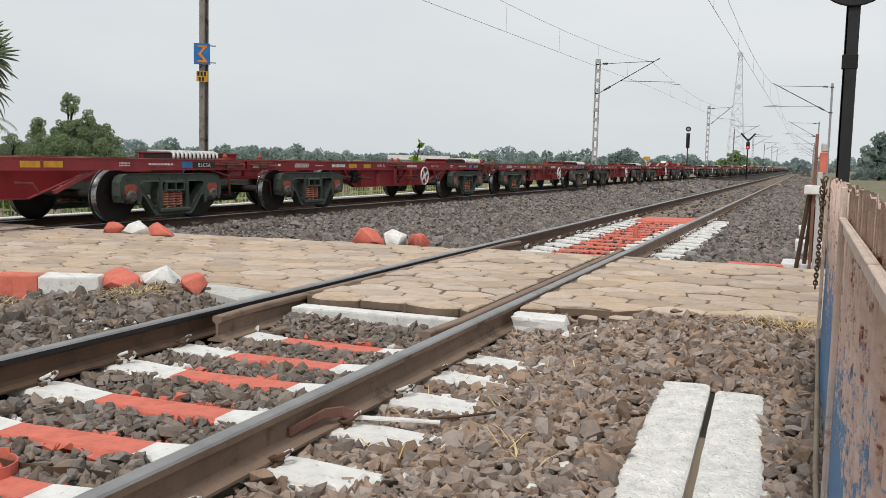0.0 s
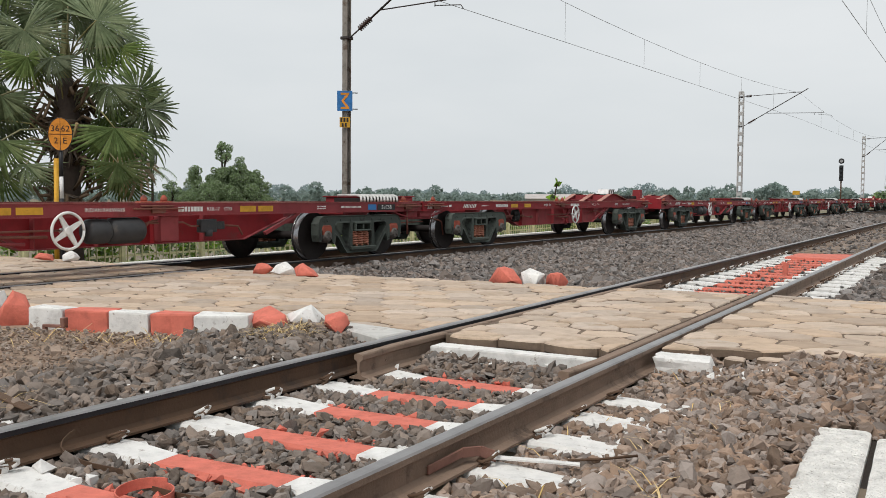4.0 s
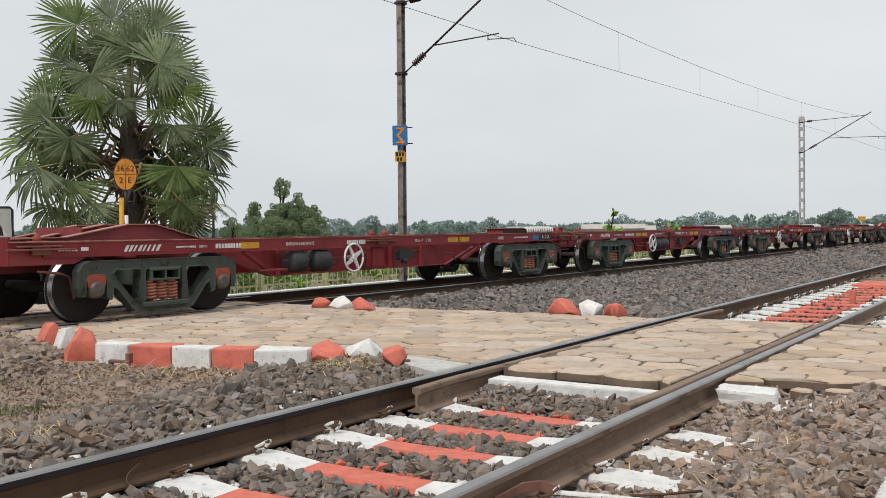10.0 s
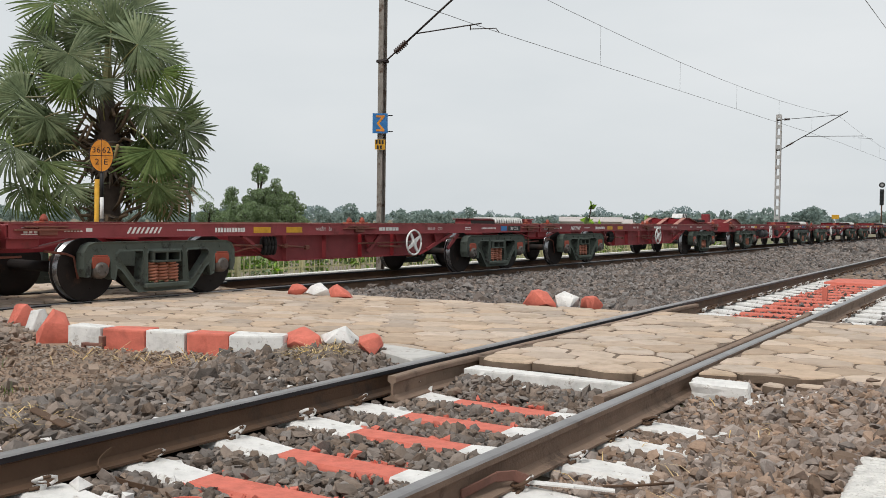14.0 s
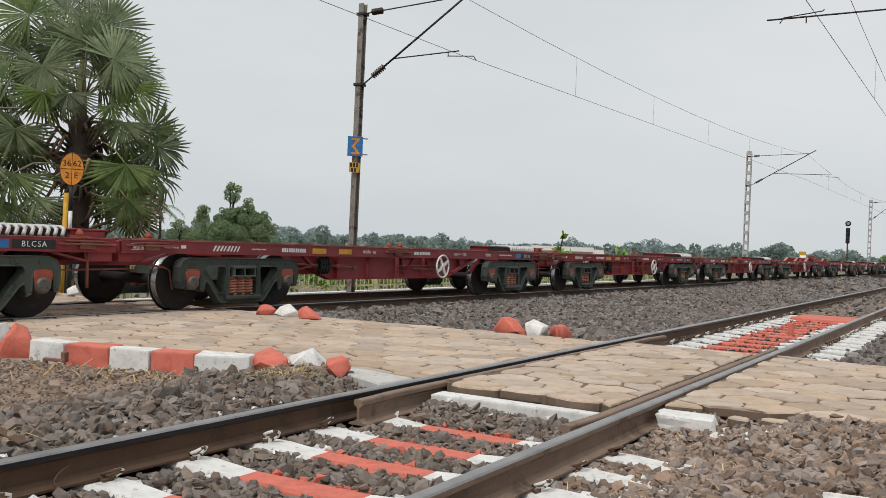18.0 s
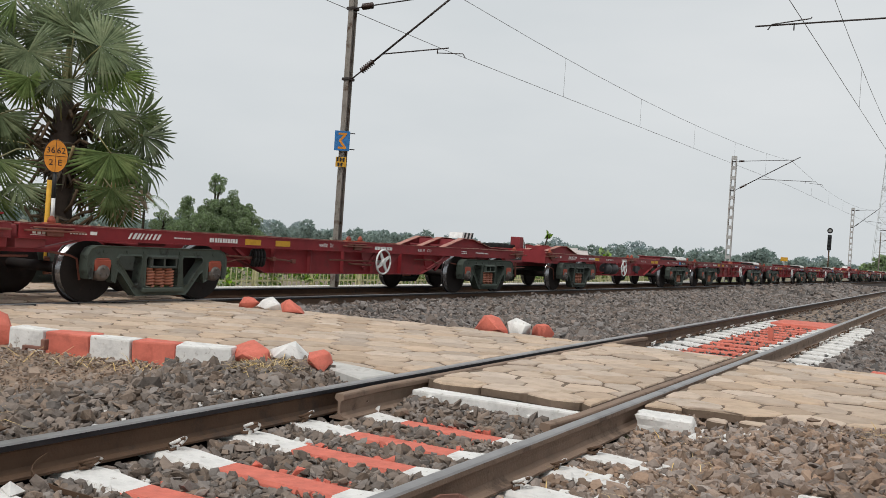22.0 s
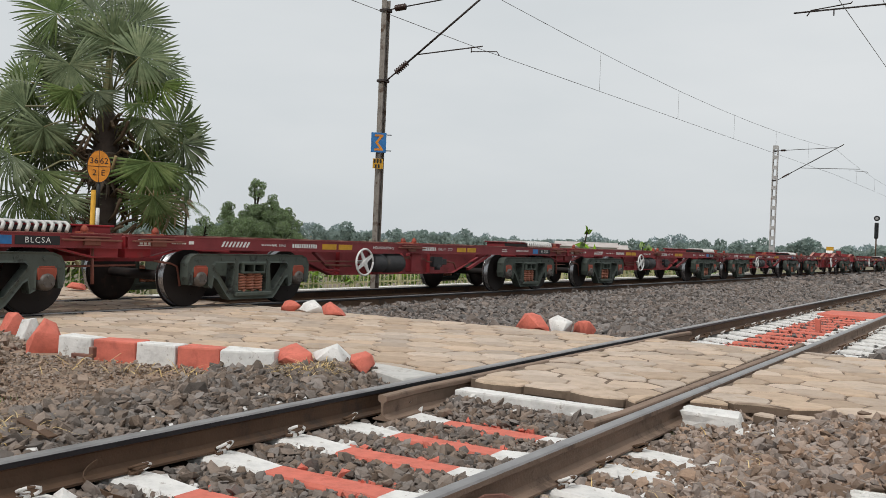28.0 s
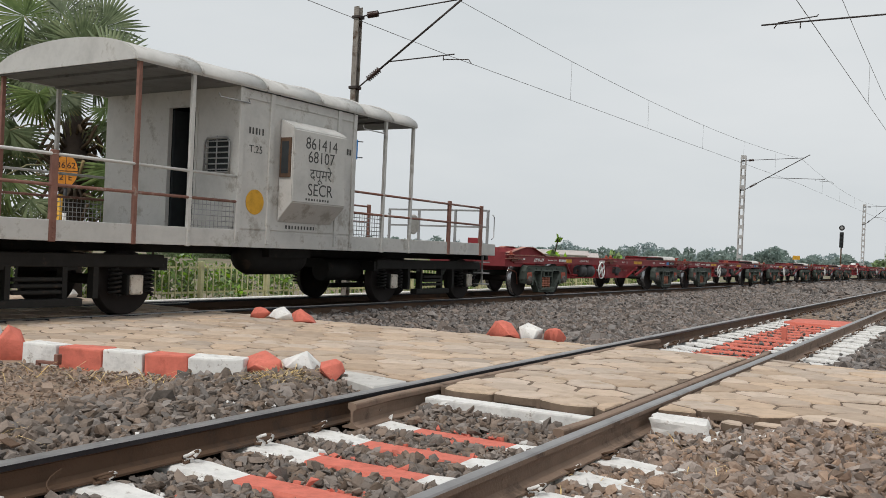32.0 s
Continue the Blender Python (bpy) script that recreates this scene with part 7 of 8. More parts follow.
def fan_leaf(rng, radius, n=26, span=5.0, droop=0.35):
    """A palm fan: folded segments round the stalk's end, joined near the middle and free at their tips."""
    bm = bmesh.new()
    for k in range(n):
        a = -span / 2 + span * (k + 0.5) / n
        half = span / n * 0.5
        length = radius * (1.0 - 0.18 * abs(a / (span / 2)) ** 2) * rng.uniform(0.9, 1.06)
        rows, weak, slip = [], rng.uniform(0.45, 1.5) if rng.random() < 0.75 else rng.uniform(1.6, 2.6), rng.uniform(-0.35, 0.35) * half
        for f, w in ((0.004, 1.04), (0.55, 1.03), (0.75, 0.62), (0.90, 0.30), (1.0, 0.03)):
            r = length * f
            sag = -droop * radius * (f ** 2.6) * weak
            turn_ = a + slip * max(0.0, f - 0.55) * 2
            cone = 0.16 * r * math.cos(a)
            l = (r * math.sin(turn_ - half * w), r * math.cos(turn_ - half * w), sag + cone - 0.16 * r * half)
            c = (r * math.sin(turn_), r * math.cos(turn_), sag + cone)
            q = (r * math.sin(turn_ + half * w), r * math.cos(turn_ + half * w), sag + cone - 0.16 * r * half)
            rows.append([bm.verts.new(p) for p in (l, c, q)])
        for p, q in zip(rows, rows[1:]):
            bm.faces.new((p[0], p[1], q[1], q[0]))
            bm.faces.new((p[1], p[2], q[2], q[1]))
    return bm


def palm(x, y, z):
    rng = random.Random(5)
    t = thing("fan_palm", "bushy fan palm with drooping green fronds and dry skirts", "palm tree", pose(x, y, z))
    bm = bmesh.new()
    lathe(bm, (0, 0, -0.3), (0, 0, 4.2), [(0, 0.34), (0.2, 0.28), (0.5, 0.26), (0.8, 0.27), (0.95, 0.20), (1, 0.08)], 14)
    part("trunk", bm, M["bark"], t)
    bm = bmesh.new()
    lathe(bm, (0, 0, 3.7), (0, 0, 5.3), [(0, 0.16), (0.5, 0.12), (1, 0.05)], 10)
    part("crown_shaft", bm, M["palmstalk"], t)
    for k in range(84):                              # broken leaf bases
        a, h = rng.uniform(0, 6.283), rng.uniform(0.4, 3.9)
        bm = bmesh.new()
        e = Vector((math.cos(a), math.sin(a), 0.8))
        tube(bm, [(0.26 * math.cos(a), 0.26 * math.sin(a), h), (0.5 * math.cos(a), 0.5 * math.sin(a), h + 0.15), (0.72 * math.cos(a), 0.72 * math.sin(a), h + rng.uniform(-0.25, 0.5))], 0.036, 5)
        part("leaf_base", bm, M["palmdry"] if rng.random() < 0.12 else M["palmdead"], t)
    dead = mesh_of(fan_leaf(random.Random(78), 1.0, 18, 3.2, 0.5), "frond_blade", M["palmdead"])
    for k in range(22):                              # dead fans folded down against the stem
        az, h = rng.uniform(0, 6.283), rng.uniform(1.3, 3.9)
        out = Vector((math.cos(az), math.sin(az), 0))
        e = radians(rng.uniform(-88, -62))
        tip, up = out * math.cos(e) + Z3 * math.sin(e), out * -math.sin(e) + Z3 * math.cos(e)
        m = Matrix.Translation(out * 0.36 + Z3 * h) @ Matrix((tip.cross(up), tip, up)).transposed().to_4x4() @ Matrix.Rotation(rng.uniform(-0.5, 0.5), 4, "Y") @ Matrix.Scale(rng.uniform(0.40, 0.62), 4)
        part("dead_fan", dead, None, t, "dead brown fan hanging on the stem", m)
    blades = [fan_leaf(random.Random(50 + k), 1.0, nn, sp, d) for k, (nn, sp, d) in enumerate(((42, 5.0, 0.16), (38, 4.7, 0.30), (34, 4.2, 0.48), (28, 3.3, 0.40)))]
    meshes = [mesh_of(b, "frond_blade", M["palm"]) for b in blades]
    dry = mesh_of(fan_leaf(random.Random(77), 1.0, 24, 4.2, 0.6), "frond_blade", M["palmdry"])
    clear, across = Vector((0.814, -0.585, 0)), Vector((0.585, 0.814, 0))   # the open side of the crown, and the way along the road
    # fans by cluster: place along the road, height, way out to the open side, blade's slope (90 up, -90 hanging) and reach, mesh
    fans = [(-0.73, 4.95, 0.6, -75, 0.92, 0), (0.07, 5.55, 0.3, 80, 0.95, 0), (0.58, 5.27, 0.5, 25, 0.98, 0), (0.99, 4.76, 0.4, -110, 0.70, 1),
            (1.05, 5.15, 0.0, -10, 0.66, 1), (-1.0, 6.05, 0.2, 130, 0.95, 0), (-1.45, 4.55, 0.3, 165, 0.72, 1), (-0.68, 4.41, 0.7, -80, 0.80, 2),
            (-0.24, 4.41, 0.8, -85, 0.62, 3), (-1.50, 4.02, 0.5, -165, 0.98, 1), (-1.70, 2.99, 0.6, -115, 1.02, 3), (-1.15, 2.69, 0.9, -98, 0.98, 3),
            (-0.73, 2.22, 1.1, -92, 0.72, 3), (0.78, 3.93, 0.7, -85, 0.85, 3), (1.30, 3.86, 0.4, 22, 0.82, 1), (1.45, 3.50, 0.3, -28, 0.86, 2),
            (0.87, 3.02, 0.8, -86, 1.0, 3), (0.91, 2.29, 0.9, -84, 0.82, 3), (1.45, 2.90, 0.2, -52, 0.85, 2), (-1.55, 2.20, 0.4, -108, 0.78, 3),
            (-0.45, 5.45, 0.2, 120, 0.85, 1), (0.45, 6.1, -0.2, 60, 0.95, 0), (-0.3, 6.3, -0.3, 100, 0.95, 0), (-1.15, 5.25, 0.0, 150, 0.75, 1),
            (-1.85, 3.55, 0.2, -150, 0.85, 2), (-1.15, 3.60, 0.7, -105, 0.80, 2), (1.20, 2.45, 0.4, -70, 0.85, 3), (0.35, 4.95, -0.4, 45, 0.75, 1),
            (0.1, 5.5, -1.0, 90, 0.9, 1), (-0.8, 4.8, -1.1, 150, 0.85, 2), (0.6, 4.9, -1.1, 20, 0.8, 2), (-0.8, 3.6, -1.4, -120, 0.9, 3), (0.7, 3.4, -1.4, -70, 0.9, 3),
            (-1.2, 4.1, -0.5, 175, 0.85, 2), (1.0, 3.75, -0.4, -15, 0.85, 2), (-1.2, 3.1, -0.3, -130, 0.9, 2), (0.85, 2.9, -0.4, -60, 0.9, 3), (-1.2, 2.1, -0.3, -105, 0.8, 3), (1.1, 2.0, -0.3, -80, 0.75, 3),
            (0.50, 2.35, -0.9, -84, 0.72, 3), (-0.35, 2.2, -0.8, -96, 0.7, 3), (0.55, 4.25, 0.6, -50, 0.5, 1)]
    for k, (u, w, v, slope, reach, kind_) in enumerate(fans):
        hub = across * (u * 1.05 + (0.05 if u > 1.2 else 0.0)) + clear * v + Z3 * w
        low = w < 4.7
        p0 = Vector((0, 0, (2.6 if w < 3.0 else 3.3) if low else 4.5)) + (across * u + clear * v).normalized() * 0.10
        p1 = (p0 + hub) / 2 + Z3 * (0.45 if low else 0.12)
        bm = bmesh.new()
        tube(bm, [p0, p0 * 0.3 + p1 * 0.7 + Z3 * 0.04, hub * 0.4 + p1 * 0.6, hub], 0.018, 5)
        fr = part("frond_stalk", bm, M["palmstalk"], t)
        e = radians(slope + rng.uniform(-7, 7))
        tip = (across * math.cos(e) + Z3 * math.sin(e) + clear * rng.uniform(-0.35, 0.25)).normalized()
        lie = radians(rng.uniform(-5, 40))
        up = clear * math.cos(lie) * (1 if v > -1 else -1) + Z3 * math.sin(lie) + across * rng.uniform(-0.6, 0.6)
        up = (up - tip * up.dot(tip)).normalized()
        m = Matrix.Translation(hub) @ Matrix((tip.cross(up), tip, up)).transposed().to_4x4() @ Matrix.Scale(reach * rng.uniform(0.95, 1.10), 4)
        old = k == 26
        part("frond_blade", dry if old else meshes[kind_], None, fr, "dry straw-coloured fan" if old else "", m)
    return t


palm(-13.88, 12.41, -0.55)

# trees behind the line
for k, (x, y, h, w, n) in enumerate(((-71.4, 67.2, 3.9, 5.0, 26), (-69.6, 69.0, 5.6, 4.8, 34), (-67.5, 71.2, 8.5, 5.2, 54), (-66.3, 72.3, 7.0, 5.0, 46), (-64.9, 73.6, 5.2, 4.6, 34), (-68.4, 74.5, 6.3, 5.0, 34), (-68.2, 70.2, 4.6, 8.5, 50), (-65.8, 72.6, 5.0, 7.0, 50))):
    tree("tree", x, y, -1.0, h, w, 20 + k, M["leaf"], "leafy green tree in the field behind the railway", 0.085, 950, n)
tree("banana_clump", 2.84 + 62 * -0.4028, 62 * 0.9153, -0.9, 3.5, 2.2, 31, M["hedge"], "light green shrub behind the railway", 0.35, 90, 8)
tree("shrub", 2.84 + 80 * -0.344, 80 * 0.939, -0.9, 2.6, 3.6, 32, M["hedge"], "light green bush behind the train", 0.30, 60, 10)
tree("shrub", -13.6, 230.0, -0.9, 6.2, 11.0, 33, M["leaf"], "green bushes far along the line", 0.40, 60, 24)
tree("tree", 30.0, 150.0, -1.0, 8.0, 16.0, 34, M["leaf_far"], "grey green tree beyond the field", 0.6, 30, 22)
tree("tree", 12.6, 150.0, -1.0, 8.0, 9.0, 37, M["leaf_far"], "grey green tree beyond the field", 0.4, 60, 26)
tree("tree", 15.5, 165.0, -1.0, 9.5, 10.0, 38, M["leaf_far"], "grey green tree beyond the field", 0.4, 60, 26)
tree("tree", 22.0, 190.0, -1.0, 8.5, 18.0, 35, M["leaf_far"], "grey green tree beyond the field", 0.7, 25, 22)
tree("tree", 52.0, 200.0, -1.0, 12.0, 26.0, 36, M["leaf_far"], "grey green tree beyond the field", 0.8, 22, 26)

def coconut(x, y, z, height, seed):
    """A slim feather palm: arching ribs with two rows of narrow leaflets."""
    r = random.Random(seed)
    t = thing("coconut_palm", "feathery coconut palm among the field trees", "palm tree", pose(x, y, z))
    bm = bmesh.new()
    tube(bm, [(0, 0, -0.3), (0.15, 0, height * 0.5), (0.1, 0, height)], 0.13, 7)
    part("trunk", bm, M["bark"], t)
    for k in range(13):
        az, rise, ln = 2 * math.pi * k / 13 + r.uniform(-0.2, 0.2), r.uniform(0.2, 1.2), r.uniform(1.9, 2.5)
        out = Vector((math.cos(az), math.sin(az), 0))
        rib = [Vector((0.1, 0, height)) + out * ln * f * math.cos(rise * (1 - f)) + Z3 * ln * (rise * f - (0.75 + 0.5 * rise) * f * f) for f in np.linspace(0, 1, 9)]
        bm = bmesh.new()
        tube(bm, rib, 0.02, 4)
        side = out.cross(Z3)
        for a, b in zip(rib[1:], rib[2:]):
            for q in (0.0, 0.5):
                p = a.lerp(b, q)
                for sd in (-1, 1):
                    e = p + side * sd * 0.42 + (b - a) * 0.8 - Z3 * 0.34
                    vs = [bm.verts.new(v) for v in (p, p + (b - a) * 0.22, e)]
                    bm.faces.new(vs)
        part("frond", bm, M["leaf"], t)
    return t


coconut(-71.2, 64.4, -1.0, 4.6, 71)

# distant woods, their haze carried by the leaf colours
rng = np.random.default_rng(4)


def woods(name, d0, d1, n, a0, a1, h0, h1, mat, size, per, label, seed):
    r = np.random.default_rng(seed)
    cl = []
    for k in range(n):
        a = radians(r.uniform(a0, a1))
        d = r.uniform(d0, d1)
        swell = 0.55 + 0.45 * math.sin(9 * a + seed) * math.sin(23 * a)
        h = (h0 + (h1 - h0) * swell * r.random())
        for q in range(5):
            cl.append((2.8 - d * math.sin(a) + r.normal() * h * 2.4, d * math.cos(a) + r.normal() * h * 0.8, -1 + h * r.uniform(0.15, 0.85), h * r.uniform(0.28, 0.5)))
    ob = leaf_cloud(name, cl, size, mat, per, seed)
    return tagged(ob, label, "trees", kind="stuff")


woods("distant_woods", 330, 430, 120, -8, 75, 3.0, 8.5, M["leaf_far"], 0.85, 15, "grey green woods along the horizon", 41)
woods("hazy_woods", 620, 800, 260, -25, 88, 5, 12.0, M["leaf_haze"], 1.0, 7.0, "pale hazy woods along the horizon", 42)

# hedge and fence beyond the far track
cl = [(-14.6 + rng.normal() * 0.25, y, -0.35 + 0.65 * rng.random(), 0.50) for y in np.arange(9, 60, 0.33)]
tagged(leaf_cloud("hedge", cl, 0.075, M["hedge"], 560, 43), "low bright green hedge behind the fence", "hedge", kind="stuff")
fence = thing("paling_fence", "pale green paling fence with concrete posts beyond the far track", "fence")
bm = bmesh.new()
for y in np.arange(9.0, 58.0, 0.21):
    box(bm, -14.02, -13.99, y, y + 0.016, -0.72, 0.42)
pal = part("paling", bm, M["paling"], fence)
tagged(pal, kind="stuff")
for z in (-0.35, 0.28):
    bm = bmesh.new()
    box(bm, -14.06, -14.02, 9.0, 58.0, z, z + 0.05)
    part("fence_rail", bm, M["paling"], fence)
for y in np.arange(9.0, 58.0, 2.45):
    bm = bmesh.new()
    box(bm, -14.07, -13.95, y - 0.06, y + 0.06, -1.1, 0.46, 0.008)
    part("fence_post", bm, M["paling"], fence)
bm = bmesh.new()
box(bm, -12.55, -12.30, 11.5, 62.0, -1.0, -0.34, 0.01)
tagged(part("drain_edge", bm, M["whiteslab"]), "pale concrete drain edge beyond the far track", "drain", kind="structure")


# grass and straw on the ground
def tufts(name, spots, mat, label, seed, h=0.16, cat="grass", lie=0.0):
    r = random.Random(seed)
    vs, fs = [], []
    for x, y, n, spread in spots:
        for _ in range(n):
            px, py = x + r.gauss(0, spread), y + r.gauss(0, spread)
            pz = float(bed_z(px, py)) - 0.01
            a, l = r.uniform(0, 6.283), h * r.uniform(0.5, 1.5)
            dx, dy = math.cos(a), math.sin(a)
            lean = r.uniform(0.1 + lie, 1.1 + lie)
            w = 0.003
            b = len(vs)
            vs += [(px - dy * w, py + dx * w, pz), (px + dy * w, py - dx * w, pz), (px + dx * l * lean * 0.5 + dy * w, py + dy * l * lean * 0.5 - dx * w, pz + l * 0.6 * (1 - 0.45 * lie)),
                   (px + dx * l * lean * 0.5 - dy * w, py + dy * l * lean * 0.5 + dx * w, pz + l * 0.6 * (1 - 0.45 * lie)), (px + dx * l * lean, py + dy * l * lean, pz + l * max(0.05, 0.95 - 0.4 * lean))]
            fs += [(b, b + 1, b + 2, b + 3), (b + 3, b + 2, b + 4)]
    me = bpy.data.meshes.new(name)
    me.from_pydata(vs, [], fs)
    me.materials.append(mat)
    return tagged(new(name, me), label, cat, kind="stuff")


r = random.Random(9)
tufts("straw_tufts", [(-1.80, 5.48, 150, 0.09), (-1.70, 5.25, 60, 0.07), (2.85, 6.55, 200, 0.10), (2.6, 6.5, 60, 0.15), (-1.68, 2.86, 70, 0.10)]
      + [(-3.0, 4.75, 26, 0.14), (-3.5, 4.6, 14, 0.16), (-2.6, 4.9, 20, 0.12)] + [(r.uniform(1.1, 2.05), r.uniform(3, 6.4), 4, 0.05) for _ in range(14)],
      M["straw"], "dry straw lying over the ballast and dirt", 61, 0.15, lie=0.8)
tufts("grass_tufts", [(r.uniform(-5.2, -3.4), r.uniform(2.6, 4.0), 60, 0.16) for _ in range(12)]
      + [(-2.95, 3.45, 90, 0.10), (2.7, 12.6, 60, 0.15), (-3.0, 11.5, 50, 0.15)],
      M["grass"], "short green grass on the dirt verge", 62, 0.07)
# ---- fence on the near side ----
def sheet_panel(y0, y1, mat, seed, parent, x=2.976, lean=0.0):
    """A corrugated sheet standing on edge, eaten ragged along its top."""
    rng = random.Random(seed)
    bm = bmesh.new()
    n = int((y1 - y0) / 0.0085)
    cols = []
    top = 0.99
    for k in range(n + 1):
        y = y0 + (y1 - y0) * k / n
        if k % 3 == 0:
            top = 0.985 + 0.012 * noise.noise(Vector((y * 3.1, seed, 0))) + rng.uniform(-0.020, 0.008)
        dx = 0.010 * math.sin(2 * math.pi * (y / 0.115))
        cols.append([bm.verts.new((x + dx + lean * (y - y0) + 0.006 * noise.noise(Vector((y * 2, z * 3, seed))), y, z)) for z in (-0.45, -0.1, 0.25, 0.6, top)])
    for a, b in zip(cols, cols[1:]):
        for i in range(4):
            bm.faces.new((a[i], b[i], b[i + 1], a[i + 1])).smooth = True
    bmesh.ops.solidify(bm, geom=bm.faces, thickness=0.003)
    return part("corrugated_sheet", bm, mat, parent)


barrier = thing("corrugated_fence", "rusted corrugated iron fence with flaking blue paint beside the track", "fence")
sheet_panel(0.9, 3.14, M["rust"], 3, barrier)
sheet_panel(3.14, 5.75, M["rust"], 4, barrier, 2.976, 0.001)
bm = bmesh.new()
box(bm, 2.954, 2.962, 0.9, 3.12, 0.845, 0.893, 0.002)
box(bm, 2.942, 2.955, 0.9, 3.12, 0.886, 0.893, 0.002)
part("top_rail", bm, M["rustedge"], barrier)
for y in (3.12, 5.70):
    bm = bmesh.new()
    box(bm, 2.954, 2.962, y, y + 0.045, -0.5, 0.985, 0.002)
    box(bm, 2.942, 2.955, y, y + 0.006, -0.5, 0.985, 0.002)
    part("fence_post", bm, M["rustedge"], barrier)
bm = bmesh.new()
tube(bm, [(2.955, 5.75, 0.05), (2.945, 4.6, -0.02), (2.935, 3.6, -0.07), (2.94, 2.9, -0.1)], 0.012, 5)
part("loose_rod", bm, M["wood"], barrier)

# signal board on a dark post behind the fence
board = thing("round_signal_board", "dark round board seen from behind on a black post", "sign", pose(3.075, 7.25, 0))
bm = bmesh.new()
box(bm, -0.045, 0.045, -0.06, -0.04, -0.5, 2.75, 0.003)
box(bm, -0.045, -0.030, -0.06, 0.05, -0.5, 2.75, 0.003)
part("post", bm, M["blackpaint"], board)
bm = bmesh.new()
lathe(bm, (0, -0.085, 2.46), (0, -0.065, 2.46), [(0, 0.27), (0.5, 0.28), (1, 0.27)], 40)
part("disc", bm, M["blackpaint"], board)
for z in (1.80, 2.42):
    bm = bmesh.new()
    box(bm, -0.055, 0.05, -0.064, 0.0, z - 0.05, z + 0.05, 0.004)
    part("clamp", bm, M["black"], board)

# stand of the lifting barrier
stand = thing("barrier_stand", "red and white barrier stand with splayed iron legs beside the crossing", "barrier", pose(2.93, 11.0, 0))
bm = bmesh.new()
box(bm, -0.035, 0.0, -0.03, 0.01, -0.35, 1.42, 0.004)
part("post", bm, M["vanrust"], stand)
bm = bmesh.new()
box(bm, 0.01, 0.06, -0.07, -0.03, -0.35, 1.0, 0.005)
part("white_post", bm, M["vanwhite"], stand)
bm = bmesh.new()
box(bm, -0.12, 0.09, -0.10, 0.06, 0.75, 0.85, 0.008)
part("bearing_block", bm, M["wpaint"], stand)
for a, b in (((-0.06, -0.02, 0.75), (-0.18, 0.1, -0.32)), ((-0.02, 0.0, 0.75), (-0.09, 0.3, -0.32)), ((0.0, 0.02, 0.6), (0.02, 0.6, -0.32))):
    bm = bmesh.new()
    beam(bm, a, b, 0.04, 0.03)
    part("leg", bm, M["railside"], stand)
bm = bmesh.new()
box(bm, 0.02, 0.10, -0.04, 0.04, 0.98, 1.22, 0.008)
part("red_lamp_case", bm, M["red"], stand)
bm = bmesh.new()
box(bm, 0.03, 0.10, -0.03, 0.04, 1.222, 1.32, 0.012)
part("lamp_cap", bm, M["vanwhite"], stand)
bm = bmesh.new()
box(bm, -0.26, 0.10, -0.35, 0.25, -0.4, -0.16, 0.02, jitter=0.01)
tagged(part("plinth", bm, M["white"]), "whitewashed plinth under the barrier stand", "plinth").matrix_basis = pose(2.87, 11.5, 0.10)
bm = bmesh.new()
box(bm, -0.2, 0.2, -0.25, 0.25, -0.4, -0.12, 0.02, jitter=0.02)
tagged(part("plinth", bm, M["white"]), "whitewashed block beside the track", "plinth").matrix_basis = pose(2.93, 15.2, 0.04)
bm = bmesh.new()
box(bm, -0.2, 0.2, -0.4, 0.4, -0.4, -0.10, 0.02, jitter=0.02)
tagged(part("plinth", bm, M["white"]), "low whitewashed block farther along the track", "plinth").matrix_basis = pose(2.93, 18.7, 0.02)
for x in (2.22, 2.50):
    bm = bmesh.new()
    box(bm, -0.15, 0.15, -0.055, 0.055, -0.20, 0.0, 0.012, jitter=0.006)
    tagged(part("painted_slab", bm, M["red"]), "worn red painted slab along the road edge", "slab").matrix_basis = pose(x, 10.42 + 0.1 * (x - 2.2), -0.008, 0, 0, 4)
chain = thing("rusty_chain", "rusty chain hung on the end of the iron fence", "chain", pose(2.945, 5.72, 0.12))
link = bmesh.new()
tube(link, [(0.010 * math.cos(a), 0, 0.016 * math.sin(a)) for a in np.linspace(0, 2 * math.pi, 13)], 0.0046, 5)
link_me = mesh_of(link, "chain_link", M["railside"])
for k in range(44):                                  # bunched at the top, then hanging straight
    a = k * 2.4
    if k < 22:
        m = pose(-0.005 + 0.018 * math.sin(a), 0.02 * math.cos(a), 0.86 - 0.008 * k, 25 * math.sin(a), 20 * math.cos(a), 50 * k)
    else:
        m = pose(-0.012 - 0.0006 * (k - 22), 0.0, 0.68 - 0.021 * (k - 22), 0, 0, 90 * (k % 2))
    part("chain_link", link_me, None, chain, "", m)

# level crossing board in front of the palm
disc = thing("oval_number_board", "yellow oval board with black figures on a striped post", "sign", pose(-11.57, 10.58, -0.05, 0, 0, -42))
bm = bmesh.new()
lathe(bm, (-0.008, 0, 0), (0.008, 0, 0), [(0, 0.208), (0.5, 0.212), (1, 0.208)], 40)
bmesh.ops.scale(bm, verts=bm.verts, vec=(1, 1, 1.46))
part("board", bm, M["orange"], disc, "", pose(0, 0, 2.22))
bm = bmesh.new()
ringp = [(0.006, 0.206 * math.cos(a), 0.206 * 1.46 * math.sin(a)) for a in np.linspace(0, 2 * math.pi, 41)]
tube(bm, ringp, 0.008, 5)
box(bm, 0.008, 0.012, -0.205, 0.205, -0.005, 0.005)
box(bm, 0.008, 0.012, -0.004, 0.004, -0.30, 0.30)
part("rim", bm, M["blackpaint"], disc, "", pose(0, 0, 2.22))
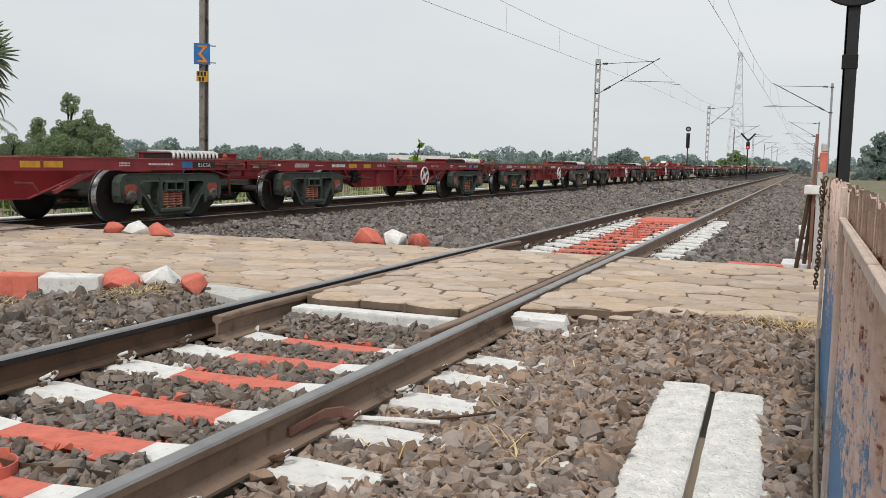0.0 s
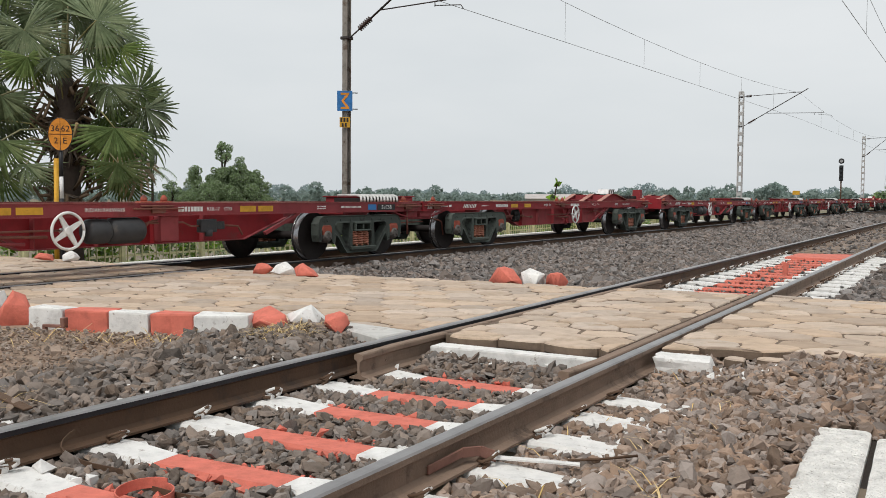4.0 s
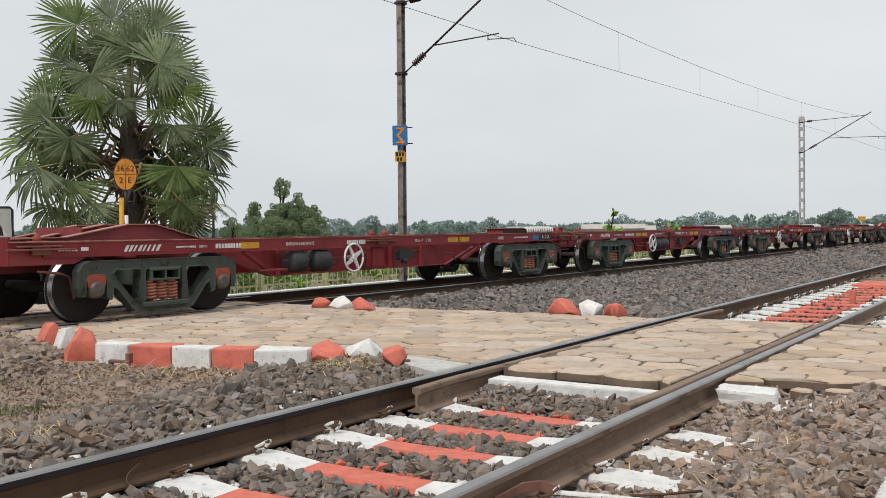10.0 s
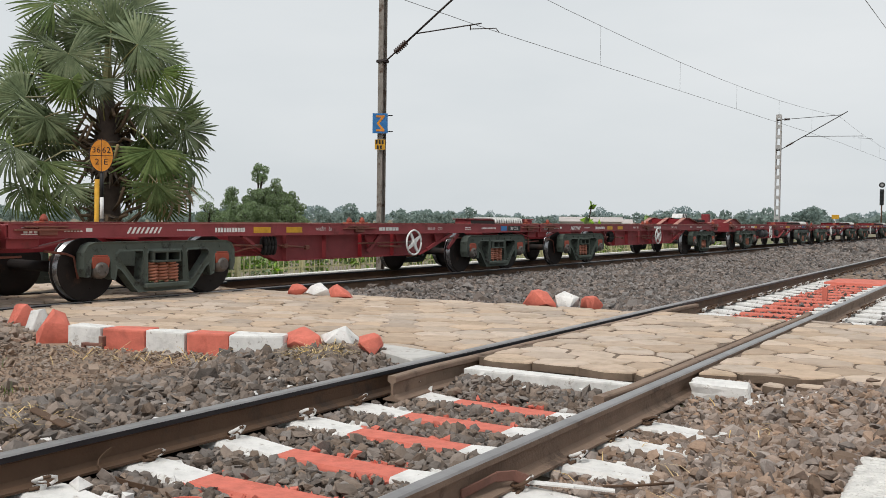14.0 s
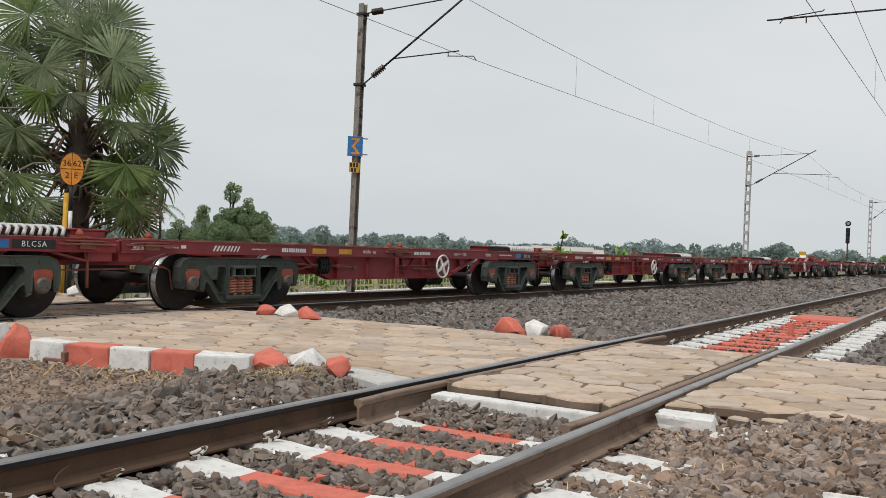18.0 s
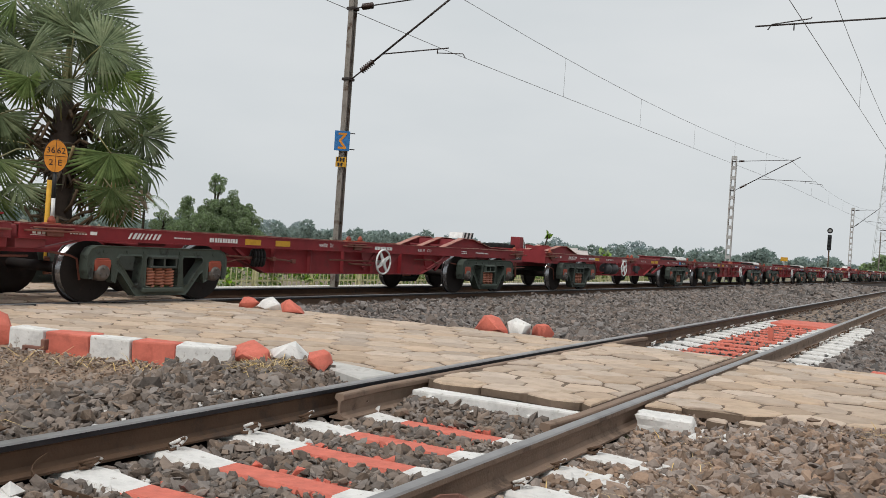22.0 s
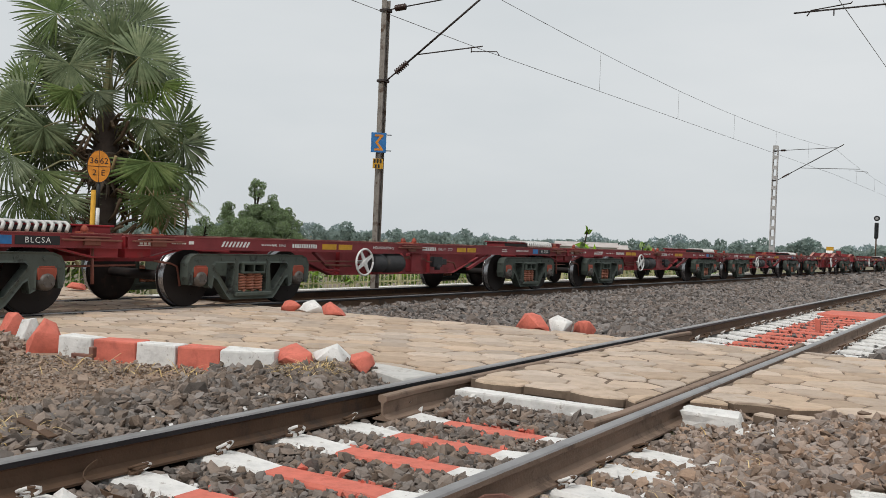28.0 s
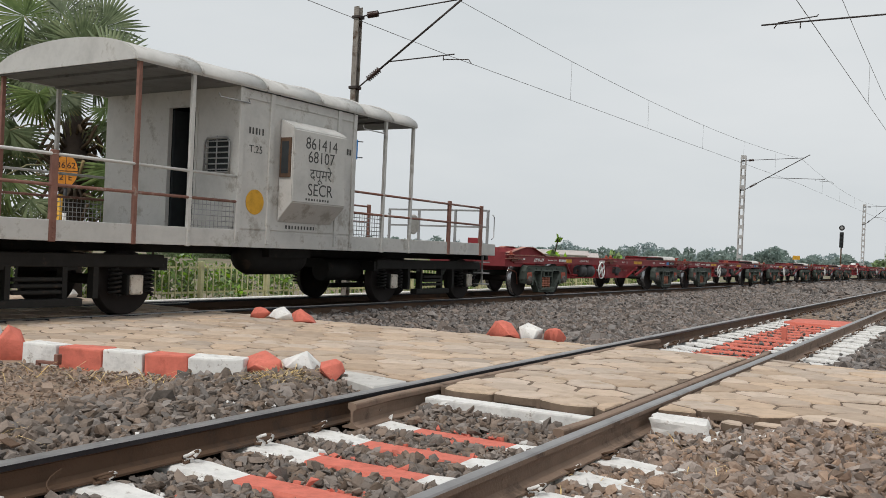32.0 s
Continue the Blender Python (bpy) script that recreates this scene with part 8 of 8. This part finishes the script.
for body, y, z in (("36", -0.088, 0.10), ("62", 0.088, 0.10), ("2", -0.075, -0.12), ("E", 0.075, -0.12)):
    part("inscription", text_mesh(body, 0.155, M["blackpaint"]), None, disc, "", pose(0.012, y, 2.22 + z) @ FACE)
for k, (z0, z1) in enumerate(((-0.6, 1.05), (1.05, 1.45), (1.45, 1.95))):
    bm = bmesh.new()
    rod(bm, (-0.03, 0, z0), (-0.03, 0, z1), 0.035, 10)
    part("post", bm, M["wpaint"] if k == 1 else M["blackpaint"], disc)
bm = bmesh.new()
rod(bm, (0, 0, -0.6), (0.02, 0.02, 1.75), 0.045, 8)
tagged(part("yellow_stake", bm, M["yellow"]), "yellow painted stake beside the palm", "stake").matrix_basis = pose(-12.1, 10.83, 0)

# white notice board at the road
nb = thing("notice_board", "white framed notice board on two posts", "sign", pose(-18.0, 11.6, 0, 0, 0, -35))
bm = bmesh.new()
box(bm, -0.02, 0.02, -0.70, 0.36, 0.75, 1.70, 0.01)
part("board", bm, M["vanwhite"], nb)
bm = bmesh.new()
tube(bm, [(0, -0.71, 0.74), (0, -0.71, 1.66), (0, -0.66, 1.715), (0, 0.32, 1.715), (0, 0.37, 1.66), (0, 0.37, 0.74), (0, -0.71, 0.74)], 0.035, 6)
part("frame", bm, M["blackpaint"], nb)
for y in (-0.66, 0.32):
    bm = bmesh.new()
    box(bm, -0.035, 0.035, y - 0.03, y + 0.03, -1.0, 0.76, 0.005)
    part("post", bm, M["blackpaint"], nb)

# ---- signals ----
def colour_signal(x, y, lamps, lit, label, route=False):
    s = thing("colour_light_signal", label, "signal", pose(x, y, 0))
    bm = bmesh.new()
    rod(bm, (0, 0, -0.6), (0, 0, 4.2), 0.075, 10)
    part("post", bm, M["railside"] if not route else M["blackpaint"], s)
    bm = bmesh.new()
    box(bm, -0.20, 0.20, -0.12, 0.12, 3.0, 3.0 + 0.42 * lamps, 0.06)
    part("lamp_case", bm, M["blackpaint"], s)
    for k in range(lamps):
        bm = bmesh.new()
        lathe(bm, (0, -0.30, 3.22 + 0.42 * k), (0, -0.12, 3.22 + 0.42 * k), [(0, 0.13), (1, 0.13)], 14)
        part("lamp_hood", bm, M["blackpaint"], s)
        bm = bmesh.new()
        lathe(bm, (0, -0.315, 3.22 + 0.42 * k), (0, -0.305, 3.22 + 0.42 * k), [(0, 0.11), (1, 0.11)], 14)
        part("lens", bm, glow("red_signal_light", (1.0, 0.03, 0.02), 6.0) if k == lit else M["dark"], s, "lit red lens" if k == lit else "")
    if route:
        for q in (-1, 1):
            bm = bmesh.new()
            m = Matrix.Translation((0, 0, 3.1 + 0.42 * lamps)) @ Matrix.Rotation(radians(42 * q), 4, "Y")
            box(bm, -0.10, 0.10, -0.06, 0.06, 0, 1.15, 0.05, m)
            part("route_arm", bm, M["blackpaint"], s)
    else:
        bm = bmesh.new()
        lathe(bm, (0, -0.06, 3.45 + 0.42 * lamps), (0, 0.02, 3.45 + 0.42 * lamps), [(0, 0.29), (1, 0.29)], 24)
        part("top_disc", bm, M["blackpaint"], s)
        bm = bmesh.new()
        lathe(bm, (0, -0.10, 3.45 + 0.42 * lamps), (0, -0.06, 3.45 + 0.42 * lamps), [(0, 0.16), (1, 0.16)], 20)
        part("disc_face", bm, M["galv"], s)
    return s


colour_signal(-10.0, 104.5, 4, -1, "black colour light signal seen unlit beside the far line")
colour_signal(-3.7, 107.0, 2, 0, "black colour light signal with a red light and route arms", True)

# yellow board and white sheds far off
yb = thing("yellow_board", "small yellow board beside the far line", "sign", pose(-9.6, 75.0, 0))
bm = bmesh.new()
box(bm, -0.27, 0.27, -0.02, 0.02, 1.38, 1.70, 0.005)
part("board", bm, M["yellow"], yb)
bm = bmesh.new()
rod(bm, (0, 0.03, -0.6), (0, 0.03, 1.4), 0.04, 8)
part("post", bm, M["galv"], yb)
for k, (x, y, w, h) in enumerate(((2.8 - 260 * 0.4028, 260 * 0.9153, 17.0, 3.2), (2.8 - 280 * 0.3776, 280 * 0.926, 9.0, 2.7))):
    sh = thing("shed", "long pale shed far across the fields", "shed", pose(x, y, -1.0, 0, 0, 25))
    bm = bmesh.new()
    box(bm, -w / 2, w / 2, -5, 5, 0, h - 1.2)
    part("wall", bm, M["masonry"], sh)
    bm = bmesh.new()
    prism(bm, [(-5.4, h - 1.25), (0, h), (5.4, h - 1.25), (5.4, h - 1.4), (-5.4, h - 1.4)], -w / 2 - 0.5, w / 2 + 0.5)
    part("roof", bm, M["masonry"], sh)

# ---- lattice tower ----
tw = thing("lattice_tower", "tall lattice radio tower in haze-paled colour with dishes far behind the line", "tower", pose(2.84 - 300 * 0.0735, 300.0, -0.6))
H, B = 37.0, 2.4
lvl = [H * (1 - (1 - k / 12) ** 1.25) for k in range(13)]
wid = lambda z: B * (1 - z / H) ** 1.1 + 0.5
for sx, sy in ((-1, -1), (1, -1), (1, 1), (-1, 1)):
    bm = bmesh.new()
    tube(bm, [(sx * wid(a), sy * wid(a), a) for a in lvl], 0.075, 4)
    part("leg", bm, M["tower"], tw)
for a, b in zip(lvl, lvl[1:]):
    bm = bmesh.new()
    for s in (-1, 1):
        beam(bm, (-wid(a), s * wid(a), a), (wid(b), s * wid(b), b), 0.06, 0.06)
        beam(bm, (wid(a), s * wid(a), a), (-wid(b), s * wid(b), b), 0.06, 0.06)
        beam(bm, (-wid(b), s * wid(b), b), (wid(b), s * wid(b), b), 0.07, 0.07)
        beam(bm, (s * wid(b), -wid(b), b), (s * wid(b), wid(b), b), 0.07, 0.07)
    part("bracing", bm, M["tower"], tw)
for z, r_ in ((H - 0.3, 0.9), (H * 0.72, 0.8)):
    bm = bmesh.new()
    lathe(bm, (0, -1.4, z), (0, -0.7, z), [(0, r_), (0.7, r_ * 0.9), (1, r_ * 0.4)], 20)
    part("dish", bm, M["tower"], tw)

# ---- pavements last: every stone is a part ----
pavement("crossing_pavement_between_rails", -0.69, 0.69, "tan paving stones laid between the near rails", -0.012, seed=1)
pavement("crossing_pavement_near_side", 0.93, 3.6, "tan paving stones on the near side of the crossing", -0.012, seed=2, ragged=True)
pavement("crossing_pavement_middle", -7.20, -0.93, "tan paving stones between the two tracks", lambda x: -0.008 - 0.055 * (-0.93 - x) / 6.27, seed=3)
pavement("crossing_pavement_far_rails", -8.87, -7.57, "tan paving stones laid between the far rails", FAR_Z - 0.012, seed=4)
pavement("crossing_pavement_beyond", -14.5, -9.15, "tan paving stones beyond the far track", FAR_Z - 0.02, seed=5)
# ---- motion ----
def run_at(t):
    k = min(int(t), len(RUN) - 2)
    a, b = RUN[k], RUN[k + 1]
    f = t - k
    m0 = (RUN[k + 1] - RUN[k - 1]) / 2 if k > 0 else b - a
    m1 = (RUN[k + 2] - RUN[k]) / 2 if k + 2 < len(RUN) else b - a
    return (2 * f ** 3 - 3 * f ** 2 + 1) * a + (f ** 3 - 2 * f ** 2 + f) * m0 + (-2 * f ** 3 + 3 * f ** 2) * b + (f ** 3 - f ** 2) * m1


def roll_rows(s, radius, y, z):
    step = 2 / FPS
    n = int(round(32.0 / step))
    return [(k * step, pose(0, y, z, -math.degrees((run_at(k * step) - RUN[0]) / radius))) for k in range(n + 1)]


def motions():
    for ob, c in TRAIN:
        walk(ob, [(t, train_pose(c + RUN[t])) for t in range(33)])
    for s, sets, radius, at, z in ROLLING:
        first = sets[0]
        walk(first, roll_rows(s, radius, at, z))
        act = first.animation_data
        for w in sets[1:]:
            w.rotation_mode = "QUATERNION"
            w.animation_data_create()
            w.animation_data.action = act.action
            w.animation_data.action_slot = act.action_slot


TRAIN = list(WAGONS) + [(brake_van, VAN_AT)]
ROLLING = [(s, WHEELS[s], WHEEL_R, s, WHEEL_R) for s in (-1, 1)] + [(s, VAN_WHEELS[s], 0.45, s * 1.44, 0.45) for s in (-1, 1)]
motions()
